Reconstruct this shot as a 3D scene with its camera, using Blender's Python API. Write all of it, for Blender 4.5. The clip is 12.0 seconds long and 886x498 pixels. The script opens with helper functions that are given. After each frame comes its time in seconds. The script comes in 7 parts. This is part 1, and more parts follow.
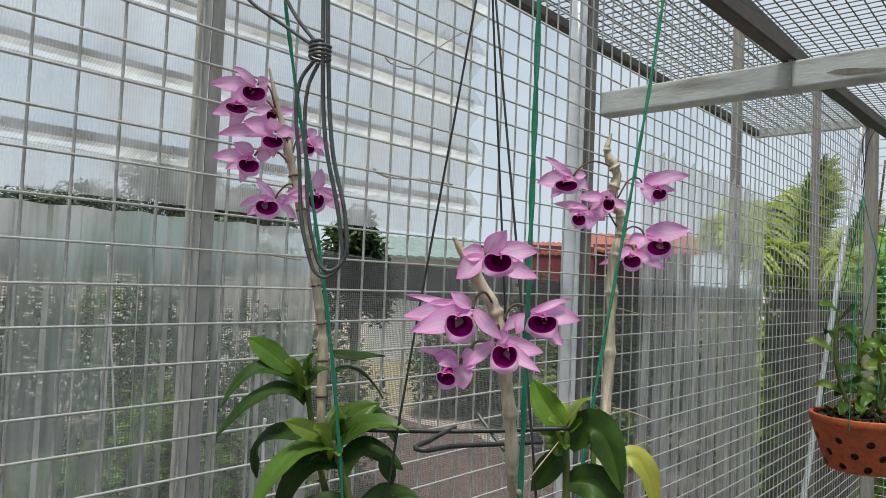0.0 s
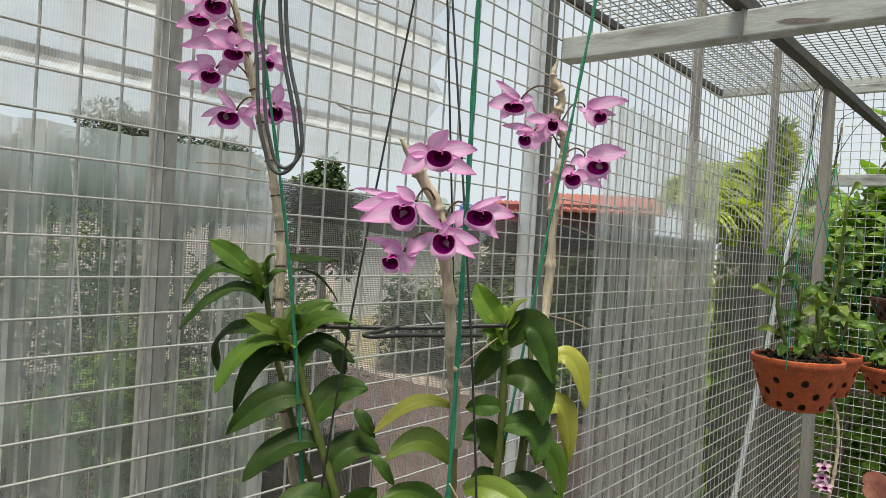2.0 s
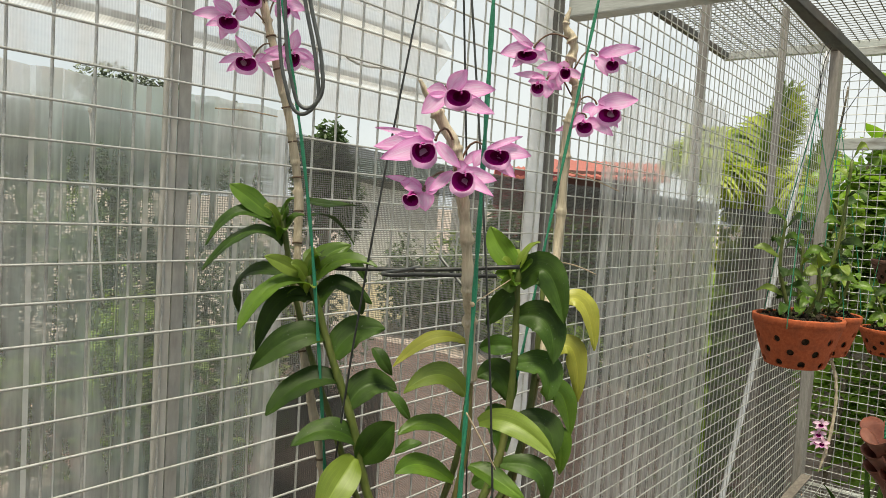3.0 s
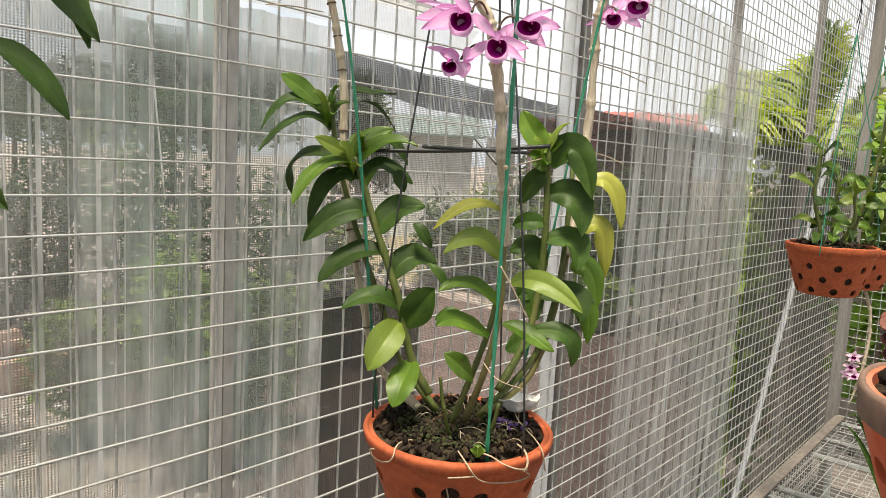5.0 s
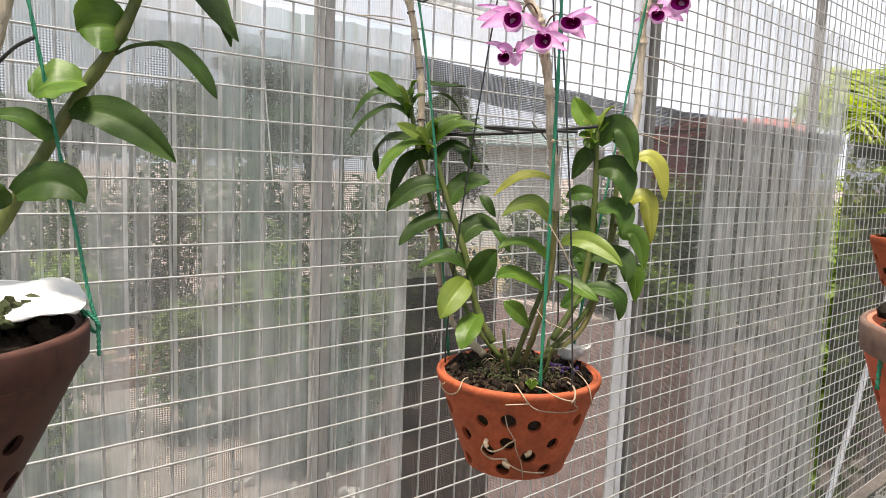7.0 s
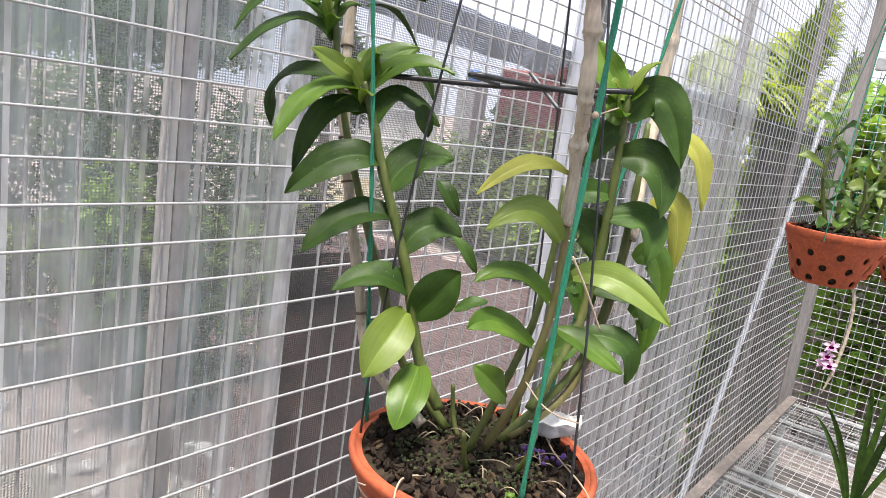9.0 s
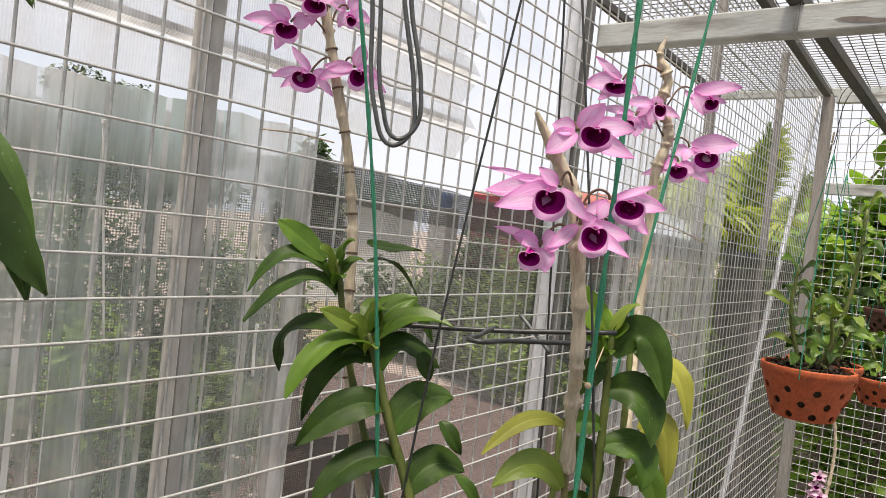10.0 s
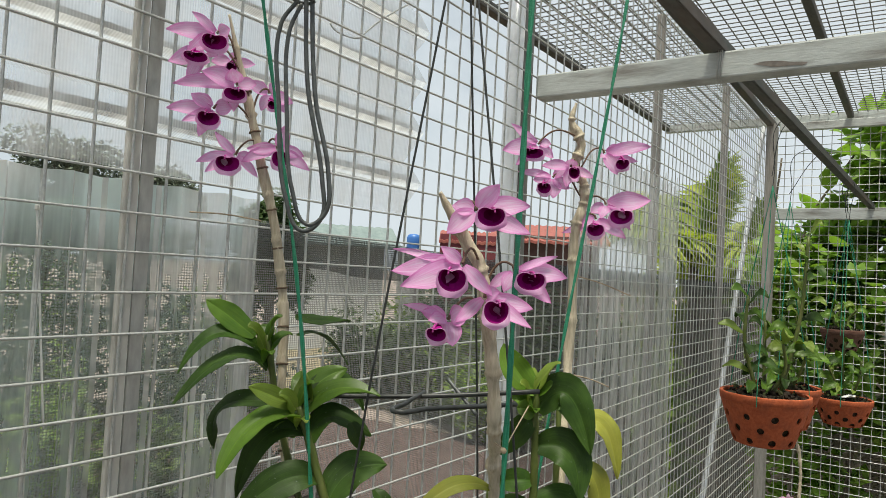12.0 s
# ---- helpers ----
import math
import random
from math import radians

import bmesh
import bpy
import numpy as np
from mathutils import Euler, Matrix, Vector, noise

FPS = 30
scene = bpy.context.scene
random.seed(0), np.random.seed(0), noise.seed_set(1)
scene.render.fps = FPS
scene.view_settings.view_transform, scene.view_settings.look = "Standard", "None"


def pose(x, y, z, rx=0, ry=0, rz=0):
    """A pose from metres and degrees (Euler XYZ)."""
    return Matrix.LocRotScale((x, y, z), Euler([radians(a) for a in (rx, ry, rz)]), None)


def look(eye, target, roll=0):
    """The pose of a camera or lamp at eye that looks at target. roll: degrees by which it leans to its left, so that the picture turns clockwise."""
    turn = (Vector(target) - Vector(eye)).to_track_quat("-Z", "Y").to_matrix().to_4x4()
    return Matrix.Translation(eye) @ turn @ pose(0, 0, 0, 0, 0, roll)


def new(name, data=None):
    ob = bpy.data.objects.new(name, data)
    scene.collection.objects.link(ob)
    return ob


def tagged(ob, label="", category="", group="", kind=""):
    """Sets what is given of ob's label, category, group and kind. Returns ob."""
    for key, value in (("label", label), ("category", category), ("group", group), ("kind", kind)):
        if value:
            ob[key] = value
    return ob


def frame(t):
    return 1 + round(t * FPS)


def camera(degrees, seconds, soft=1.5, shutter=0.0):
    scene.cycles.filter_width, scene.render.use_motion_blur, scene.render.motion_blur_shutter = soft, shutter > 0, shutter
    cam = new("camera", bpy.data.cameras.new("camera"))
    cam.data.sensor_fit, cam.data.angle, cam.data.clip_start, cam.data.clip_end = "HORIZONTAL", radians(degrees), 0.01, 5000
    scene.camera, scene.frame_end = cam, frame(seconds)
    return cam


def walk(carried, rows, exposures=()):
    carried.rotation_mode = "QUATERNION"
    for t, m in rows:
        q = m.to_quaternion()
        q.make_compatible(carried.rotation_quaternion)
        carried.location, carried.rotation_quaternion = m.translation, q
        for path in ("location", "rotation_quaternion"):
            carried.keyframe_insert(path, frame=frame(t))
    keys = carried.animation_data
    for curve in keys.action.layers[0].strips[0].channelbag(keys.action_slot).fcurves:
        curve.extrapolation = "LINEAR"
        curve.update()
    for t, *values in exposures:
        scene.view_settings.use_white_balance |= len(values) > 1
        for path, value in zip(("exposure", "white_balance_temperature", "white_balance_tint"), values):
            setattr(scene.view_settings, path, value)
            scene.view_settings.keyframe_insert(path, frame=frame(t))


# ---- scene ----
cam = camera(65.0, 12.0, 0.86)
PATH = [
    (0, (-0.02, 0.005, 1.624), (-1.351, 1.496, 1.712), 2.4),
    (0.5, (0.004, -0.014, 1.61), (-1.306, 1.495, 1.69), 3.2),
    (1, (0.008, -0.034, 1.603), (-1.332, 1.449, 1.667), 3.1),
    (1.5, (0.012, -0.026, 1.589), (-1.314, 1.47, 1.617), 2.9),
    (2, (0.028, -0.017, 1.573), (-1.232, 1.536, 1.55), 3.4),
    (2.5, (0.028, -0.031, 1.563), (-1.216, 1.534, 1.489), 3.7),
    (3, (0.03, -0.04, 1.548), (-1.226, 1.512, 1.431), 3.5),
    (3.2, (0.032, -0.038, 1.544), (-1.22, 1.516, 1.412), 3.1),
    (4.8, (0.065, -0.077, 1.458), (-1.211, 1.45, 1.264), 3.3),
    (5, (0.074, -0.09, 1.466), (-1.244, 1.396, 1.224), 3.0),
    (5.5, (0.136, -0.118, 1.455), (-1.256, 1.296, 1.206), 2.8),
    (6, (0.215, -0.158, 1.438), (-1.208, 1.228, 1.202), 2.2),
    (6.5, (0.253, -0.181, 1.444), (-1.243, 1.126, 1.212), 1.5),
    (7, (0.195, -0.167, 1.425), (-1.306, 1.138, 1.209), 2.1),
    (7.2, (0.156, -0.139, 1.423), (-1.316, 1.19, 1.159), 2.9),
    (8.8, (-0.098, 0.034, 1.423), (-1.29, 1.585, 1.009), 6.7),
    (9, (-0.111, 0.023, 1.453), (-1.306, 1.581, 1.074), 8.3),
    (9.3, (-0.142, 0.007, 1.492), (-1.342, 1.59, 1.258), 7.6),
    (9.5, (-0.134, -0.011, 1.515), (-1.357, 1.564, 1.364), 7.0),
    (10, (-0.122, -0.021, 1.564), (-1.314, 1.584, 1.517), 6.2),
    (10.5, (-0.103, -0.038, 1.584), (-1.297, 1.567, 1.623), 6.3),
    (11, (-0.086, -0.056, 1.596), (-1.312, 1.522, 1.681), 5.0),
    (11.5, (-0.077, -0.05, 1.6), (-1.277, 1.546, 1.717), 4.4),
    (12, (-0.073, -0.017, 1.596), (-1.206, 1.63, 1.666), 3.1),
]
walk(cam, [(t, look(eye, target, roll)) for t, eye, target, roll in PATH],
     [(0.0, 0.18, 6650, 2), (1.5, 0.3, 6750, -1), (2.0, 0.36, 7200, 2), (2.5, 0.45, 7300, 1), (3.0, 0.56, 7800, 2), (5.0, 0.86, 7700, 8), (7.2, 0.95, 7150, 13), (9.0, 1.2, 6600, 16), (9.6, 0.95, 7000, 15), (10.2, 0.58, 7500, 11), (11.0, 0.38, 7250, 5), (12.0, 0.32, 7150, 2)])

# ---- world and sun ----
world = bpy.data.worlds.new("sky")
scene.world = world
world.use_nodes = True
wn, wl = world.node_tree.nodes, world.node_tree.links
wn.clear()
w_out = wn.new("ShaderNodeOutputWorld")
w_bg = wn.new("ShaderNodeBackground")
w_bg.inputs["Strength"].default_value = 0.079
w_sky = wn.new("ShaderNodeTexSky")
w_sky.sky_type = "NISHITA"
w_sky.sun_disc = False
w_sky.sun_elevation = radians(74)
w_sky.sun_rotation = radians(150)
w_co = wn.new("ShaderNodeTexCoord")
w_no = wn.new("ShaderNodeTexNoise")
w_no.inputs["Scale"].default_value = 2.6
w_no.inputs["Detail"].default_value = 7.0
w_no.inputs["Roughness"].default_value = 0.6
w_ra = wn.new("ShaderNodeValToRGB")
w_ra.color_ramp.elements[0].position, w_ra.color_ramp.elements[1].position = 0.36, 0.58
w_ra.color_ramp.elements[0].color = (0.5, 0.5, 0.5, 1)
w_mx = wn.new("ShaderNodeMix")
w_mx.data_type = "RGBA"
w_mx.inputs["B"].default_value = (7.0, 7.75, 9.2, 1)
w_mp = wn.new("ShaderNodeMapping")
w_mp.inputs["Location"].default_value = (3.1, 1.7, 0.4)
wl.new(w_co.outputs["Generated"], w_mp.inputs["Vector"])
wl.new(w_mp.outputs["Vector"], w_no.inputs["Vector"])
w_sx = wn.new("ShaderNodeSeparateXYZ")
w_gr = wn.new("ShaderNodeMapRange")
w_gr.inputs["From Min"].default_value, w_gr.inputs["From Max"].default_value = -1.0, 0.1
w_gr.inputs["To Min"].default_value, w_gr.inputs["To Max"].default_value = 0.14, -0.1
w_ad = wn.new("ShaderNodeMath")
wl.new(w_co.outputs["Generated"], w_sx.inputs["Vector"])
wl.new(w_sx.outputs["X"], w_gr.inputs["Value"])
w_gy = wn.new("ShaderNodeMapRange")
w_gy.inputs["From Min"].default_value, w_gy.inputs["From Max"].default_value = 0.74, 0.98
w_gy.inputs["To Max"].default_value = 0.22
w_a2 = wn.new("ShaderNodeMath")
wl.new(w_sx.outputs["Y"], w_gy.inputs["Value"])
wl.new(w_no.outputs["Fac"], w_a2.inputs[0])
wl.new(w_gy.outputs["Result"], w_a2.inputs[1])
wl.new(w_a2.outputs["Value"], w_ad.inputs[0])
wl.new(w_gr.outputs["Result"], w_ad.inputs[1])
wl.new(w_ad.outputs["Value"], w_ra.inputs["Fac"])
wl.new(w_ra.outputs["Color"], w_mx.inputs["Factor"])
wl.new(w_sky.outputs["Color"], w_mx.inputs["A"])
wl.new(w_mx.outputs["Result"], w_bg.inputs["Color"])
wl.new(w_bg.outputs["Background"], w_out.inputs["Surface"])

sun = new("sun", bpy.data.lights.new("sun", "SUN"))
sun.data.energy = 4.2
sun.data.angle = radians(14)
sun.data.color = (1.0, 0.96, 0.9)
sun.matrix_world = pose(0, 0, 6, 16, 0, 30)


# ---- materials ----
def nodes_of(name):
    m = bpy.data.materials.new(name)
    m.use_nodes = True
    m.node_tree.nodes.clear()
    out = m.node_tree.nodes.new("ShaderNodeOutputMaterial")
    return m, m.node_tree.nodes, m.node_tree.links, out


def put(nodes, kind, **values):
    n = nodes.new(kind)
    for key, value in values.items():
        n.inputs[key.replace("_", " ")].default_value = value
    return n


def noise_at(nodes, links, scale, detail=4.0, stretch=(1, 1, 1)):
    co = nodes.new("ShaderNodeTexCoord")
    mp = nodes.new("ShaderNodeMapping")
    mp.inputs["Scale"].default_value = stretch
    no = put(nodes, "ShaderNodeTexNoise", Scale=scale, Detail=detail, Roughness=0.6)
    links.new(co.outputs["Object"], mp.inputs["Vector"])
    links.new(mp.outputs["Vector"], no.inputs["Vector"])
    return no.outputs["Fac"]


def ramp(nodes, links, fac, stops):
    r = nodes.new("ShaderNodeValToRGB")
    while len(r.color_ramp.elements) < len(stops):
        r.color_ramp.elements.new(0.5)
    for e, (p, c) in zip(r.color_ramp.elements, stops):
        e.position, e.color = p, (*c, 1)
    links.new(fac, r.inputs["Fac"])
    return r.outputs["Color"]


def surface(name, low, high, fine=60.0, coarse=6.0, rough=0.6, metal=0.0, bump=0.15, stretch=(1, 1, 1),
            stain=None, stain_amount=0.5, random_tint=0.0, translucent=None, spec=0.5, depth=0.002, specks=0.0, veins=0.0):
    """A surface whose colour runs between two tones in fine grain, with coarse stains over it."""
    m, nodes, links, out = nodes_of(name)
    grain = noise_at(nodes, links, fine, 5.0, stretch)
    patch = noise_at(nodes, links, coarse, 4.0, stretch)
    col = ramp(nodes, links, grain, [(0.3, low), (0.7, high)])
    if stain is None:
        stain = tuple(c * 0.7 for c in low)
    mask = ramp(nodes, links, patch, [(0.48, (0, 0, 0)), (0.72, (stain_amount,) * 3)])
    mix = nodes.new("ShaderNodeMix")
    mix.data_type = "RGBA"
    links.new(mask, mix.inputs["Factor"])
    links.new(col, mix.inputs["A"])
    mix.inputs["B"].default_value = (*stain, 1)
    colour = mix.outputs["Result"]
    if specks:
        dots = ramp(nodes, links, noise_at(nodes, links, 420.0, 2.0), [(0.7, (0, 0, 0)), (0.76, (specks,) * 3)])
        fleck = nodes.new("ShaderNodeMix")
        fleck.data_type = "RGBA"
        links.new(dots, fleck.inputs["Factor"])
        links.new(colour, fleck.inputs["A"])
        fleck.inputs["B"].default_value = (0.42, 0.46, 0.4, 1)
        colour = fleck.outputs["Result"]
    if veins:
        uv = nodes.new("ShaderNodeUVMap")
        stretch_uv = nodes.new("ShaderNodeMapping")
        stretch_uv.inputs["Scale"].default_value = (24, 0.8, 1)
        links.new(uv.outputs["UV"], stretch_uv.inputs["Vector"])
        lines = put(nodes, "ShaderNodeTexNoise", Scale=1.7, Detail=3.0)
        links.new(stretch_uv.outputs["Vector"], lines.inputs["Vector"])
        streak = nodes.new("ShaderNodeMix")
        streak.data_type = "RGBA"
        streak.blend_type = "MULTIPLY"
        streak.inputs["Factor"].default_value = 1.0
        links.new(colour, streak.inputs["A"])
        links.new(ramp(nodes, links, lines.outputs["Fac"], [(0.35, (1 - veins,) * 3), (0.65, (1 + 0.6 * veins,) * 3)]), streak.inputs["B"])
        across = nodes.new("ShaderNodeSeparateXYZ")
        links.new(uv.outputs["UV"], across.inputs["Vector"])
        rib = nodes.new("ShaderNodeMix")
        rib.data_type = "RGBA"
        links.new(ramp(nodes, links, across.outputs["X"], [(0.47, (0, 0, 0)), (0.5, (0.3,) * 3), (0.53, (0, 0, 0))]), rib.inputs["Factor"])
        links.new(streak.outputs["Result"], rib.inputs["A"])
        rib.inputs["B"].default_value = (*(min(1.0, c * 1.8) for c in high), 1)
        colour = rib.outputs["Result"]
    if random_tint:
        info = nodes.new("ShaderNodeObjectInfo")
        hsv = nodes.new("ShaderNodeHueSaturation")
        mr = nodes.new("ShaderNodeMapRange")
        mr.inputs["To Min"].default_value, mr.inputs["To Max"].default_value = 1 - random_tint, 1 + random_tint
        links.new(info.outputs["Random"], mr.inputs["Value"])
        links.new(mr.outputs["Result"], hsv.inputs["Value"])
        links.new(colour, hsv.inputs["Color"])
        colour = hsv.outputs["Color"]
    b = put(nodes, "ShaderNodeBsdfPrincipled", Roughness=rough, Metallic=metal)
    b.inputs["Specular IOR Level"].default_value = spec
    links.new(colour, b.inputs["Base Color"])
    bp = put(nodes, "ShaderNodeBump", Strength=bump, Distance=depth)
    links.new(grain, bp.inputs["Height"])
    links.new(bp.outputs["Normal"], b.inputs["Normal"])
    last = b.outputs["BSDF"]
    if translucent:
        tr = nodes.new("ShaderNodeBsdfTranslucent")
        hs = put(nodes, "ShaderNodeHueSaturation", Saturation=1.15, Value=translucent[1])
        links.new(colour, hs.inputs["Color"])
        links.new(hs.outputs["Color"], tr.inputs["Color"])
        mx = put(nodes, "ShaderNodeMixShader", Fac=translucent[0])
        links.new(last, mx.inputs[1])
        links.new(tr.outputs["BSDF"], mx.inputs[2])
        last = mx.outputs["Shader"]
    links.new(last, out.inputs["Surface"])
    return m


def sheet_plastic(name, stretch, haze, reed, streaks=0.0, passing=0.75, tone=0.8, tints=None, top_sky_haze=None, low_sun_haze=None):
    """Thin weathered clear sheet: mostly see-through, with dusty streaks along its ribs."""
    m, nodes, links, out = nodes_of(name)
    streak = noise_at(nodes, links, 9.0, 4.0, stretch)
    patch = noise_at(nodes, links, 7.0, 6.0, (1, 1.5, 0.4))
    dust = ramp(nodes, links, streak, [(0.38, (haze[0],) * 3), (0.68, (haze[1],) * 3)])
    spots = ramp(nodes, links, patch, [(0.44, (0.0, 0.0, 0.0)), (0.64, (0.34,) * 3)])
    add = nodes.new("ShaderNodeMath")
    add.use_clamp = True
    links.new(dust, add.inputs[0])
    links.new(spots, add.inputs[1])
    if streaks:
        fine = noise_at(nodes, links, 22.0, 3.0, (1, 2.2, 0.05))
        lines = ramp(nodes, links, fine, [(0.55, (0, 0, 0)), (0.61, (streaks,) * 3)])
        ms = nodes.new("ShaderNodeMath")
        ms.use_clamp = True
        links.new(add.outputs["Value"], ms.inputs[0])
        links.new(lines, ms.inputs[1])
        add = ms
    # Paler top strip: the bright sky behind it is put into the haze
    if top_sky_haze:
        co = nodes.new("ShaderNodeTexCoord")
        sep = nodes.new("ShaderNodeSeparateXYZ")
        links.new(co.outputs["Object"], sep.inputs["Vector"])
        film = nodes.new("ShaderNodeMapRange")
        film.inputs["From Min"].default_value, film.inputs["From Max"].default_value = top_sky_haze[0], top_sky_haze[1]
        film.inputs["To Max"].default_value = top_sky_haze[2]
        links.new(sep.outputs["Z"], film.inputs["Value"])
        # haze share with that sky brightness added
        dusty = nodes.new("ShaderNodeMath")
        dusty.use_clamp = True
        links.new(add.outputs["Value"], dusty.inputs[0])
        links.new(film.outputs["Result"], dusty.inputs[1])
        add = dusty
    # Haze added downwards, painting in the brightness of sunlit ground behind
    if low_sun_haze:
        co = nodes.new("ShaderNodeTexCoord")
        sep = nodes.new("ShaderNodeSeparateXYZ")
        links.new(co.outputs["Object"], sep.inputs["Vector"])
        film = nodes.new("ShaderNodeMapRange")
        film.inputs["From Min"].default_value, film.inputs["From Max"].default_value = low_sun_haze[0], low_sun_haze[1]
        film.inputs["To Max"].default_value = low_sun_haze[2]
        links.new(sep.outputs["Z"], film.inputs["Value"])
        low_haze = nodes.new("ShaderNodeMath")
        low_haze.use_clamp = True
        links.new(add.outputs["Value"], low_haze.inputs[0])
        links.new(film.outputs["Result"], low_haze.inputs[1])
        add = low_haze
    if reed[1]:
        co = nodes.new("ShaderNodeTexCoord")
        sep = nodes.new("ShaderNodeSeparateXYZ")
        links.new(co.outputs["Object"], sep.inputs["Vector"])
        a = nodes.new("ShaderNodeMath")
        a.operation = "MULTIPLY"
        a.inputs[1].default_value = 2 * math.pi / reed[0]
        sn = nodes.new("ShaderNodeMath")
        sn.operation = "SINE"
        links.new(sep.outputs["Y"], a.inputs[0])
        links.new(a.outputs["Value"], sn.inputs[0])
        more = nodes.new("ShaderNodeMath")
        more.operation = "MULTIPLY_ADD"
        more.use_clamp = True
        more.inputs[1].default_value = reed[1]
        links.new(sn.outputs["Value"], more.inputs[0])
        links.new(add.outputs["Value"], more.inputs[2])
        add = more
    tp = put(nodes, "ShaderNodeBsdfTransparent", Color=(0.97, 0.98, 0.98, 1))
    df = put(nodes, "ShaderNodeBsdfDiffuse", Color=(tone, tone * 1.01, tone, 1))
    tl = put(nodes, "ShaderNodeBsdfTranslucent", Color=(0.95, 0.96, 0.96, 1))
    if tints:
        film = noise_at(nodes, links, 3.2, 5.0, (1, 1, 0.8))
        grime = ramp(nodes, links, film, [(0.4, tints[0]), (0.6, tints[1])])
        links.new(grime, df.inputs["Color"])
        links.new(grime, tl.inputs["Color"])
    mx2 = put(nodes, "ShaderNodeMixShader", Fac=passing)
    links.new(df.outputs["BSDF"], mx2.inputs[1])
    links.new(tl.outputs["BSDF"], mx2.inputs[2])
    mx3 = nodes.new("ShaderNodeMixShader")
    links.new(add.outputs["Value"], mx3.inputs["Fac"])
    links.new(tp.outputs["BSDF"], mx3.inputs[1])
    links.new(mx2.outputs["Shader"], mx3.inputs[2])
    gl = put(nodes, "ShaderNodeBsdfGlossy", Roughness=0.12)
    mx4 = put(nodes, "ShaderNodeMixShader", Fac=0.03)
    links.new(mx3.outputs["Shader"], mx4.inputs[1])
    links.new(gl.outputs["BSDF"], mx4.inputs[2])
    links.new(mx4.outputs["Shader"], out.inputs["Surface"])
    return m


def net_cloth(name, colour, openness):
    """Knitted shade cloth: dark threads with rows of small open stitches."""
    m, nodes, links, out = nodes_of(name)
    co = nodes.new("ShaderNodeTexCoord")
    sep = nodes.new("ShaderNodeSeparateXYZ")
    links.new(co.outputs["Object"], sep.inputs["Vector"])
    waves = []
    for axis, step in (("Z", 0.0039), ("Y", 0.0042)):
        a = nodes.new("ShaderNodeMath")
        a.operation = "MULTIPLY"
        a.inputs[1].default_value = 2 * math.pi / step
        w = nodes.new("ShaderNodeMath")
        w.operation = "SINE"
        links.new(sep.outputs[axis], a.inputs[0])
        links.new(a.outputs["Value"], w.inputs[0])
        waves.append(w.outputs["Value"])
    sm = nodes.new("ShaderNodeMath")
    sm.operation = "ADD"
    links.new(waves[0], sm.inputs[0])
    links.new(waves[1], sm.inputs[1])
    worn = noise_at(nodes, links, 9.0, 5.0, (1, 1, 0.4))
    w2 = nodes.new("ShaderNodeMath")
    w2.operation = "MULTIPLY_ADD"
    w2.inputs[1].default_value = 1.2
    links.new(worn, w2.inputs[0])
    links.new(sm.outputs["Value"], w2.inputs[2])
    hole = nodes.new("ShaderNodeMapRange")
    hole.inputs["From Min"].default_value, hole.inputs["From Max"].default_value = -0.1, 1.5
    hole.inputs["To Min"].default_value, hole.inputs["To Max"].default_value = openness[0], openness[1]
    links.new(w2.outputs["Value"], hole.inputs["Value"])
    tp = nodes.new("ShaderNodeBsdfTransparent")
    df = put(nodes, "ShaderNodeBsdfPrincipled", Roughness=0.55)
    links.new(ramp(nodes, links, worn, [(0.3, colour), (0.75, tuple(c * 1.7 for c in colour))]), df.inputs["Base Color"])
    tl = put(nodes, "ShaderNodeBsdfTranslucent", Color=(*(c * 1.6 for c in colour), 1))
    ml = put(nodes, "ShaderNodeMixShader", Fac=0.4)
    links.new(df.outputs["BSDF"], ml.inputs[1])
    links.new(tl.outputs["BSDF"], ml.inputs[2])
    mx = nodes.new("ShaderNodeMixShader")
    links.new(hole.outputs["Result"], mx.inputs["Fac"])
    links.new(ml.outputs["Shader"], mx.inputs[1])
    links.new(tp.outputs["BSDF"], mx.inputs[2])
    links.new(mx.outputs["Shader"], out.inputs["Surface"])
    return m


# Roof wire: galvanised wire darkened in colour, as if seen against the sky
DARKWIRE = surface("backlit_dark_wire", (0.13, 0.13, 0.125), (0.24, 0.24, 0.23), 220, 14, 0.6, 0.3, 0.1)
GALV = surface("galvanised_wire", (0.46, 0.47, 0.46), (0.63, 0.64, 0.63), 220, 14, 0.42, 0.35, 0.1)
PAINT = surface("weathered_white_paint", (0.42, 0.45, 0.445), (0.55, 0.585, 0.575), 70, 11, 0.55, 0.0, 0.25, (0.5, 0.5, 3.5), (0.2, 0.19, 0.175), 0.9)
BATTEN = surface("beige_weathered_batten", (0.46, 0.45, 0.42), (0.64, 0.625, 0.59), 60, 9, 0.7, 0.0, 0.2, (1, 1, 0.3))
PIPE = surface("white_pipe", (0.72, 0.75, 0.79), (0.82, 0.85, 0.89), 50, 6, 0.25, 0.15, 0.05)
STEEL = surface("dark_weathered_steel", (0.045, 0.048, 0.047), (0.09, 0.094, 0.09), 80, 7, 0.65, 0.0, 0.15, (1, 0.3, 1), (0.2, 0.11, 0.07), 0.35)
POSTSTEEL = surface("pale_grey_angle_steel", (0.3, 0.3, 0.29), (0.44, 0.44, 0.425), 90, 8, 0.55, 0.1, 0.15, (1, 1, 0.3), (0.24, 0.2, 0.17), 0.5)
GREYSTEEL = surface("grey_angle_steel", (0.17, 0.17, 0.165), (0.28, 0.28, 0.27), 90, 8, 0.55, 0.3, 0.15, (1, 1, 0.3), (0.26, 0.17, 0.12), 0.5)
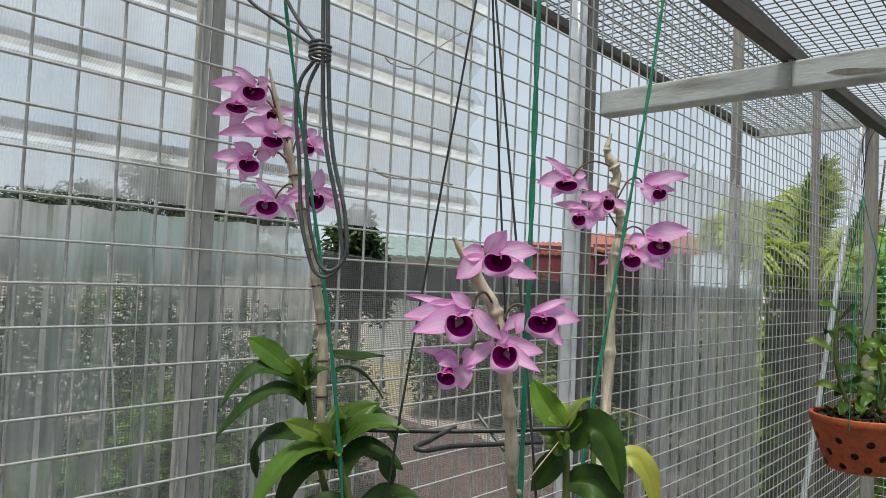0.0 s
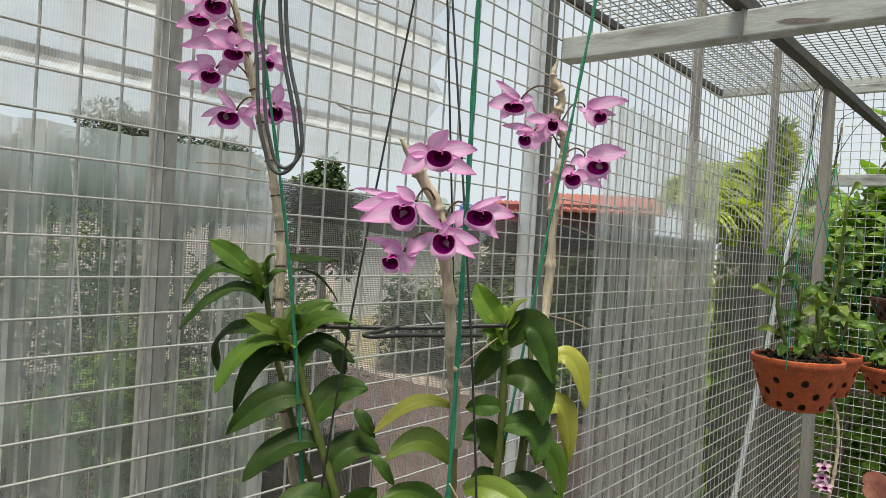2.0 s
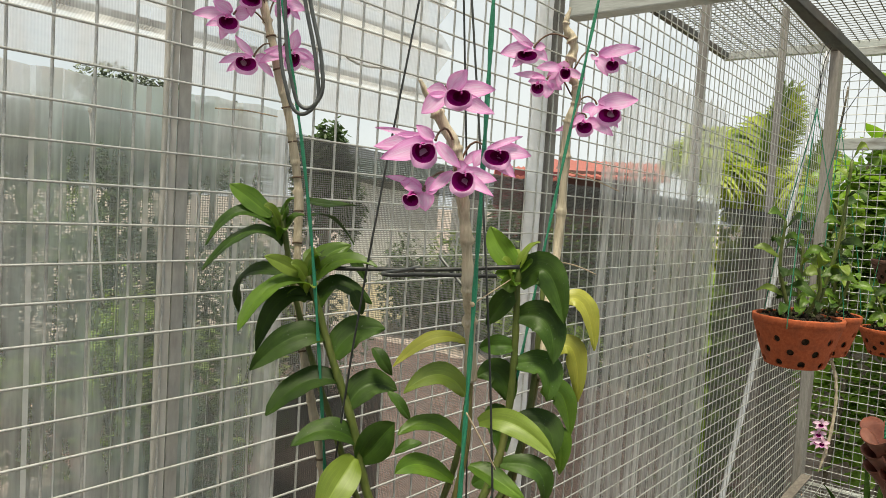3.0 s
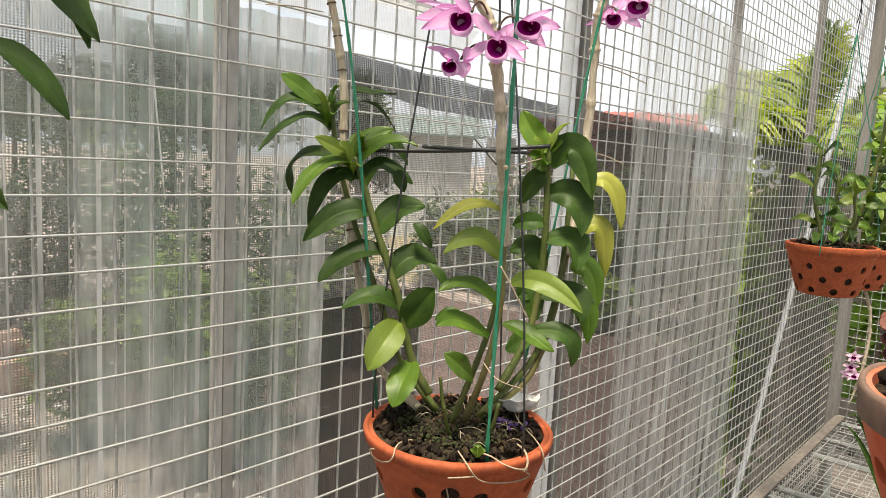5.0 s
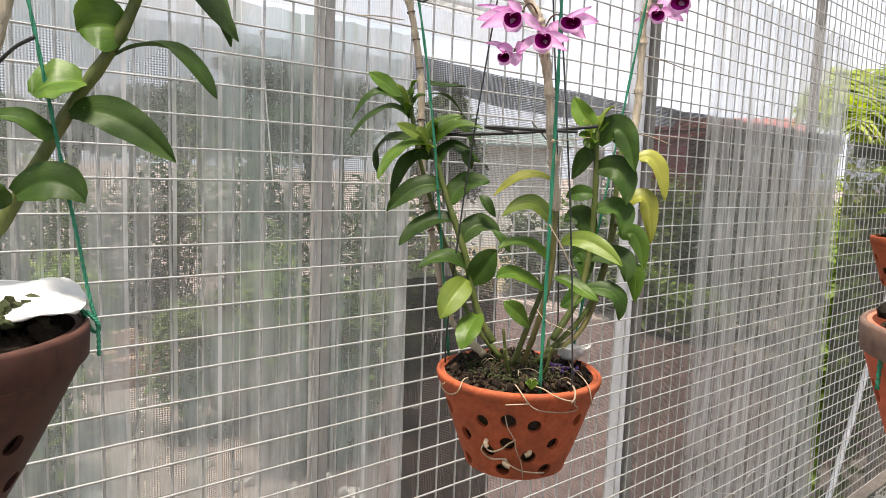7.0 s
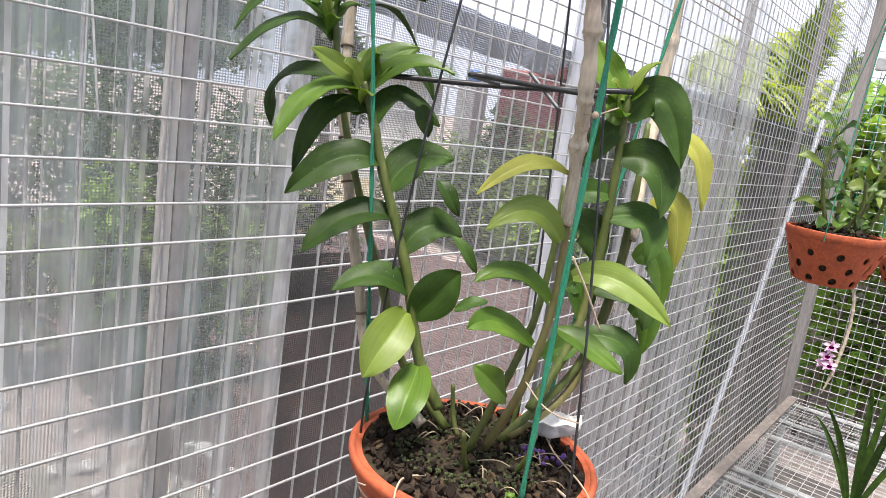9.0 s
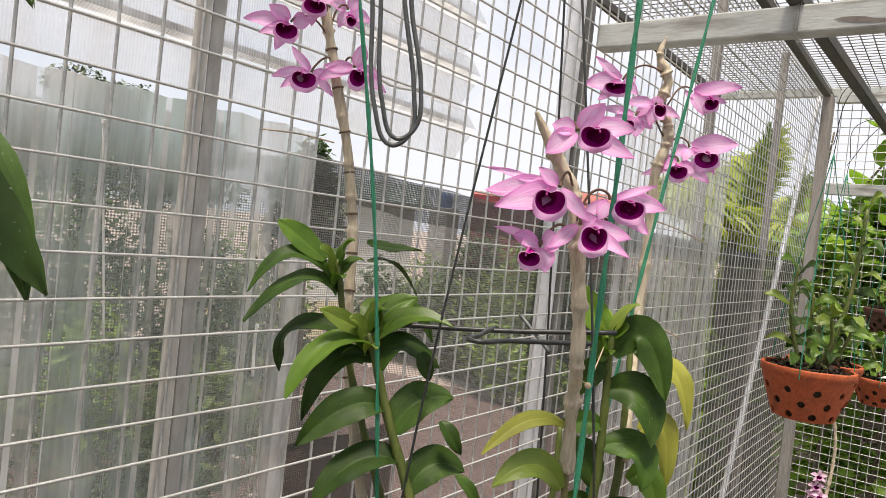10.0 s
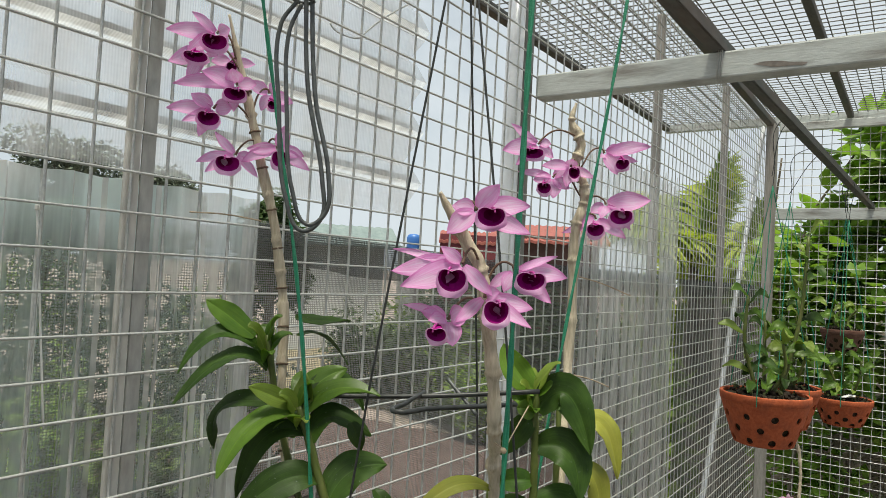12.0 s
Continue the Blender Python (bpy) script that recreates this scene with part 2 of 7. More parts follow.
RAIL = surface("grey_brown_bar", (0.13, 0.115, 0.1), (0.24, 0.21, 0.19), 70, 9, 0.75, 0.0, 0.25, (1, 0.4, 1))
WOOD = surface("weathered_timber", (0.22, 0.21, 0.2), (0.37, 0.36, 0.345), 40, 5, 0.8, 0.0, 0.35, (6, 6, 0.5), (0.22, 0.18, 0.15), 0.4)
PLASTIC_V = sheet_plastic("clear_sheet_upright_ribs", (1, 2.6, 0.2), (0.12, 0.3), (0.0, 0.0), 0.0, 0.5, 0.86)
PLASTIC_W = sheet_plastic("dusty_sheet_upright_ribs", (1, 3.2, 0.16), (0.04, 0.36), (0.0, 0.0), 0.06, 0.45, 0.86, ((0.72, 0.84, 0.82), (0.9, 0.9, 0.89)), (1.47, 1.56, 0.5), (1.2, 0.75, 0.1))
# Rib slopes made whiter: their bright highlight lines are painted in
PLASTIC_EDGE = sheet_plastic("highlight_rib_edge", (1, 0.8, 0.5), (0.25, 0.75), (0.0, 0.0), 0.1, 0.4, 0.9)
PLASTIC_RIB = sheet_plastic("dusty_rib_edge", (1, 1.6, 0.25), (0.3, 0.6), (0.0, 0.0), 0.15, 0.4, 0.9)
PLASTIC_H = sheet_plastic("clear_sheet_level_ribs", (1, 0.1, 2.2), (0.28, 0.44), (0.0042, 0.05), 0.0, 0.85, 0.95)
PLASTIC_LAP = sheet_plastic("grey_lap_strip", (1, 0.1, 2.2), (0.42, 0.58), (0.0, 0.0), 0.0, 0.5, 0.45, ((0.34, 0.32, 0.3), (0.44, 0.41, 0.385)))
FOLD = surface("grey_sheet_fold", (0.2, 0.2, 0.19), (0.34, 0.335, 0.32), 60, 8, 0.6, 0.0, 0.1)
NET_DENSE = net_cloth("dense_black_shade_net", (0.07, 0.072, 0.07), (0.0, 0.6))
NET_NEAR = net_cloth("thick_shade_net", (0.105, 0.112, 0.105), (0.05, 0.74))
NET_LAYER = net_cloth("doubled_shade_net", (0.04, 0.042, 0.04), (0.0, 0.42))
# Middle net: faded cloth, lightened further in colour for the light on it
NET = net_cloth("faded_and_lit_shade_net", (0.185, 0.186, 0.18), (0.1, 0.9))
CLAY = surface("terracotta", (0.38, 0.08, 0.03), (0.52, 0.13, 0.055), 110, 24, 0.8, 0.0, 0.3, (1, 1, 1), (0.2, 0.062, 0.036), 0.6, spec=0.3)
CLAY_PALE = surface("chalky_terracotta", (0.55, 0.1, 0.04), (0.64, 0.15, 0.07), 60, 7, 0.8, 0.0, 0.18, (1, 1, 1), (0.6, 0.34, 0.26), 0.45)
CLAY_RIM = surface("brown_clay", (0.17, 0.1, 0.075), (0.25, 0.16, 0.12), 60, 8, 0.75, 0.0, 0.18, (1, 1, 1), (0.12, 0.08, 0.06), 0.6)
# Terracotta of the side pot, with its shade put into the colour
CLAY_SHADE = surface("shaded_brown_terracotta", (0.048, 0.018, 0.012), (0.095, 0.034, 0.021), 60, 8, 0.75, 0.0, 0.18, (1, 1, 1), (0.08, 0.04, 0.028), 0.6)
CLAY_DARK = surface("dark_brown_terracotta", (0.09, 0.04, 0.028), (0.15, 0.07, 0.048), 60, 8, 0.75, 0.0, 0.18, (1, 1, 1), (0.1, 0.07, 0.05), 0.6)
SOIL = surface("potting_mix", (0.022, 0.016, 0.012), (0.075, 0.055, 0.038), 120, 20, 0.9, 0.0, 0.6, (1, 1, 1), (0.03, 0.045, 0.015), 0.5, spec=0.1)
CHAR = surface("charcoal_lumps", (0.008, 0.006, 0.005), (0.034, 0.026, 0.02), 90, 30, 0.75, 0.0, 0.5, (1, 1, 1), (0.05, 0.036, 0.024), 0.5, random_tint=0.3, spec=0.1)
MULCH = surface("brown_bark_litter", (0.04, 0.027, 0.017), (0.13, 0.09, 0.055), 120, 30, 0.9, 0.0, 0.5, spec=0.1)
MOSS = surface("moss", (0.016, 0.026, 0.007), (0.06, 0.075, 0.02), 160, 20, 0.9, 0.0, 0.6, (1, 1, 1), (0.1, 0.075, 0.04), 0.5)
LEAF = {
    "dark": surface("orchid_leaf_dark", (0.027, 0.066, 0.01), (0.066, 0.135, 0.02), 34, 12, 0.5, 0.0, 0.4, (1, 1, 1), (0.034, 0.062, 0.014), 0.6, 0.3, (0.2, 2.2), 0.28, specks=0.5, veins=0.22),
    "light": surface("orchid_leaf_green", (0.074, 0.16, 0.016), (0.155, 0.265, 0.036), 26, 9, 0.42, 0.0, 0.15, (1, 1, 1), (0.034, 0.08, 0.018), 0.5, 0.2, (0.28, 2.0), 0.35, specks=0.3, veins=0.2),
    "lime": surface("orchid_leaf_lime", (0.17, 0.25, 0.035), (0.25, 0.34, 0.06), 26, 9, 0.45, 0.0, 0.1, (1, 1, 1), (0.12, 0.2, 0.04), 0.4, 0.1, (0.3, 1.6), veins=0.15),
    "yellow": surface("orchid_leaf_yellowing", (0.34, 0.36, 0.05), (0.45, 0.45, 0.09), 26, 9, 0.45, 0.0, 0.1, (1, 1, 1), (0.2, 0.28, 0.05), 0.5, 0.1, (0.3, 1.5), veins=0.15),
}
CANE = surface("dry_cane", (0.38, 0.32, 0.23), (0.66, 0.58, 0.45), 60, 20, 0.8, 0.0, 0.8, (5, 5, 0.6), (0.32, 0.24, 0.15), 0.5)
JOINT = surface("dark_cane_joint", (0.09, 0.06, 0.04), (0.2, 0.14, 0.09), 90, 20, 0.85, 0.0, 0.4)
SHOOT = surface("green_shoot", (0.055, 0.085, 0.014), (0.12, 0.15, 0.03), 50, 14, 0.55, 0.0, 0.3, (3, 3, 1), (0.2, 0.19, 0.07), 0.5)
COLUMN = surface("deep_pink_column", (0.36, 0.03, 0.22), (0.5, 0.08, 0.34), 90, 40, 0.5, 0.0, 0.1, spec=0.1)
OLIVE = surface("olive_stem", (0.1, 0.1, 0.025), (0.2, 0.18, 0.06), 50, 14, 0.6, 0.0, 0.3, (3, 3, 1), (0.22, 0.17, 0.09), 0.6)


def petal_skin(name, pale, deep):
    """Thin petal: pale along its middle, deeper at edges and tip, with fine veins along it."""
    m, nodes, links, out = nodes_of(name)
    uv = nodes.new("ShaderNodeUVMap")
    sep = nodes.new("ShaderNodeSeparateXYZ")
    links.new(uv.outputs["UV"], sep.inputs["Vector"])
    mp = nodes.new("ShaderNodeMapping")
    mp.inputs["Scale"].default_value = (14, 1.3, 1)
    links.new(uv.outputs["UV"], mp.inputs["Vector"])
    info = nodes.new("ShaderNodeObjectInfo")
    shift = nodes.new("ShaderNodeVectorMath")
    shift.operation = "ADD"
    links.new(mp.outputs["Vector"], shift.inputs[0])
    links.new(info.outputs["Random"], shift.inputs[1])
    vein = put(nodes, "ShaderNodeTexNoise", Scale=1.6, Detail=4.0)
    links.new(shift.outputs["Vector"], vein.inputs["Vector"])
    veins = ramp(nodes, links, vein.outputs["Fac"], [(0.38, (0, 0, 0)), (0.66, (0.55,) * 3)])
    edge = ramp(nodes, links, sep.outputs["X"], [(0.0, (0.6,) * 3), (0.3, (0.05,) * 3), (0.7, (0.05,) * 3), (1.0, (0.6,) * 3)])
    tip = ramp(nodes, links, sep.outputs["Y"], [(0.0, (0.5,) * 3), (0.22, (0.1,) * 3), (0.6, (0.0,) * 3), (1.0, (0.55,) * 3)])
    total = veins
    for more in (edge, tip):
        add = nodes.new("ShaderNodeMath")
        add.use_clamp = True
        links.new(total, add.inputs[0])
        links.new(more, add.inputs[1])
        total = add.outputs["Value"]
    colour = ramp(nodes, links, total, [(0.0, pale), (1.0, deep)])
    b = put(nodes, "ShaderNodeBsdfPrincipled", Roughness=0.55)
    b.inputs["Specular IOR Level"].default_value = 0.25
    links.new(colour, b.inputs["Base Color"])
    bp = put(nodes, "ShaderNodeBump", Strength=0.35, Distance=0.0006)
    links.new(vein.outputs["Fac"], bp.inputs["Height"])
    links.new(bp.outputs["Normal"], b.inputs["Normal"])
    tr = nodes.new("ShaderNodeBsdfTranslucent")
    links.new(colour, tr.inputs["Color"])
    mx = put(nodes, "ShaderNodeMixShader", Fac=0.4)
    links.new(b.outputs["BSDF"], mx.inputs[1])
    links.new(tr.outputs["BSDF"], mx.inputs[2])
    links.new(mx.outputs["Shader"], out.inputs["Surface"])
    return m


PETAL = petal_skin("lilac_petal", (0.9, 0.66, 0.89), (0.8, 0.29, 0.66))
PALE_PETAL = petal_skin("pale_pink_petal", (0.93, 0.76, 0.88), (0.85, 0.5, 0.72))
LIP_RIM = surface("pink_lip_edge", (0.84, 0.4, 0.74), (0.92, 0.62, 0.87), 90, 40, 0.55, 0.0, 0.15, translucent=(0.4, 1.1), spec=0.2)
LIP = surface("maroon_throat", (0.13, 0.002, 0.055), (0.22, 0.004, 0.1), 90, 30, 0.9, 0.0, 0.15, (1, 1, 1), (0.025, 0.001, 0.01), 0.6, spec=0.0)
LIP_MAGENTA = surface("magenta_velvet", (0.22, 0.004, 0.12), (0.38, 0.012, 0.22), 120, 40, 0.9, 0.0, 0.15, (1, 1, 1), (0.14, 0.002, 0.075), 0.6, spec=0.0)
STALK = surface("purple_brown_stalk", (0.1, 0.05, 0.04), (0.19, 0.12, 0.07), 90, 30, 0.6, 0.0, 0.2)
CORD = surface("green_cord", (0.015, 0.2, 0.11), (0.03, 0.3, 0.17), 400, 30, 0.6, 0.0, 0.4, (1, 1, 3), (0.02, 0.2, 0.12), 0.4)
BLACKWIRE = surface("dark_coated_wire", (0.018, 0.02, 0.021), (0.05, 0.054, 0.054), 120, 20, 0.45, 0.1, 0.15)
GREYWIRE = surface("grey_coated_wire", (0.06, 0.066, 0.068), (0.13, 0.14, 0.14), 120, 16, 0.4, 0.15, 0.15)
ROOT = surface("pale_root", (0.34, 0.26, 0.17), (0.54, 0.44, 0.32), 90, 20, 0.75, 0.0, 0.3)
FOAM = surface("white_foam", (0.74, 0.74, 0.71), (0.85, 0.85, 0.83), 140, 18, 0.7, 0.0, 0.3, (1, 1, 1), (0.62, 0.6, 0.54), 0.5)
PURPLE = surface("purple_crumbs", (0.07, 0.025, 0.17), (0.16, 0.08, 0.3), 140, 30, 0.6, 0.0, 0.3)
BROWNCLAY = surface("red_brown_glazed_clay", (0.1, 0.028, 0.018), (0.19, 0.062, 0.04), 60, 14, 0.5, 0.0, 0.3, (1, 1, 1), (0.3, 0.14, 0.1), 0.5, spec=0.35)
TANCLAY = surface("tan_unglazed_clay", (0.36, 0.25, 0.17), (0.52, 0.38, 0.27), 60, 12, 0.8, 0.0, 0.25)
TEAL = surface("teal_plastic", (0.01, 0.3, 0.2), (0.02, 0.4, 0.28), 40, 8, 0.4, 0.0, 0.05)
SOILGROUND = surface("bare_earth", (0.24, 0.195, 0.175), (0.5, 0.41, 0.37), 5.0, 0.5, 0.95, 0.0, 0.6, (1, 1, 1), (0.06, 0.09, 0.03), 0.75, depth=0.05)
TILLED = surface("tilled_red_earth", (0.075, 0.048, 0.043), (0.165, 0.105, 0.095), 9.0, 1.2, 0.95, 0.0, 0.8, (1, 1, 1), (0.2, 0.125, 0.105), 0.5, depth=0.05)
DRYBANK = surface("dry_grass_and_rubble", (0.16, 0.14, 0.08), (0.4, 0.33, 0.22), 6.0, 0.8, 0.95, 0.0, 0.6, (1, 1, 1), (0.1, 0.13, 0.05), 0.6, depth=0.05)
RUBBLE = surface("pale_rubble", (0.5, 0.47, 0.44), (0.74, 0.71, 0.67), 20, 3, 0.9, 0.0, 0.4)
FLOORMAT = surface("dusty_concrete", (0.08, 0.074, 0.068), (0.18, 0.168, 0.155), 14, 1.5, 0.9, 0.0, 0.3, (1, 1, 1), (0.15, 0.14, 0.1), 0.6)
# Tree foliage paled in its colour to stand for haze over distance
FARTREE = surface("hazed_far_foliage", (0.09, 0.12, 0.085), (0.15, 0.185, 0.13), 2.5, 0.6, 0.7, 0.0, 0.1)
TREE = surface("tree_foliage", (0.03, 0.055, 0.02), (0.07, 0.12, 0.035), 2.5, 0.6, 0.6, 0.0, 0.1, translucent=(0.25, 1.8))
HEDGE = surface("vine_leaves", (0.11, 0.225, 0.036), (0.27, 0.41, 0.09), 3.0, 0.7, 0.38, 0.0, 0.1, (1, 1, 1), (0.2, 0.27, 0.06), 0.5, translucent=(0.3, 1.9))
BUSHMAT = surface("bush_leaves", (0.09, 0.15, 0.03), (0.2, 0.28, 0.065), 3.0, 0.8, 0.55, 0.0, 0.1, translucent=(0.3, 1.7))
LIME = surface("bright_shrub_leaves", (0.16, 0.26, 0.04), (0.3, 0.42, 0.09), 3.0, 0.8, 0.5, 0.0, 0.1, translucent=(0.35, 1.6))
PALMMAT = surface("palm_leaflets", (0.2, 0.28, 0.035), (0.4, 0.45, 0.08), 6.0, 1.2, 0.5, 0.0, 0.1, (1, 1, 1), (0.09, 0.17, 0.03), 0.5, translucent=(0.4, 1.5))
BARK = surface("bark", (0.1, 0.08, 0.06), (0.22, 0.19, 0.15), 18, 3, 0.9, 0.0, 0.5, (1, 1, 0.3), depth=0.01)
REDROOF = surface("red_metal_roof", (0.26, 0.07, 0.055), (0.36, 0.11, 0.085), 6, 0.6, 0.6, 0.0, 0.1)
MAROON = surface("maroon_wall", (0.12, 0.02, 0.03), (0.19, 0.04, 0.048), 5, 0.6, 0.8, 0.0, 0.1)
BROWNWALL = surface("dull_brown_wall", (0.09, 0.05, 0.045), (0.14, 0.08, 0.07), 5, 0.6, 0.85, 0.0, 0.1)
WHITEWALL = surface("whitewashed_wall", (0.6, 0.61, 0.6), (0.74, 0.75, 0.74), 5, 0.5, 0.85, 0.0, 0.1)
GREYWALL = surface("grey_plaster", (0.3, 0.3, 0.3), (0.42, 0.42, 0.41), 5, 0.5, 0.9, 0.0, 0.1)
TEALROOF = surface("pale_teal_roof", (0.14, 0.19, 0.185), (0.22, 0.27, 0.265), 6, 0.6, 0.6, 0.0, 0.1)
PANE = surface("dark_window_glass", (0.03, 0.035, 0.04), (0.06, 0.07, 0.08), 3, 0.5, 0.08, 0.0, 0.02)
BLUE = surface("blue_plastic_tank", (0.03, 0.12, 0.4), (0.05, 0.18, 0.5), 6, 1, 0.4, 0.0, 0.05)
BRICK = surface("stacked_bricks", (0.48, 0.3, 0.22), (0.62, 0.44, 0.35), 30, 4, 0.9, 0.0, 0.3, random_tint=0.2)


# ---- building helpers ----
BASE = {}


def thing(name, at, label, category, group="", kind=""):
    ob = new(name)
    ob.location = at
    ob.empty_display_size = 0.05
    BASE[ob.name] = Vector(at)
    return tagged(ob, label, category, group, kind)


def finish(name, bm, material, smooth=True):
    me = bpy.data.meshes.new(name)
    bm.to_mesh(me)
    bm.free()
    for m in (material if isinstance(material, (list, tuple)) else [material]):
        me.materials.append(m)
    if smooth:
        me.polygons.foreach_set("use_smooth", [True] * len(me.polygons))
    return me


def part(name, bm, material, parent, label="", smooth=True, kind=""):
    """Link a bmesh, given in world metres, as one mesh under a thing or a part of it."""
    base = BASE[parent.name]
    bmesh.ops.translate(bm, verts=bm.verts, vec=-base)
    ob = new(name, finish(name, bm, material, smooth))
    ob.parent = parent
    BASE[ob.name] = base
    return tagged(ob, label, kind=kind)


def single(name, bm, material, label, category="", group="", kind="", smooth=True):
    """One mesh that is a thing, or a piece of the setting, by itself."""
    lo = Vector((min(v.co.x for v in bm.verts), min(v.co.y for v in bm.verts), min(v.co.z for v in bm.verts)))
    hi = Vector((max(v.co.x for v in bm.verts), max(v.co.y for v in bm.verts), max(v.co.z for v in bm.verts)))
    at = Vector(((lo.x + hi.x) / 2, (lo.y + hi.y) / 2, lo.z))
    bmesh.ops.translate(bm, verts=bm.verts, vec=-at)
    ob = new(name, finish(name, bm, material, smooth))
    ob.location = at
    BASE[ob.name] = at
    return tagged(ob, label, category, group, kind)


def smooth_path(points, steps=6):
    """A smooth line through a few control points, with no overshoot where they lie unevenly."""
    p = [Vector(q) for q in points]
    if len(p) < 3:
        return [p[0].lerp(p[-1], i / steps) for i in range(steps + 1)]
    way = [(b - a).normalized() for a, b in zip(p, p[1:])]
    bend = [way[0]] + [(a + b).normalized() for a, b in zip(way, way[1:])] + [way[-1]]
    line = []
    for i in range(len(p) - 1):
        size = (p[i + 1] - p[i]).length
        for k in range(steps):
            u = k / steps
            line.append((2 * u ** 3 - 3 * u * u + 1) * p[i] + (u ** 3 - 2 * u * u + u) * size * bend[i]
                        + (3 * u * u - 2 * u ** 3) * p[i + 1] + (u ** 3 - u * u) * size * bend[i + 1])
    line.append(p[-1])
    return line


def tube(bm, line, radius, sides=6, cap=True, ridge=0.0):
    """Sweep a ring along a line; radius is a number or a function of the share of the way."""
    line = [Vector(q) for q in line]
    rings, side = [], None
    for i, q in enumerate(line):
        d = (line[min(i + 1, len(line) - 1)] - line[max(i - 1, 0)]).normalized()
        if side is None:
            side = d.orthogonal().normalized()
        side = (side - d * side.dot(d)).normalized()
        up = d.cross(side)
        r = radius(i / (len(line) - 1)) if callable(radius) else radius
        rings.append([bm.verts.new(q + r * (1 + ridge * noise.noise(Vector((k * 1.9, i * 0.12, r * 500)))) * (math.cos(2 * math.pi * k / sides) * side + math.sin(2 * math.pi * k / sides) * up)) for k in range(sides)])
    for a, b in zip(rings, rings[1:]):
        for k in range(sides):
            bm.faces.new((a[k], a[(k + 1) % sides], b[(k + 1) % sides], b[k]))
    if cap:
        bm.faces.new(rings[0][::-1])
        bm.faces.new(rings[-1])
    return bm


def box(bm, lo, hi, bevel=0.0):
    v = [bm.verts.new((x, y, z)) for x in (lo[0], hi[0]) for y in (lo[1], hi[1]) for z in (lo[2], hi[2])]
    faces = [bm.faces.new([v[i] for i in f]) for f in ((0, 1, 3, 2), (4, 6, 7, 5), (0, 4, 5, 1), (2, 3, 7, 6), (0, 2, 6, 4), (1, 5, 7, 3))]
    if bevel:
        edges = list({e for f in faces for e in f.edges})
        bmesh.ops.bevel(bm, geom=edges, offset=bevel, segments=2, affect="EDGES", profile=0.5)
    return bm


def angle_bar(bm, a, b, first, second, width, thick):
    """An L section from a to b, its two flanges along the two directions given."""
    a, b, first, second = Vector(a), Vector(b), Vector(first), Vector(second)
    ring = [(0, 0), (width, 0), (width, thick), (thick, thick), (thick, width), (0, width)]
    ends = [[bm.verts.new(p + first * u + second * v) for u, v in ring] for p in (a, b)]
    for i in range(6):
        bm.faces.new((ends[0][i], ends[0][(i + 1) % 6], ends[1][(i + 1) % 6], ends[1][i]))
    bm.faces.new(ends[0][::-1])
    bm.faces.new(ends[1])
    return bm


def blade(bm, base, tip, rise, width, fold=0.25, rows=12, shape=1.06, side=None, thick=0.0007, lean=0.0):
    """A pointed leaf from base to tip that rises between them and folds along its midrib."""
    base, tip = Vector(base), Vector(tip)
    run = tip - base
    width = min(width, (0.8 if width > 0.041 else 0.44) * run.length + 0.002)
    mid = base + run * 0.58 + Vector((0, 0, rise * 1.6 + 0.13 * run.length))
    if side is None:
        side = run.cross(Vector((0.52, -0.6, 0.62)))
    side = Vector(side).normalized()
    tops, lows = [], []
    for i in range(rows + 1):
        u = i / rows
        c = (1 - u) ** 2 * base + 2 * u * (1 - u) * mid + u * u * tip
        d = (2 * (1 - u) * (mid - base) + 2 * u * (tip - mid)).normalized()
        n = side.cross(d).normalized()
        if n.dot(Vector((0.52, -0.6, 0.62))) < 0:
            n = -n
        w = 0.5 * width * (1 - 0.5 * math.exp(-7 * u)) * max(0.02, math.sin(math.pi * min(1, 0.012 + 0.988 * u) ** shape) ** 0.64 if u < 1 else 0.02)
        row_t, row_l = [], []
        for k in (-1.0, -0.5, 0.0, 0.5, 1.0):
            wave = 0.1 * width * math.sin(8 * u + 3 * k + lean) * abs(k) + 0.03 * width * math.sin(23 * u + 5 * k + lean) * abs(k)
            q = c + side * (w * k) + n * (fold * w * abs(k) + wave)
            row_t.append(bm.verts.new(q))
            row_l.append(bm.verts.new(q - n * thick))
        tops.append(row_t)
        lows.append(row_l)
    for i in range(rows):
        for k in range(4):
            bm.faces.new((tops[i][k], tops[i][k + 1], tops[i + 1][k + 1], tops[i + 1][k]))
            bm.faces.new((lows[i][k], lows[i + 1][k], lows[i + 1][k + 1], lows[i][k + 1]))
    return bm


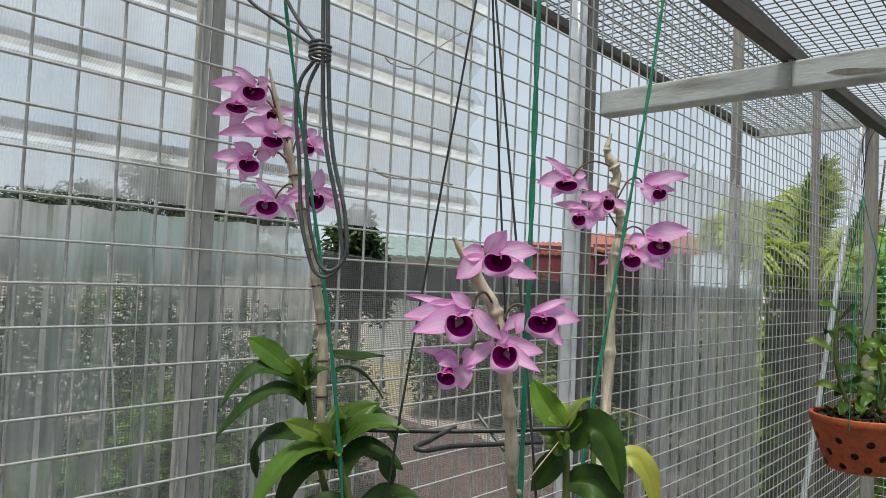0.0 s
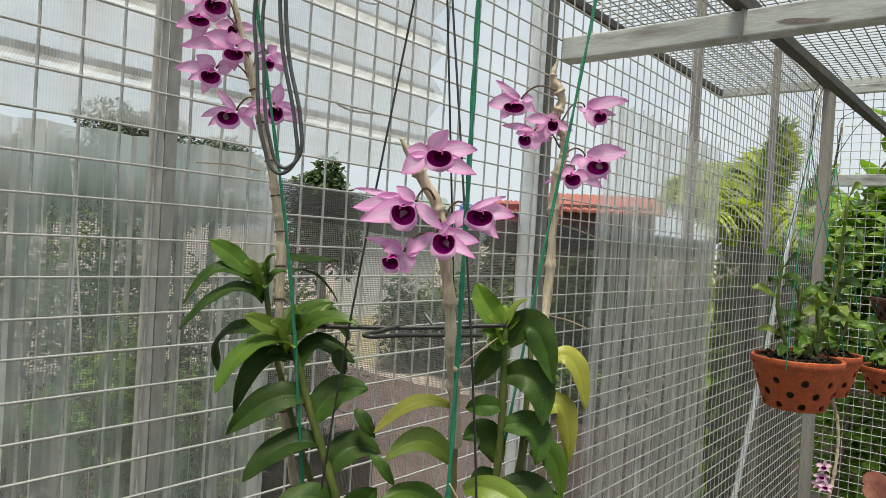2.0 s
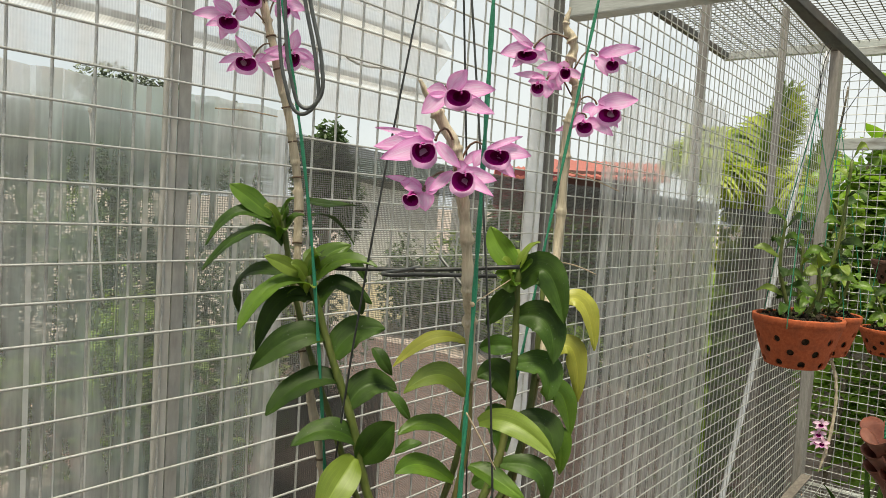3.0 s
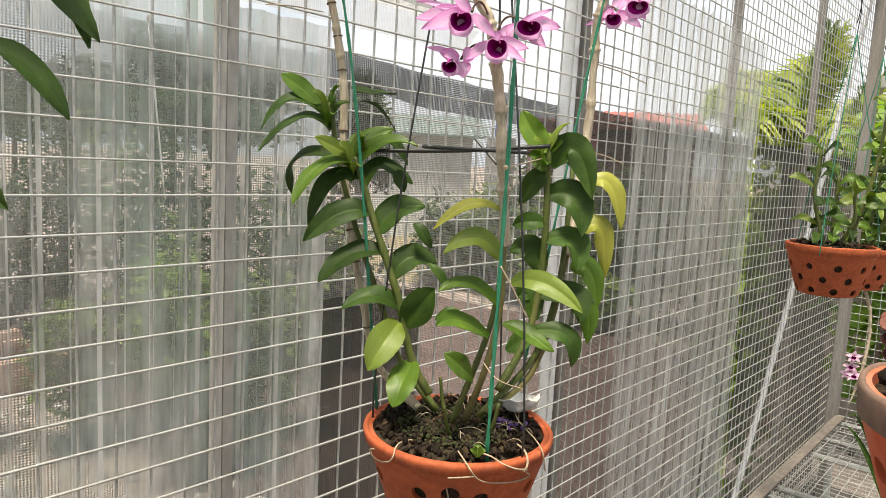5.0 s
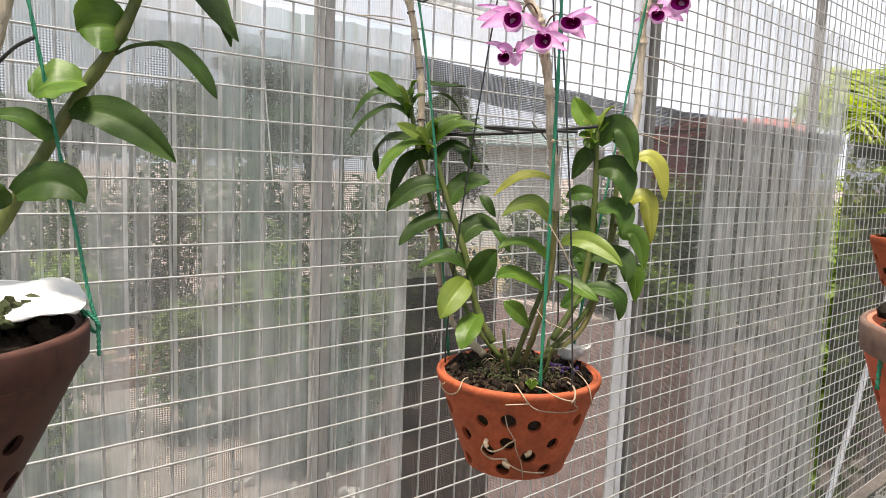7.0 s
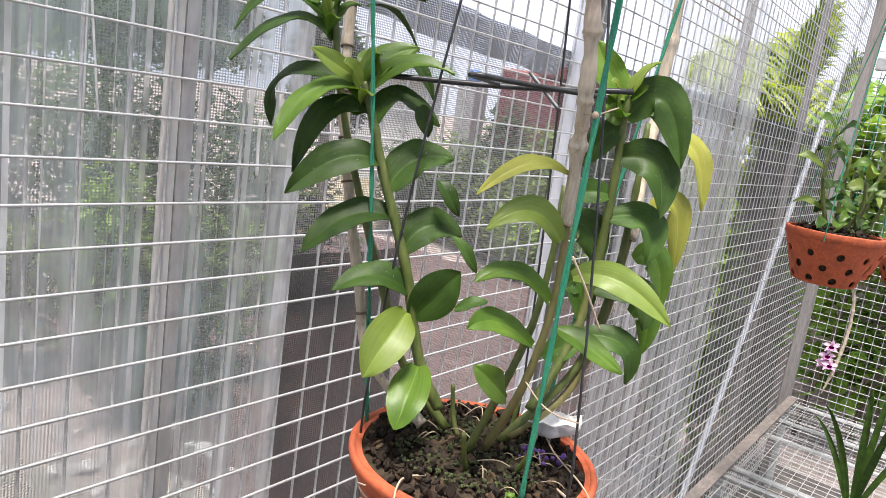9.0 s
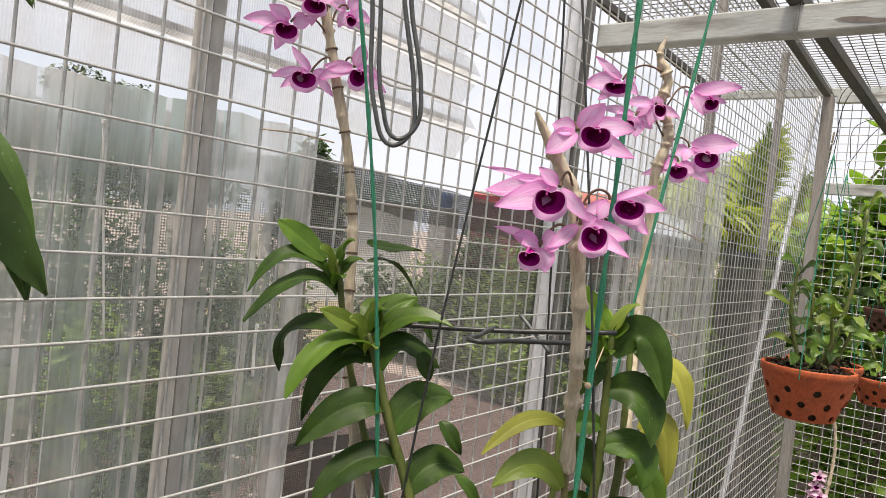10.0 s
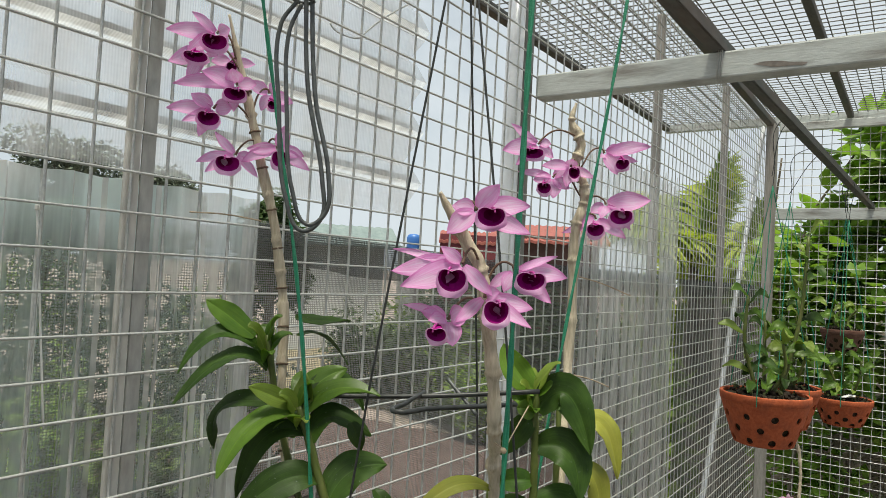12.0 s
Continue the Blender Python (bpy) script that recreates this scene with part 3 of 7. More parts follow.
def arched_leaf(bm, base, mid, tip, width, face, lean=0.0, rows=14, thick=0.0006):
    """An orchid leaf that runs from its clasping base over its highest point to a pointed tip.

    `face` turns its upper side from straight up (0) towards the walkway (1)."""
    base, mid, tip = Vector(base), Vector(mid), Vector(tip)
    bend = 2 * mid - (base + tip) / 2
    out = (Vector((0, 0, 1)) * (1 - face) + Vector((0.62, -0.70, 0.35)) * face).normalized()
    grid, under = [], []
    for i in range(rows + 1):
        u = i / rows
        c = (1 - u) ** 2 * base + 2 * u * (1 - u) * bend + u * u * tip
        d = (2 * (1 - u) * (bend - base) + 2 * u * (tip - bend)).normalized()
        side = d.cross(out)
        side = side.normalized() if side.length > 0.05 else d.orthogonal().normalized()
        n = side.cross(d).normalized()
        w = 0.5 * width * max(0.03, math.sin(math.pi * min(1.0, 0.06 + 0.94 * u) ** 0.95)) ** 0.66 if u < 1 else 0.0006
        roll = 0.35 * math.sin(2.1 * u + lean)
        side, n = side * math.cos(roll) + n * math.sin(roll), n * math.cos(roll) - side * math.sin(roll)
        top, low = [], []
        for k in (-1.0, -0.6, -0.12, 0.0, 0.12, 0.6, 1.0):
            wave = 0.05 * width * math.sin(7 * u + 3 * k + lean) * abs(k) + 0.02 * width * math.sin(19 * u + 4 * k + lean) * abs(k)
            groove = -0.018 * width if k == 0 else 0.0
            q = c + side * (w * k) + n * (0.2 * w * abs(k) + wave + groove)
            top.append(bm.verts.new(q))
            low.append(bm.verts.new(q - n * thick))
        grid.append(top)
        under.append(low)
    for i in range(rows):
        for k in range(6):
            bm.faces.new((grid[i][k], grid[i][k + 1], grid[i + 1][k + 1], grid[i + 1][k]))
            bm.faces.new((under[i][k], under[i + 1][k], under[i + 1][k + 1], under[i][k + 1]))
    uv = bm.loops.layers.uv.new("UVMap")
    places = {}
    for i in range(rows + 1):
        for k, share in enumerate((0.0, 0.2, 0.44, 0.5, 0.56, 0.8, 1.0)):
            places[grid[i][k]] = places[under[i][k]] = (share, i / rows)
    for f in bm.faces:
        for loop in f.loops:
            loop[uv].uv = places[loop.vert]
    return bm


def arched_leaves(plant, rows):
    for i, (base, mid, tip, width, face, tone) in enumerate(rows):
        part("leaf", arched_leaf(bmesh.new(), base, mid, tip, width, face, i * 1.7), LEAF[tone], plant,
             {"yellow": "yellowing leaf", "lime": "pale lime-green leaf"}.get(tone, ""))


def cut_holes(bm, cutter):
    """The mesh of bm with the cutter's shapes taken out of it."""
    a = new("cut_body", finish("cut_body", bm, CLAY))
    b = new("cut_tool", finish("cut_tool", cutter, CLAY))
    mod = a.modifiers.new("holes", "BOOLEAN")
    mod.operation, mod.solver, mod.object = "DIFFERENCE", "EXACT", b
    bpy.context.view_layer.update()
    got = bmesh.new()
    got.from_object(a, bpy.context.evaluated_depsgraph_get())
    for ob in (a, b):
        me = ob.data
        bpy.data.objects.remove(ob)
        bpy.data.meshes.remove(me)
    return got


def lathe(bm, profile, at, sides=40):
    rings = []
    for r, z in profile:
        rings.append([bm.verts.new((at[0] + r * math.cos(2 * math.pi * k / sides), at[1] + r * math.sin(2 * math.pi * k / sides), at[2] + z)) for k in range(sides)])
    for a, b in zip(rings, rings[1:]):
        for k in range(sides):
            bm.faces.new((a[k], a[(k + 1) % sides], b[(k + 1) % sides], b[k]))
    bm.faces.new(rings[0][::-1])
    bm.faces.new(rings[-1])
    return bm

# ---- the setting ----
W, FLOOR, ROOF, END, PITCH = -0.885, -0.5, 2.70, 4.78, 0.0502
rng = random.Random(7)


def wire_panel(name, origin, across, up, spans, first, pitch, thick, label, category="wire mesh", metal=None):
    """Welded wire: level wires in front, crossed by the others, each a little off true."""
    bm = bmesh.new()
    o, a, u = Vector(origin), Vector(across), Vector(up)
    n = a.cross(u).normalized()
    (a0, a1), (u0, u1) = spans
    for main, other, lo, hi, s0, s1, start, lift in ((a, u, u0, u1, a0, a1, first[1], thick * 0.5), (u, a, a0, a1, u0, u1, first[0], -thick * 0.5)):
        k = math.ceil((lo - start) / pitch[0 if other is a else 1])
        while start + k * pitch[0 if other is a else 1] <= hi:
            c = start + k * pitch[0 if other is a else 1] + rng.uniform(-0.0012, 0.0012)
            count = max(2, int((s1 - s0) / 0.35))
            line = []
            for i in range(count + 1):
                s = s0 + (s1 - s0) * i / count
                line.append(o + main * s + other * (c + rng.uniform(-0.0009, 0.0009)) + n * (lift + rng.uniform(-0.001, 0.001)))
            tube(bm, line, thick / 2, 4, False)
            k += 1
    return single(name, bm, metal or GALV, label, category, kind="structure")


def ribbed(name, axis, lo, hi, depth, pitch, height, material, label, ragged=0.0, rib=None, slopes=False):
    """A corrugated sheet on the wall; ribs run along z (axis 'y' counts them) or along y."""
    bm = bmesh.new()
    (y0, z0), (y1, z1) = lo, hi
    run = (y1 - y0) if axis == "y" else (z1 - z0)
    marks = []
    k = 0
    while k * pitch < run:
        for share, out in (((0.0, 0), (0.46, 0), (0.52, 1), (0.94, 1)) if axis == "y" else ((0.0, 0), (0.52, 0), (0.62, 1), (0.88, 1))):
            s = (k + share) * pitch
            if s < run:
                marks.append((s, out))
        k += 1
    marks.append((run, 0))
    other = 14
    rows = []
    for s, out in marks:
        row = []
        for i in range(other + 1):
            v = i / other
            wob = 0.004 * noise.noise(Vector((s * 3, v * 4, depth * 9)))
            if axis == "y":
                end = ragged * (0.5 + 0.5 * math.sin(s * 83)) * (1 if i == other else 0)
                row.append(bm.verts.new((depth + out * height + wob, y0 + s, z0 + (z1 - z0) * v - end)))
            else:
                end = ragged * math.sin(2 * math.pi * (s / pitch - 0.19)) * (1 if i == other else 0)
                row.append(bm.verts.new((depth + out * height + wob, y0 + (y1 - y0) * v + end, z0 + s)))
        rows.append(row)
    for k, (a, b) in enumerate(zip(rows, rows[1:])):
        for i in range(other):
            fc = bm.faces.new((a[i], a[i + 1], b[i + 1], b[i]))
            high = marks[k][1] + marks[k + 1][1]
            fc.material_index = int(high == 1 if slopes else high > 0)
    ob = single(name, bm, [material, rib or material], label, "plastic sheet", smooth=False, kind="structure")
    ob.visible_shadow = False
    return ob


wire_panel("wall_west", (W, 0, 0), (0, 1, 0), (0, 0, 1), ((-1.6, END), (-0.45, 2.64)), (0.267, 1.701), (0.0512, 0.0502), 0.0043,
           "galvanised welded wire mesh side wall of the plant house", "wire mesh")
wire_panel("wall_north", (0, END, 0), (1, 0, 0), (0, 0, 1), ((W, 1.62), (-0.45, 2.64)), (0.02, 1.70), (0.0508, 0.0508), 0.0055,
           "galvanised welded wire mesh end wall", "wire mesh")
wire_panel("wall_east", (1.62, 0, 0), (0, 1, 0), (0, 0, 1), ((-1.6, END), (-0.45, 2.64)), (0.2, 1.70), (0.0508, 0.0508), 0.0031,
           "galvanised welded wire mesh opposite wall", "wire mesh")
wire_panel("wall_south", (0, -1.6, 0), (1, 0, 0), (0, 0, 1), ((W, 1.62), (-0.45, 2.64)), (0.02, 1.70), (0.0508, 0.0508), 0.0031,
           "galvanised welded wire mesh wall behind the walkway", "wire mesh")
wire_panel("ceiling", (0, 0, ROOF), (1, 0, 0), (0, 1, 0), ((-1.53, 1.7), (-1.7, END + 0.05)), (0.0, 0.0), (0.0508, 0.0508), 0.0056,
           "welded wire mesh roof, coloured dark as if backlit", "wire mesh", DARKWIRE)

bm = bmesh.new()
bmesh.ops.create_grid(bm, x_segments=24, y_segments=48, size=0.5)
for v in bm.verts:
    v.co = Vector((0.37 + v.co.x * 2.7, 1.6 + v.co.y * 6.6, FLOOR + 0.012 * noise.noise(v.co * 9)))
single("floor", bm, FLOORMAT, "dusty grey concrete floor under the benches", "floor", kind="structure")

bm = bmesh.new()
bmesh.ops.create_grid(bm, x_segments=90, y_segments=90, size=0.5)
for v in bm.verts:
    r = max(abs(v.co.x), abs(v.co.y)) * 2
    stretch = 14 * r + 1400 * r ** 7
    d = v.co.normalized() if v.co.length else Vector((0, 0, 0))
    p = Vector((d.x * stretch, d.y * stretch, 0))
    swell = min(1.0, max(0.0, ((p - Vector((0.4, 1.6, 0))).length - 4.2) / 1.5))
    v.co = p + Vector((0, 0, FLOOR - 0.03 + 0.05 * swell * noise.noise(p * 0.5)))
single("ground", bm, SOILGROUND, "bare reddish earth with weeds round the plant house", "ground", kind="structure")

# clear corrugated sheets and shade net outside the wire
ribbed("plastic_sheet_low", "y", (-1.3, 0.1), (0.715, 1.697), W - 0.044, 0.075, 0.006, PLASTIC_W, "clear corrugated plastic sheet with dusty upright ribs", 0.003, PLASTIC_EDGE, True)
ribbed("plastic_sheet_far", "y", (1.85, 0.0), (2.94, 2.05), W - 0.034, 0.075, 0.005, PLASTIC_V, "clear corrugated plastic sheet with upright ribs and a worn top edge", 0.05, PLASTIC_RIB)
ribbed("plastic_sheet_high", "z", (-1.3, 1.715), (1.15, 2.62), W - 0.085, 0.108, 0.022, PLASTIC_H, "milky corrugated plastic sheet with level ribs and a scalloped end", 0.028)


for k in range(8):
    z0 = 1.79 + 0.108 * k
    lap = thing("sheet_lap", (W - 0.0885, -1.3, z0), "greyish plastic lap strip behind a level rib", "plastic sheet", kind="structure")
    ob = part("strip", box(bmesh.new(), (W - 0.0895, -1.3, z0 - 0.009), (W - 0.0885, 1.155, z0 + 0.009)), PLASTIC_LAP, lap, smooth=False)
    ob.visible_shadow = False
    part("fold", tube(bmesh.new(), [(W - 0.0885, -1.3 + 0.245 * i, z0 - 0.017 + 0.0012 * math.sin(2.3 * i + k)) for i in range(11)], 0.0011, 4), FOLD, lap)


def net(name, y0, y1, top, label, sag=0.0, x=W - 0.075, drop=0.0, cloth=None):
    bm = bmesh.new()
    rows = []
    n, m = max(8, int((y1 - y0) / 0.05)), 26
    for i in range(n + 1):
        u = i / n
        y = y0 + (y1 - y0) * u
        t = top - sag * math.sin(math.pi * u) - drop * u + 0.006 * noise.noise(Vector((y * 7, 0, 0)))
        row = []
        for j in range(m + 1):
            v = j / m
            fold = 0.012 * math.sin(y * 31 + 2 * noise.noise(Vector((y * 2, v * 2, 1)))) * (0.3 + v) + 0.01 * noise.noise(Vector((y * 5, v * 6, 4)))
            row.append(bm.verts.new((x + fold, y, t + (FLOOR + 0.1 - t) * v)))
        rows.append(row)
    for a, b in zip(rows, rows[1:]):
        for j in range(m):
            bm.faces.new((a[j], a[j + 1], b[j + 1], b[j]))
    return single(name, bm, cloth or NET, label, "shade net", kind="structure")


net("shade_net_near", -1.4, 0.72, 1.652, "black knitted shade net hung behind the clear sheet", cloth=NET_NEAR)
# second, darker net layer before the lower part of the middle net
net("shade_net_layer", 0.715, 1.0, 1.2, "dark second layer of shade net beside the clear sheet", x=W - 0.06, cloth=NET_LAYER)
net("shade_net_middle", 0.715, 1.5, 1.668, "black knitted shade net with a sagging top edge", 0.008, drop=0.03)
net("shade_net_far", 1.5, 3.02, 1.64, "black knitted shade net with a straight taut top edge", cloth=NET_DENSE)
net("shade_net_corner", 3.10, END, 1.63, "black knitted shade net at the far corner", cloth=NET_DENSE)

for y0, y1, top, drop in ((0.72, 1.5, 1.664, 0.03), (1.5, 3.02, 1.64, 0.0), (3.1, END, 1.63, 0.0)):
    bm = bmesh.new()
    pairs = []
    for i in range(25):
        u = i / 24
        y = y0 + (y1 - y0) * u
        z = top - drop * u + 0.006 * noise.noise(Vector((y * 7, 0, 0)))
        pairs.append([bm.verts.new((W - 0.052 + 0.006 * math.sin(y * 31), y, z - h)) for h in (0.004, 0.075 + 0.02 * noise.noise(Vector((y * 3, 2, 0))))])
    for a, b in zip(pairs, pairs[1:]):
        bm.faces.new((a[0], a[1], b[1], b[0]))
    single("net_hem", bm, NET_DENSE, "doubled dark top hem of the shade net", "shade net", kind="structure")

# unseen nets, added behind the walkway to cut the light from there
for name, a, b in (("shade_net_east", (1.66, -1.65), (1.66, 2.6)), ("shade_net_south", (W, -1.65), (1.62, -1.65))):
    bm = bmesh.new()
    cols = []
    for i in range(41):
        u = i / 40
        x, y = a[0] + (b[0] - a[0]) * u, a[1] + (b[1] - a[1]) * u
        cols.append([bm.verts.new((x + 0.012 * math.sin(23 * u) * (a[0] == b[0]), y + 0.012 * math.sin(23 * u) * (a[1] == b[1]), z)) for z in (FLOOR + 0.05, 0.4, 1.0, 1.6)])
    for p, q in zip(cols, cols[1:]):
        for j in range(3):
            bm.faces.new((p[j], p[j + 1], q[j + 1], q[j]))
    single(name, bm, NET_DENSE, "unseen black net added behind the walkway to cut light", "shade net", kind="structure")

# ---- frame of the house ----
bm = angle_bar(bmesh.new(), (W - 0.006, 0.506, FLOOR), (W - 0.006, 0.506, 2.64), (0, -1, 0), (-1, 0, 0), 0.018, 0.003)
post = thing("wall_post", (W - 0.03, 0.46, FLOOR), "grey steel angle post with a pale batten, outside the wire", "post", "wall posts")
part("angle_bar", bm, POSTSTEEL, post, "grey weathered angle bar", False)
part("batten", box(bmesh.new(), (W - 0.014, 0.467, FLOOR), (W - 0.006, 0.4865, 2.64), 0.002), BATTEN, post, "beige weathered batten", False)

bm = lathe(bmesh.new(), [(0.022, 0), (0.0225, 0.6), (0.022, 1.6), (0.0225, 2.4), (0.022, 3.13)], (W - 0.026, 1.468, FLOOR), 18)
post = thing("pipe_post", (W - 0.028, 1.47, FLOOR), "shiny white round pipe post beside a rusty grey angle", "post", "wall posts")
part("pipe", bm, PIPE, post)
bm = angle_bar(bmesh.new(), (W - 0.008, 1.497, FLOOR), (W - 0.008, 1.497, 2.64), (0, 1, 0), (-1, 0, 0), 0.036, 0.004)
part("angle_bar", bm, GREYSTEEL, post, "grey angle with rust", False)

for y, wide in ((2.66, 0.024), (3.78, 0.032)):
    bm = box(bmesh.new(), (W - 0.07, y, FLOOR), (W - 0.036, y + wide, 2.66), 0.004)
    single("timber_post", bm, WOOD, "grey weathered timber post outside the wire", "post", "wall posts", smooth=False)
bm = box(bmesh.new(), (W - 0.012 + 0.016, END - 0.16, FLOOR), (W + 0.055, END - 0.04, 2.63), 0.005)
single("corner_post", bm, WOOD, "broad grey weathered timber corner post", "post", "wall posts", smooth=False)
bm = tube(bmesh.new(), smooth_path([(W - 0.019, 2.8, FLOOR), (W - 0.019, 3.17, 0.083), (W - 0.019, 3.67, 0.917), (W - 0.019, 4.66, 2.62)], 6), 0.0135, 10)
single("leaning_pole", bm, PIPE, "pale round pole leaning along the outside of the wire wall", "pole")


def beam(name, lo, hi, material, label, bevel=0.004):
    return single(name, box(bmesh.new(), lo, hi, bevel), material, label, "beam", "roof frame", smooth=False)


cross = thing("cross_beam", (0.36, 1.555, 2.048), "weathered white painted box beam with scuffs and a wire tie", "beam", "roof frame")
part("box_section", box(bmesh.new(), (W + 0.006, 1.53, 2.048), (1.6, 1.58, 2.106), 0.004), PAINT, cross, smooth=False)
bm = bmesh.new()
rim_pts = []
for k in range(20):
    a = 2 * math.pi * k / 20
    rim_pts.append(bm.verts.new((-0.322 + 0.05 * math.cos(a) + 0.004 * math.sin(5 * a), 1.5292, 2.064 - 0.006 * math.cos(a) + 0.0055 * math.sin(a) + 0.001 * math.sin(4 * a))))
bm.faces.new(rim_pts)
part("scuff", bm, RAIL, cross, "long dark scuff where the paint has gone", False)
bm = bmesh.new()
for k in range(3):
    y0, y1 = 1.526, 1.584
    x = -0.445 + 0.004 * k
    tube(bm, [(x, y0, 2.044), (x + 0.003, y0, 2.11), (x + 0.004, (y0 + y1) / 2, 2.138), (x + 0.003, y1, 2.11), (x, y1, 2.044), (x, y0, 2.044)], 0.0012, 5)
part("wire_tie", bm, GALV, cross, "twisted galvanised wire")
purlin = thing("purlin", (-0.478, 1.58, 2.1075), "dark weathered steel channel purlin resting on the cross beam", "beam", "roof frame")
PURLIN_SLANT = 0.04


def purlin_x(y):
    return -0.452 + PURLIN_SLANT * (y - 1.35)


def slanted(bm):
    for v in bm.verts:
        v.co.x += PURLIN_SLANT * (v.co.y - 1.35)
    return bm


part("web", slanted(box(bmesh.new(), (-0.441, -1.6, 2.1075), (-0.437, 4.76, 2.1335), 0.001)), STEEL, purlin, smooth=False)
for z in (2.1075, 2.130):
    part("flange", slanted(box(bmesh.new(), (-0.467, -1.6, z), (-0.4415, 4.76, z + 0.0035), 0.001)), STEEL, purlin, smooth=False)
beam("wall_rail", (W + 0.006, -1.6, 2.615), (W + 0.045, END - 0.05, 2.655), STEEL, "dark steel rail along the top of the wire wall")
beam("roof_purlin", (-0.46, -1.7, 2.665), (-0.425, END, 2.697), STEEL, "thin dark steel roof purlin under the wire")
beam("roof_purlin", (0.55, -1.7, 2.665), (0.585, END, 2.697), STEEL, "thin dark steel roof purlin under the wire")
beam("eaves_rail", (-1.56, -1.7, 2.66), (-1.52, END, 2.70), STEEL, "dark steel rail at the outer edge of the wire roof")
beam("end_rail", (W + 0.06, END - 0.05, 2.045), (1.6, END - 0.01, 2.115), PAINT, "grey painted box rail across the end wall")
beam("end_rail", (W + 0.06, END - 0.05, 2.60), (1.6, END - 0.01, 2.65), PAINT, "grey painted top rail of the end wall")
beam("end_rail", (-1.56, END + 0.01, 2.655), (1.7, END + 0.05, 2.705), PAINT, "grey painted outer roof rail")
for x in (0.35, 1.57):
    single("timber_post", box(bmesh.new(), (x, END - 0.004, FLOOR), (x + 0.05, END + 0.046, 2.6), 0.004), WOOD,
           "grey weathered timber post of the end wall", "post", "wall posts", smooth=False)
for y in (-1.58, 1.5, 4.6):
    single("timber_post", box(bmesh.new(), (1.63, y, FLOOR), (1.68, y + 0.05, 2.66), 0.004), WOOD,
           "grey weathered timber post of the opposite wall", "post", "wall posts", smooth=False)

# white cable ties and stray wire on the side wall
for y0, z0, y1, z1, w in ((0.369, 1.645, 0.394, 1.393, 0.0022), (0.61, 1.405, 0.612, 1.334, 0.004), (0.139, 1.432, 0.135, 1.384, 0.004)):
    ct = thing("cable_tie", (W - 0.014, y0, z1), "thin white plastic tie hanging on the wire wall", "cable tie", "cable ties")
    part("strap", tube(bmesh.new(), smooth_path([(W - 0.014, y0, z0), (W - 0.018, (y0 + y1) / 2 + 0.002, (z0 + z1) / 2), (W - 0.014, y1, z1)], 4), w * 0.6, 5), FOAM, ct)
    part("head", box(bmesh.new(), (W - 0.016, y0 - 0.002, z0 - 0.002), (W - 0.010, y0 + 0.002, z0 + 0.004), 0.001), FOAM, ct, smooth=False)
for pts in ([(W + 0.004, 1.87, 0.465), (W + 0.012, 2.0, 0.4), (W + 0.01, 2.18, 0.34)], [(W + 0.004, 2.2, 0.33), (W + 0.02, 2.24, 0.4), (W + 0.016, 2.36, 0.37), (W + 0.006, 2.6, 0.28)]):
    lw = thing("loose_wire", pts[0], "short loose end of galvanised wire on the wall", "wire", "loose wires")
    part("strand", tube(bmesh.new(), smooth_path(pts, 6), 0.0012, 5), GALV, lw)

# a bent wire and a pale stick caught between the wire and the upper sheet
for name, pts, rad, mat, label in (("loose_wire", [(W - 0.05, 0.852, 2.026), (W - 0.048, 0.85, 2.02), (W - 0.05, 0.887, 2.013), (W - 0.05, 0.93, 2.022), (W - 0.049, 0.944, 2.037), (W - 0.05, 1.014, 2.095), (W - 0.05, 1.073, 2.137)], 0.0016, GALV, "bent loose wire hooked behind the wire wall"),
                                   ("pale_stick", [(W - 0.05, 0.836, 1.816), (W - 0.05, 0.845, 1.81), (W - 0.05, 0.966, 1.814), (W - 0.05, 1.049, 1.815)], 0.0022, BATTEN, "thin pale stick caught behind the wire wall")):
    lw = thing(name, pts[0], label, "wire" if mat is GALV else "stick")
    part("strand" if mat is GALV else "stick", tube(bmesh.new(), smooth_path(pts, 5), rad, 6), mat, lw)

# low wire bench along the wall
BENCH = 0.06
bench = thing("wire_bench", (0.0, 3.3, FLOOR), "low plant bench of grey angle bars and wire mesh", "bench")
for y in (2.0, 3.25, 4.5):
    for x in (-0.82, -0.02):
        part("leg", box(bmesh.new(), (x, y, FLOOR), (x + 0.035, y + 0.035, BENCH - 0.03), 0.003), PAINT, bench, smooth=False)
for x, s in ((-0.82, 1), (0.02, -1)):
    bm = angle_bar(bmesh.new(), (x, 1.95, BENCH + 0.016), (x, 4.6, BENCH + 0.016), (s, 0, 0), (0, 0, -1), 0.05, 0.005)
    part("side_rail", bm, RAIL, bench, "grey-brown weathered angle bar", False)
for y in (1.95, 2.6, 3.2, 3.32, 3.9, 4.2, 4.56):
    part("cross_rail", tube(bmesh.new(), [(-0.81, y, BENCH - 0.02), (0.0, y + 0.02, BENCH - 0.02)], 0.014, 8), PAINT, bench)
bm = bmesh.new()
k = 0
while -0.8 + k * 0.0508 < 0.0:
    tube(bm, [(-0.8 + k * 0.0508, 1.97, BENCH + 0.0025), (-0.8 + k * 0.0508, 3.3, BENCH - 0.002), (-0.8 + k * 0.0508, 4.58, BENCH + 0.0025)], 0.0019, 4, False)
    k += 1
k = 0
while 1.98 + k * 0.0508 < 4.58:
    tube(bm, [(-0.815, 1.98 + k * 0.0508, BENCH + 0.005), (0.015, 1.98 + k * 0.0508, BENCH + 0.005)], 0.0019, 4, False)
    k += 1
part("bench_mesh", bm, GALV, bench, "galvanised welded wire top")


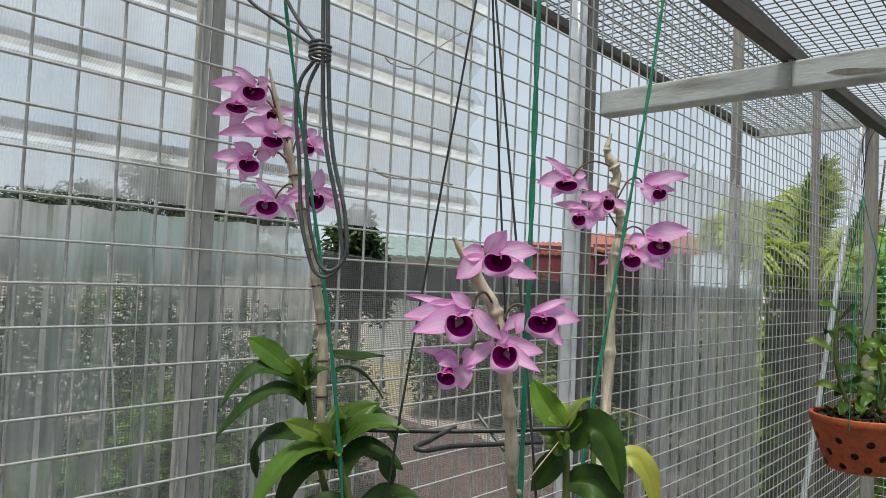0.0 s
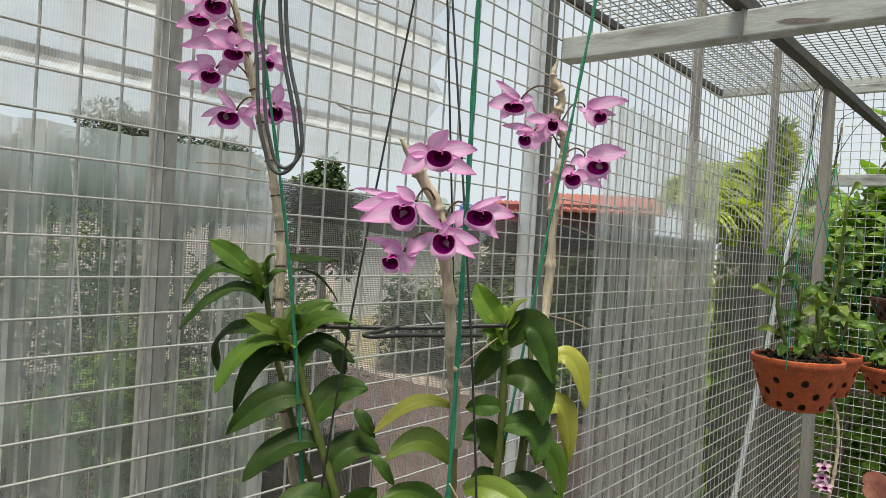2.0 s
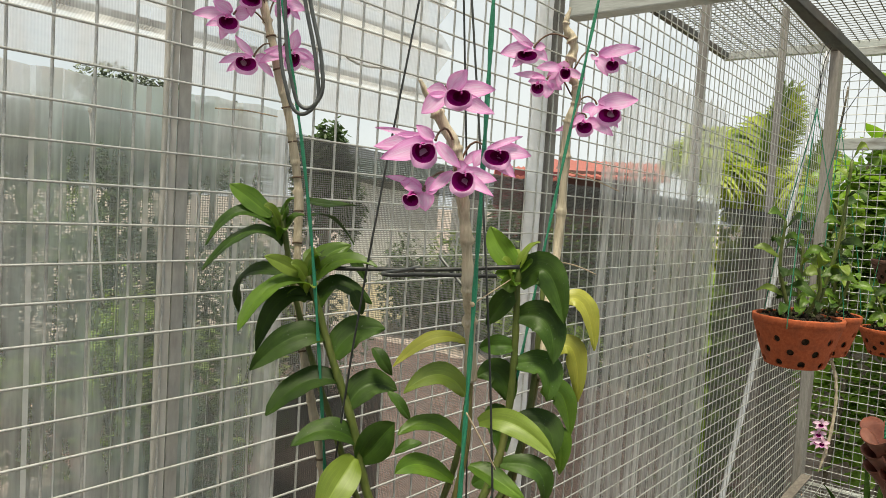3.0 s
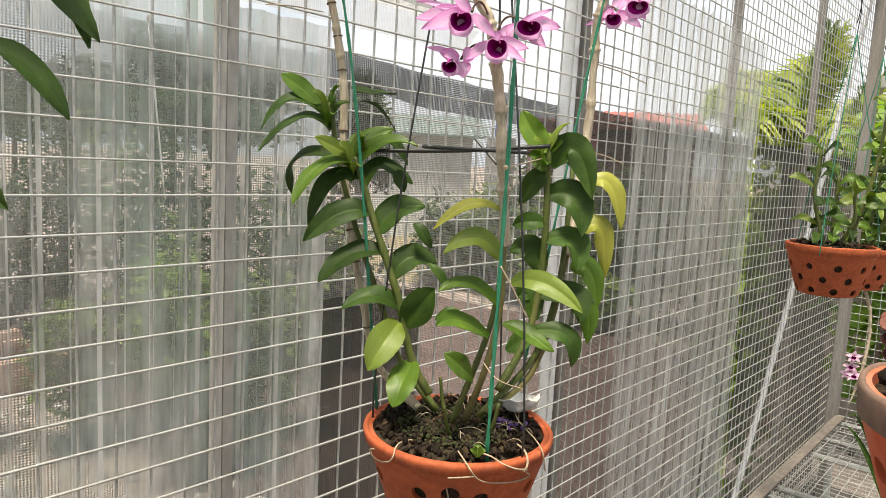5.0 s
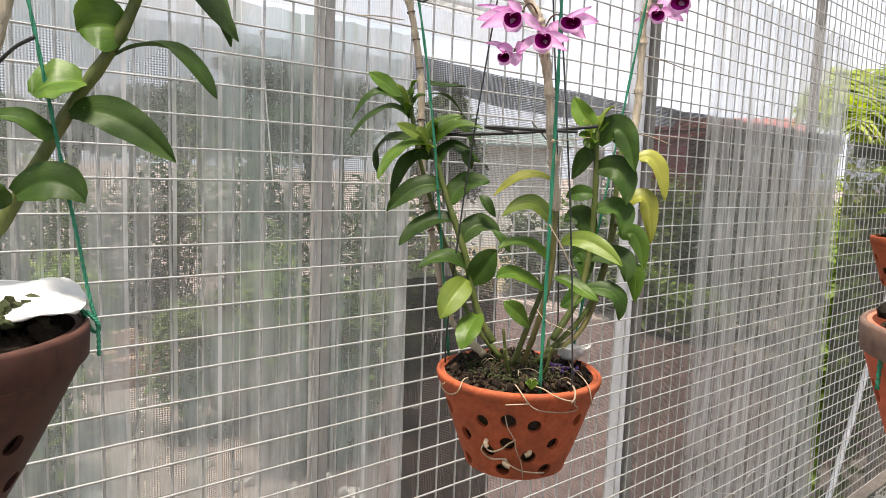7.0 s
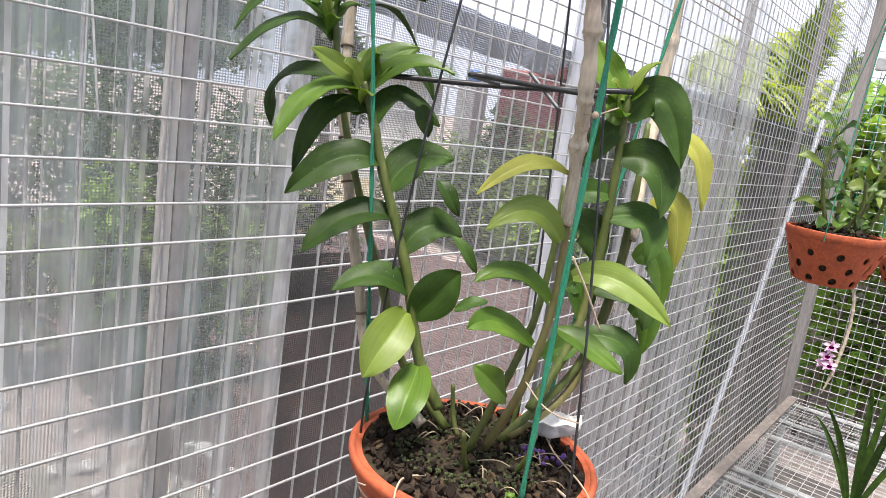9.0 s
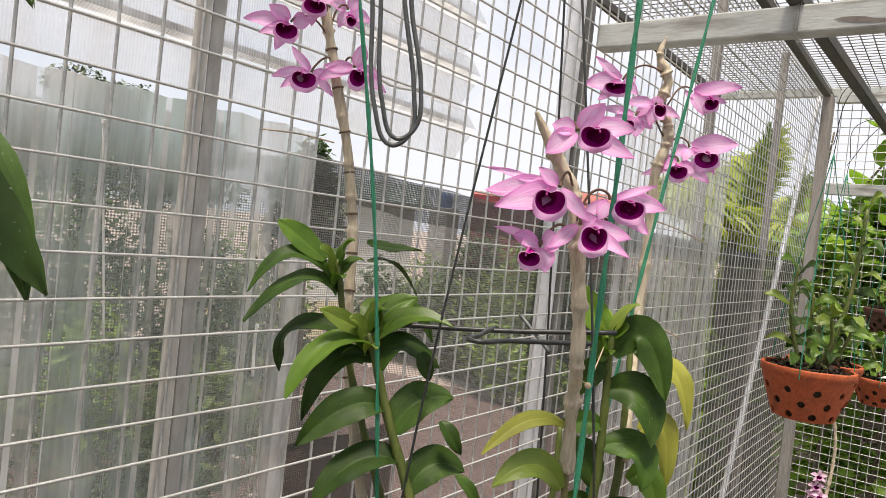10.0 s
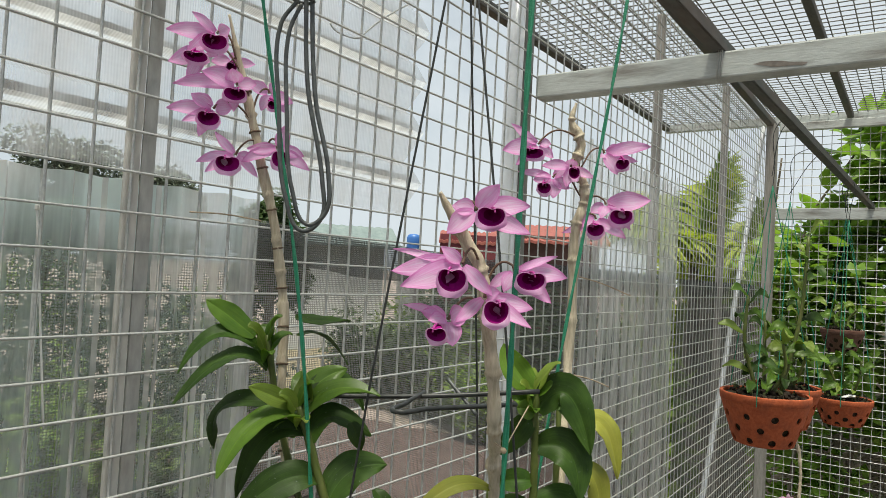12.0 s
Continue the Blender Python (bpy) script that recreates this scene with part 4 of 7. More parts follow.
# ---- plants and pots ----
def hanging_pot(at, rim, base, height, lip, clay, lip_clay, label, rows, hole=0.0075, turn=0.0, group="hanging pots", lump=0.6, soil_label="dark potting mix with moss"):
    """A round clay pot, its rim's centre at `at`, with real holes through its wall."""
    x, y, z = at
    t = 0.006
    pot = thing("hanging_pot", (x, y, z - height), label, "flower pot", group)
    zl = height - lip
    under = rim - 0.005
    wall_out = [(base + (under - base) * (k / 12) ** 0.92, 0.012 + (zl - 0.012) * k / 12) for k in range(13)]
    wall_in = [(r - t, h) for r, h in reversed(wall_out)]
    body = lathe(bmesh.new(), [(base * 0.86, 0), (base * 0.97, 0.004)] + wall_out + [(under, height - 0.002), (under - t, height - 0.002)] + wall_in + [(base - t - 0.004, 0.009)], (x, y, z - height), 72)
    cutter = bmesh.new()
    for share, count, shift in rows:
        zz = z - height + zl * share
        rr = base + (under - base) * share
        for k in range(count):
            a = turn + 2 * math.pi * (k + shift) / count
            d = Vector((math.cos(a), math.sin(a), -0.12))
            c = Vector((x, y, zz)) + d * rr
            tube(cutter, [c - d * 0.016, c + d * 0.016], hole * rng.uniform(0.9, 1.1), 12)
    shell = part("body", cut_holes(body, cutter), clay, pot)
    shell.data.set_sharp_from_angle(angle=radians(32))
    bm = bmesh.new()
    sides = 44
    prof = [(under - t * 0.6, 0.001), (rim - 0.004, 0.0), (rim - 0.0015, 0.002), (rim - 0.0006, lip * 0.5), (rim, lip - 0.004), (rim - 0.001, lip - 0.001), (rim - 0.004, lip), (rim - 0.006, lip - 0.0015), (under - t * 0.9, lip * 0.4), (under - t * 0.6, 0.001)]
    rings = []
    for r, h in prof:
        ring = []
        for k in range(sides):
            a = 2 * math.pi * k / sides
            wob = 0.0014 * noise.noise(Vector((math.cos(a) * 2, math.sin(a) * 2, x * 9))) + 0.0005 * noise.noise(Vector((math.cos(a) * 9, math.sin(a) * 9, h * 60)))
            ring.append(bm.verts.new((x + (r + wob) * math.cos(a), y + (r + wob) * math.sin(a), z - lip + h + wob)))
        rings.append(ring)
    for a, b in zip(rings, rings[1:]):
        for k in range(sides):
            bm.faces.new((a[k], a[(k + 1) % sides], b[(k + 1) % sides], b[k]))
    bmesh.ops.remove_doubles(bm, verts=bm.verts, dist=0.00005)
    part("rim", bm, lip_clay, pot, "thick rounded rim")
    bm = bmesh.new()
    inner = rim - 0.0095
    rings = [[bm.verts.new((x, y, z - lip * 0.35))]]
    for i in range(1, 9):
        r = inner * i / 8
        ring = []
        for k in range(32):
            a = 2 * math.pi * k / 32
            p = Vector((x + r * math.cos(a), y + r * math.sin(a), 0))
            h = lump * 0.014 * (noise.noise(p * 60) + 0.6 * noise.noise(p * 140)) + 0.008 * (1 - (r / inner) ** 2)
            ring.append(bm.verts.new((p.x, p.y, z - lip * 0.42 + h)))
        rings.append(ring)
    for r, h in ((inner, -lip), (base - t - 0.004, 0.012 + lip * 0 - height)):
        rings.append([bm.verts.new((x + r * math.cos(2 * math.pi * k / 32), y + r * math.sin(2 * math.pi * k / 32), z + h)) for k in range(32)])
    for k in range(32):
        bm.faces.new((rings[0][0], rings[1][k], rings[1][(k + 1) % 32]))
    for a, b in zip(rings[1:], rings[2:]):
        for k in range(32):
            bm.faces.new((a[k], b[k], b[(k + 1) % 32], a[(k + 1) % 32]))
    part("potting_mix", bm, SOIL, pot, soil_label)
    return pot


def lumps(pot, at, radius, count, size, material, label, name="bark_mulch", seed=1, squash=0.7):
    """Loose pieces of bark and charcoal on the pot's top, too many to count."""
    r = random.Random(seed)
    bm = bmesh.new()
    for _ in range(count):
        a, d = r.uniform(0, 2 * math.pi), radius * math.sqrt(r.random())
        s = size * r.uniform(0.5, 1.3)
        c = Vector((at[0] + d * math.cos(a), at[1] + d * math.sin(a), at[2] + r.uniform(-0.3, 0.5) * s))
        m = Matrix.Translation(c) @ Euler((r.uniform(0, 3), r.uniform(0, 3), r.uniform(0, 3))).to_matrix().to_4x4() @ Matrix.Diagonal((s, s * r.uniform(0.5, 0.9), s * squash, 1))
        got = bmesh.ops.create_icosphere(bm, subdivisions=1, radius=0.5, matrix=m)
        for v in got["verts"]:
            v.co += Vector((r.uniform(-1, 1), r.uniform(-1, 1), r.uniform(-1, 1))) * s * 0.1
    return part(name, bm, material, pot, label, smooth=False, kind="stuff")


def cord(parent, points, radius, material=None, name="cord", label="", twist=True):
    line = smooth_path(points, 8 if len(points) > 2 else 12)
    bm = bmesh.new()
    if twist:
        for s in (0, 1):
            strand = []
            for i, q in enumerate(smooth_path(line, 2)):
                a = i * 1.1 + math.pi * s
                strand.append(q + radius * 0.42 * Vector((math.cos(a), math.sin(a), 0)))
            tube(bm, strand, radius * 0.68, 5)
    else:
        tube(bm, line, radius, 6)
    return part(name, bm, material or CORD, parent, label)


def dry_cane(plant, points, radius, label, rings=False):
    line = smooth_path(points, 12)
    length = sum((b - a).length for a, b in zip(line, line[1:]))
    knots = max(3, int(length / 0.038))

    def girth(u):
        s = (u * knots) % 1.0
        ring = 0.28 * math.exp(-((min(s, 1 - s)) / 0.06) ** 2)
        taper = 1.0 if u < 0.86 else 1.0 - 0.75 * (u - 0.86) / 0.14
        return radius * taper * (0.92 + ring + 0.08 * math.sin(u * 61) + 0.1 * noise.noise(Vector((u * 30, radius * 900, 0))))
    fine = smooth_path(line, 2)
    cane = part("cane", tube(bmesh.new(), fine, girth, 12, True, 0.38), CANE, plant, label)
    walked, at = 0.0, 1
    for a, b in zip(fine, fine[1:]):
        walked += (b - a).length
        if rings and walked >= at * length / knots and walked < 0.9 * length:
            d = (b - a).normalized() * 0.0009
            part("joint", tube(bmesh.new(), [b - d, b + d], radius * 1.17, 12), JOINT, cane, "dark joint ring")
            at += 1
    return cane


def shoot(plant, points, radius, name="stem", material=None, label="green jointed stem"):
    line = smooth_path(points, 8)
    n = 9
    return part(name, tube(bmesh.new(), line, lambda u: radius * (1.08 - 0.35 * u + 0.14 * abs(math.sin(u * n * math.pi)) ** 6), 8), material or SHOOT, plant, label)


def leaves(plant, rows):
    for i, (base, tip, rise, width, tone) in enumerate(rows):
        bm = blade(bmesh.new(), base, tip, rise, width * (1.34 if tone in ("dark", "light") or width > 0.03 else 1.1), rng.uniform(0.12, 0.32), lean=i * 1.7)
        part("leaf", bm, LEAF[tone], plant, {"yellow": "yellowing leaf", "lime": "pale lime-green leaf"}.get(tone, ""))


def petal(bm, root, tip, normal, width, bow, lean=0.0):
    """A thin pointed petal from root to tip, broadest near its middle, bowed and a little wavy."""
    root, tip = Vector(root), Vector(tip)
    d = (tip - root).normalized()
    length = (tip - root).length
    side = d.cross(Vector(normal)).normalized()
    n = side.cross(d).normalized()
    rows, grid = 10, []
    for i in range(rows + 1):
        u = i / rows
        w = 0.5 * width * (math.sin(math.pi * (0.1 + 0.9 * u) ** 0.95) ** 0.85 if u < 1 else 0.01)
        c = root + d * (length * u) + n * (4 * bow * length * u * (1 - u)) + side * (0.05 * length * math.sin(3 * u + lean) * u)
        row = []
        for k in (-1, -0.66, -0.33, 0, 0.33, 0.66, 1):
            wave = 0.02 * length * math.sin(7 * u + 2.5 * k + lean) * abs(k) + 0.008 * length * math.sin(18 * u + 3 * lean + 5 * k) * k * k
            row.append(bm.verts.new(c + side * (w * k) + n * (0.25 * w * k * k + wave)))
        grid.append(row)
    for a, b in zip(grid, grid[1:]):
        for k in range(6):
            bm.faces.new((a[k], a[k + 1], b[k + 1], b[k]))
    uv = bm.loops.layers.uv.new("UVMap")
    spread = {v: (k / 6, i / rows) for i, row in enumerate(grid) for k, v in enumerate(row)}
    for f in bm.faces:
        for loop in f.loops:
            loop[uv].uv = spread[loop.vert]
    return bm


def bloom(plant, mouth, hub, petals, lip, stalk_from, seed=0, tint=None, eye=(-0.02, 0.0, 1.6)):
    """A nodding bloom. `mouth` is the centre of its lip; the hub of the petals lies at an offset from it
    across, up and towards the walkway, in millimetres, and so do the petal tips: (across, up, forward, width).
    `lip` gives the mouth's width and height and how far it turns aside and up."""
    r = random.Random(seed)
    c = Vector(mouth)
    e3 = (Vector(eye) - c).normalized()
    e1 = Vector((0, 0, 1)).cross(e3).normalized()
    e2 = e3.cross(e1).normalized()

    def spot(x, y, z):
        return c + (e1 * x + e2 * y + e3 * z) * 0.001
    h = spot(hub[0], hub[1], -17)
    sf = Vector(stalk_from)
    mid = sf.lerp(h, 0.55) + Vector((0, 0, 0.012))
    bm = tube(bmesh.new(), smooth_path([sf, mid, h.lerp(mid, 0.2) + Vector((0, 0, 0.003)), h], 6), lambda u: 0.001 + 0.0013 * max(0, u - 0.7), 6)
    stem = part("flower", bm, STALK, plant, "lilac-pink bloom with a maroon throat")
    for k, (x, y, z, w) in enumerate(petals):
        tip = spot(x, y, z - 7)
        root = h + (tip - h).normalized() * 0.002 - e3 * (0.0012 * (k % 2))
        normal = (e3 + 0.35 * e2 + Vector((r.uniform(-0.2, 0.2), r.uniform(-0.2, 0.2), 0))).normalized()
        part("petal", petal(bmesh.new(), root, tip, normal, w * 0.00116, r.uniform(0.0, 0.06), r.uniform(0, 6)), tint or PETAL, stem)
    # the lip: a pale apron rolled up into two dark-blotched lobes, one open and one turned away
    wide, high, turn, lift = lip
    axis = (e3 + e1 * turn + e2 * lift).normalized()
    lu = (e2 - axis * e2.dot(axis)).normalized()
    lr = lu.cross(axis).normalized()
    open_side = 1 if turn >= 0 else -1
    throat = c - axis * 0.009 + (h - c) * 0.1 + lr * (open_side * 0.00016 * wide)
    sides, rings, wob = 30, [], r.uniform(0, 6)
    bm = bmesh.new()
    for s, rad, flare in ((0.0, 0.36, 0), (0.35, 0.6, 0), (0.6, 0.78, 0), (0.82, 0.92, 0), (1.0, 1.02, 0), (1.08, 1.06, 0.5), (1.02, 1.06, 1.0)):
        ring = []
        for k in range(sides):
            a = 2 * math.pi * k / sides
            off = a - 2 * math.pi * (a > math.pi)
            heart = 1 - 0.34 * math.exp(-(off / 0.42) ** 2) + 0.07 * math.exp(-((abs(off) - 0.95) / 0.4) ** 2)
            low = max(0.0, -math.cos(a))
            rr = rad * (1 + (heart - 1) * s) + flare * (0.02 + 0.5 * low + 0.06 * abs(math.sin(a)) + 0.07 * math.sin(7 * a + wob) * low)
            p = throat.lerp(c, min(1.0, s)) + lr * (0.0005 * wide * rr * math.sin(a)) + lu * (0.0005 * high * rr * math.cos(a))
            ring.append(bm.verts.new(p + axis * ((s - 1) * 0.008 * (s > 1) + flare * 0.0022 * math.sin(4 * a + wob) * low)))
        rings.append(ring)
    for i, (a, b) in enumerate(zip(rings, rings[1:])):
        for k in range(sides):
            fc = bm.faces.new((a[k], a[(k + 1) % sides], b[(k + 1) % sides], b[k]))
            deep_lobe = math.sin(2 * math.pi * (k + 0.5) / sides) * open_side > 0.15
            fc.material_index = 2 if i > 3 else 0 if i < (2 if deep_lobe else 1) else 1
    deep = bm.verts.new(throat - axis * 0.003)
    for k in range(sides):
        bm.faces.new((rings[0][(k + 1) % sides], rings[0][k], deep))
    part("lip", bm, [LIP, LIP_MAGENTA, LIP_RIM], stem, "maroon lip with a pale pink edge")
    root = throat + lu * 0.0003 * high
    bm = tube(bmesh.new(), smooth_path([root, root + axis * 0.008 + lu * 0.001, root + axis * 0.0125 - lu * 0.0001 * high], 5), lambda u: 0.001 * (1.1 - 0.4 * u), 8)
    part("column", bm, COLUMN, stem, "deep pink column")
    return stem


# ---- the flowering orchid in its pot ----
PX, PY, PZ = -0.412, 0.500, 1.172
pot = hanging_pot((PX, PY, PZ), 0.108, 0.068, 0.126, 0.0135, CLAY, CLAY, "terracotta orchid pot with round holes and clinging roots, hung on wires", ((0.83, 9, -0.27), (0.88, 3, 0.415), (0.58, 9, 0.22), (0.45, 3, 0.2525), (0.42, 3, 0.567), (0.22, 8, 0.3)), 0.009, 0.3)
lumps(pot, (PX, PY, PZ - 0.001), 0.093, 900, 0.0095, CHAR, "broken charcoal and bark", seed=3, squash=0.55)
lumps(pot, (PX, PY, PZ + 0.003), 0.09, 190, 0.008, MULCH, "brown bark chips", "bark_chip_litter", 13, 0.25)
lumps(pot, (PX + 0.005, PY - 0.01, PZ + 0.005), 0.066, 520, 0.0036, MOSS, "green moss tufts", "moss", 5, 1.0)
HUB = (-0.43, 0.512, 1.97)
for a in (214, 352, 100):
    e = Vector((PX + 0.1 * math.cos(radians(a)), PY + 0.1 * math.sin(radians(a)), PZ + 0.004))
    cord(pot, [e - Vector((0, 0, 0.006)), e + Vector((0, 0, 0.03)), HUB], 0.0011, BLACKWIRE, "hanger_wire", "thin dark hanger wire", False)
cord(pot, [HUB, (HUB[0] - 0.01, HUB[1], 2.03), (-0.43, 0.52, 2.09), (-0.455, 0.52, 2.153), (-0.5, 0.52, 2.153), (-0.51, 0.515, 2.10), (-0.45, 0.51, 2.02), HUB], 0.0014, BLACKWIRE, "hanger_hook", "dark wire looped over the purlin", False)

# pale kinked roots that creep over the rim and out of the holes
for pts, thick, label in (
        ([(-0.404, 0.43, 1.176), (-0.416, 0.416, 1.174), (-0.409, 0.397, 1.174), (-0.405, 0.39, 1.168), (-0.42, 0.395, 1.156), (-0.443, 0.402, 1.15), (-0.452, 0.403, 1.153), (-0.436, 0.392, 1.166)], 0.0008, "pale creeping root"),
        ([(-0.357, 0.435, 1.177), (-0.339, 0.425, 1.175), (-0.329, 0.423, 1.169), (-0.327, 0.43, 1.16), (-0.325, 0.444, 1.152), (-0.319, 0.458, 1.149), (-0.313, 0.481, 1.146), (-0.31, 0.497, 1.148), (-0.308, 0.489, 1.154), (-0.303, 0.481, 1.163)], 0.0008, "pale creeping root"),
        ([(-0.346, 0.447, 1.177), (-0.327, 0.452, 1.176), (-0.315, 0.456, 1.171), (-0.306, 0.466, 1.166), (-0.303, 0.483, 1.161)], 0.0009, "pale creeping root"),
        ([(-0.349, 0.412, 1.158), (-0.34, 0.417, 1.16), (-0.327, 0.429, 1.162)], 0.0009, "short pale root"),
        ([(-0.327, 0.496, 1.177), (-0.311, 0.489, 1.175), (-0.302, 0.48, 1.166), (-0.304, 0.477, 1.16)], 0.0012, "olive root over the rim"),
        ([(-0.358, 0.421, 1.143), (-0.355, 0.424, 1.126), (-0.352, 0.433, 1.11), (-0.353, 0.438, 1.096), (-0.352, 0.447, 1.078), (-0.355, 0.455, 1.055)], 0.0007, "thin root hanging from a hole"),
        ([(-0.388, 0.424, 1.104), (-0.385, 0.417, 1.097), (-0.382, 0.422, 1.089), (-0.368, 0.427, 1.094), (-0.358, 0.43, 1.104), (-0.352, 0.436, 1.109)], 0.0011, "white root looping out of a hole"),
        ([(-0.39, 0.422, 1.098), (-0.391, 0.417, 1.09), (-0.391, 0.421, 1.083), (-0.382, 0.426, 1.078), (-0.367, 0.433, 1.08), (-0.362, 0.439, 1.073), (-0.355, 0.45, 1.066), (-0.346, 0.463, 1.063), (-0.341, 0.478, 1.061)], 0.001, "white root looping out of a hole"),
        ([(-0.386, 0.426, 1.104), (-0.385, 0.418, 1.1), (-0.383, 0.418, 1.094)], 0.0032, "thick white root tip in a hole"),
        ([(-0.349, 0.458, 1.094), (-0.344, 0.452, 1.091), (-0.347, 0.449, 1.088)], 0.003, "thick white root tip in a hole"),
        ([(-0.37, 0.439, 1.079), (-0.367, 0.434, 1.075), (-0.362, 0.438, 1.071)], 0.003, "thick white root tip in a hole"),
        ([(-0.372, 0.552, 1.186), (-0.356, 0.54, 1.182), (-0.336, 0.528, 1.18), (-0.318, 0.518, 1.178), (-0.304, 0.51, 1.172), (-0.302, 0.515, 1.15)], 0.0008, "pale string-like root")):
    cord(pot, pts, thick, ROOT, "root", label, False)

orchid = thing("orchid_plant", (PX, PY, PZ), "flowering orchid with dry jointed canes, green shoots and lilac blooms", "orchid")
cane_a = [(-0.455, 0.478, 1.185), (-0.513, 0.465, 1.227), (-0.534, 0.458, 1.301), (-0.552, 0.455, 1.36), (-0.576, 0.456, 1.45), (-0.596, 0.467, 1.557), (-0.603, 0.46, 1.62), (-0.616, 0.441, 1.709), (-0.629, 0.428, 1.775), (-0.638, 0.413, 1.838)]
cane_b = [(-0.395, 0.49, 1.185), (-0.366, 0.485, 1.254), (-0.357, 0.492, 1.32), (-0.357, 0.492, 1.386), (-0.352, 0.478, 1.445), (-0.345, 0.462, 1.475), (-0.346, 0.458, 1.52), (-0.349, 0.449, 1.565), (-0.353, 0.443, 1.6), (-0.366, 0.43, 1.63), (-0.377, 0.417, 1.658)]
cane_c = [(-0.395, 0.525, 1.185), (-0.371, 0.572, 1.222), (-0.361, 0.6, 1.29), (-0.362, 0.625, 1.365), (-0.375, 0.66, 1.44), (-0.389, 0.695, 1.505), (-0.39, 0.702, 1.6), (-0.389, 0.7, 1.655), (-0.383, 0.704, 1.682), (-0.384, 0.702, 1.705), (-0.392, 0.696, 1.722), (-0.387, 0.699, 1.747), (-0.396, 0.692, 1.771), (-0.393, 0.694, 1.793)]
dry_cane(orchid, cane_a, 0.0050, "tall dry buff cane with dark joints", True)
dry_cane(orchid, cane_b[3:], 0.0056, "crooked dry buff cane")
dry_cane(orchid, cane_c[3:], 0.0057, "dry buff cane with a bent tip")
shoot(orchid, cane_b[:4], 0.0036, "stem", OLIVE, "old olive stem below a dry cane")
shoot(orchid, cane_c[:4], 0.0036, "stem", OLIVE, "old olive stem below a dry cane")
shoot(orchid, [(-0.443, 0.482, 1.204), (-0.457, 0.472, 1.232), (-0.469, 0.466, 1.268), (-0.477, 0.461, 1.308), (-0.492, 0.454, 1.352), (-0.509, 0.446, 1.398), (-0.522, 0.440, 1.439), (-0.532, 0.435, 1.469)], 0.0047)
shoot(orchid, [(-0.445, 0.5, 1.18), (-0.49, 0.482, 1.23), (-0.515, 0.47, 1.295), (-0.537, 0.457, 1.359), (-0.561, 0.44, 1.449), (-0.573, 0.429, 1.53)], 0.0038)
shoot(orchid, [(-0.382, 0.530, 1.214), (-0.376, 0.559, 1.253), (-0.373, 0.575, 1.285), (-0.371, 0.583, 1.325), (-0.369, 0.585, 1.375), (-0.369, 0.585, 1.419), (-0.370, 0.584, 1.462), (-0.370, 0.584, 1.491)], 0.0044)
shoot(orchid, [(-0.405, 0.48, 1.182), (-0.388, 0.494, 1.247), (-0.381, 0.508, 1.293), (-0.38, 0.52, 1.354), (-0.383, 0.526, 1.41)], 0.0034, label="yellowing leafless stem")
shoot(orchid, [(-0.4, 0.52, 1.18), (-0.368, 0.58, 1.25), (-0.362, 0.61, 1.33), (-0.366, 0.628, 1.42), (-0.372, 0.64, 1.47)], 0.0036, label="yellowing stem")
UPPER_SHOOT = [
    ((-0.580, 0.420, 1.528), (-0.597, 0.405, 1.545), (-0.614, 0.390, 1.560), 0.024, 0.50, 'light'),
    ((-0.575, 0.425, 1.517), (-0.597, 0.391, 1.531), (-0.613, 0.363, 1.495), 0.018, 0.40, 'dark'),
    ((-0.570, 0.429, 1.499), (-0.586, 0.395, 1.510), (-0.604, 0.356, 1.470), 0.027, 0.50, 'dark'),
    ((-0.553, 0.444, 1.547), (-0.541, 0.468, 1.545), (-0.529, 0.494, 1.545), 0.017, 0.35, 'dark'),
    ((-0.551, 0.446, 1.531), (-0.542, 0.471, 1.530), (-0.532, 0.498, 1.502), 0.016, 0.35, 'dark'),
]
TALL_SHOOT_CROWN = [
    ((-0.531, 0.435, 1.464), (-0.530, 0.438, 1.479), (-0.530, 0.438, 1.499), 0.020, 0.70, 'lime'),
    ((-0.531, 0.436, 1.465), (-0.525, 0.449, 1.489), (-0.509, 0.471, 1.503), 0.027, 0.70, 'light'),
    ((-0.531, 0.436, 1.472), (-0.515, 0.465, 1.494), (-0.502, 0.489, 1.463), 0.021, 0.35, 'dark'),
    ((-0.529, 0.436, 1.463), (-0.502, 0.450, 1.488), (-0.465, 0.467, 1.484), 0.021, 0.55, 'light'),
    ((-0.533, 0.434, 1.469), (-0.545, 0.412, 1.480), (-0.550, 0.392, 1.489), 0.018, 0.65, 'lime'),
    ((-0.532, 0.435, 1.466), (-0.591, 0.403, 1.467), (-0.609, 0.405, 1.422), 0.022, 0.45, 'dark'),
    ((-0.530, 0.435, 1.462), (-0.549, 0.398, 1.456), (-0.554, 0.367, 1.414), 0.027, 0.60, 'light'),
]
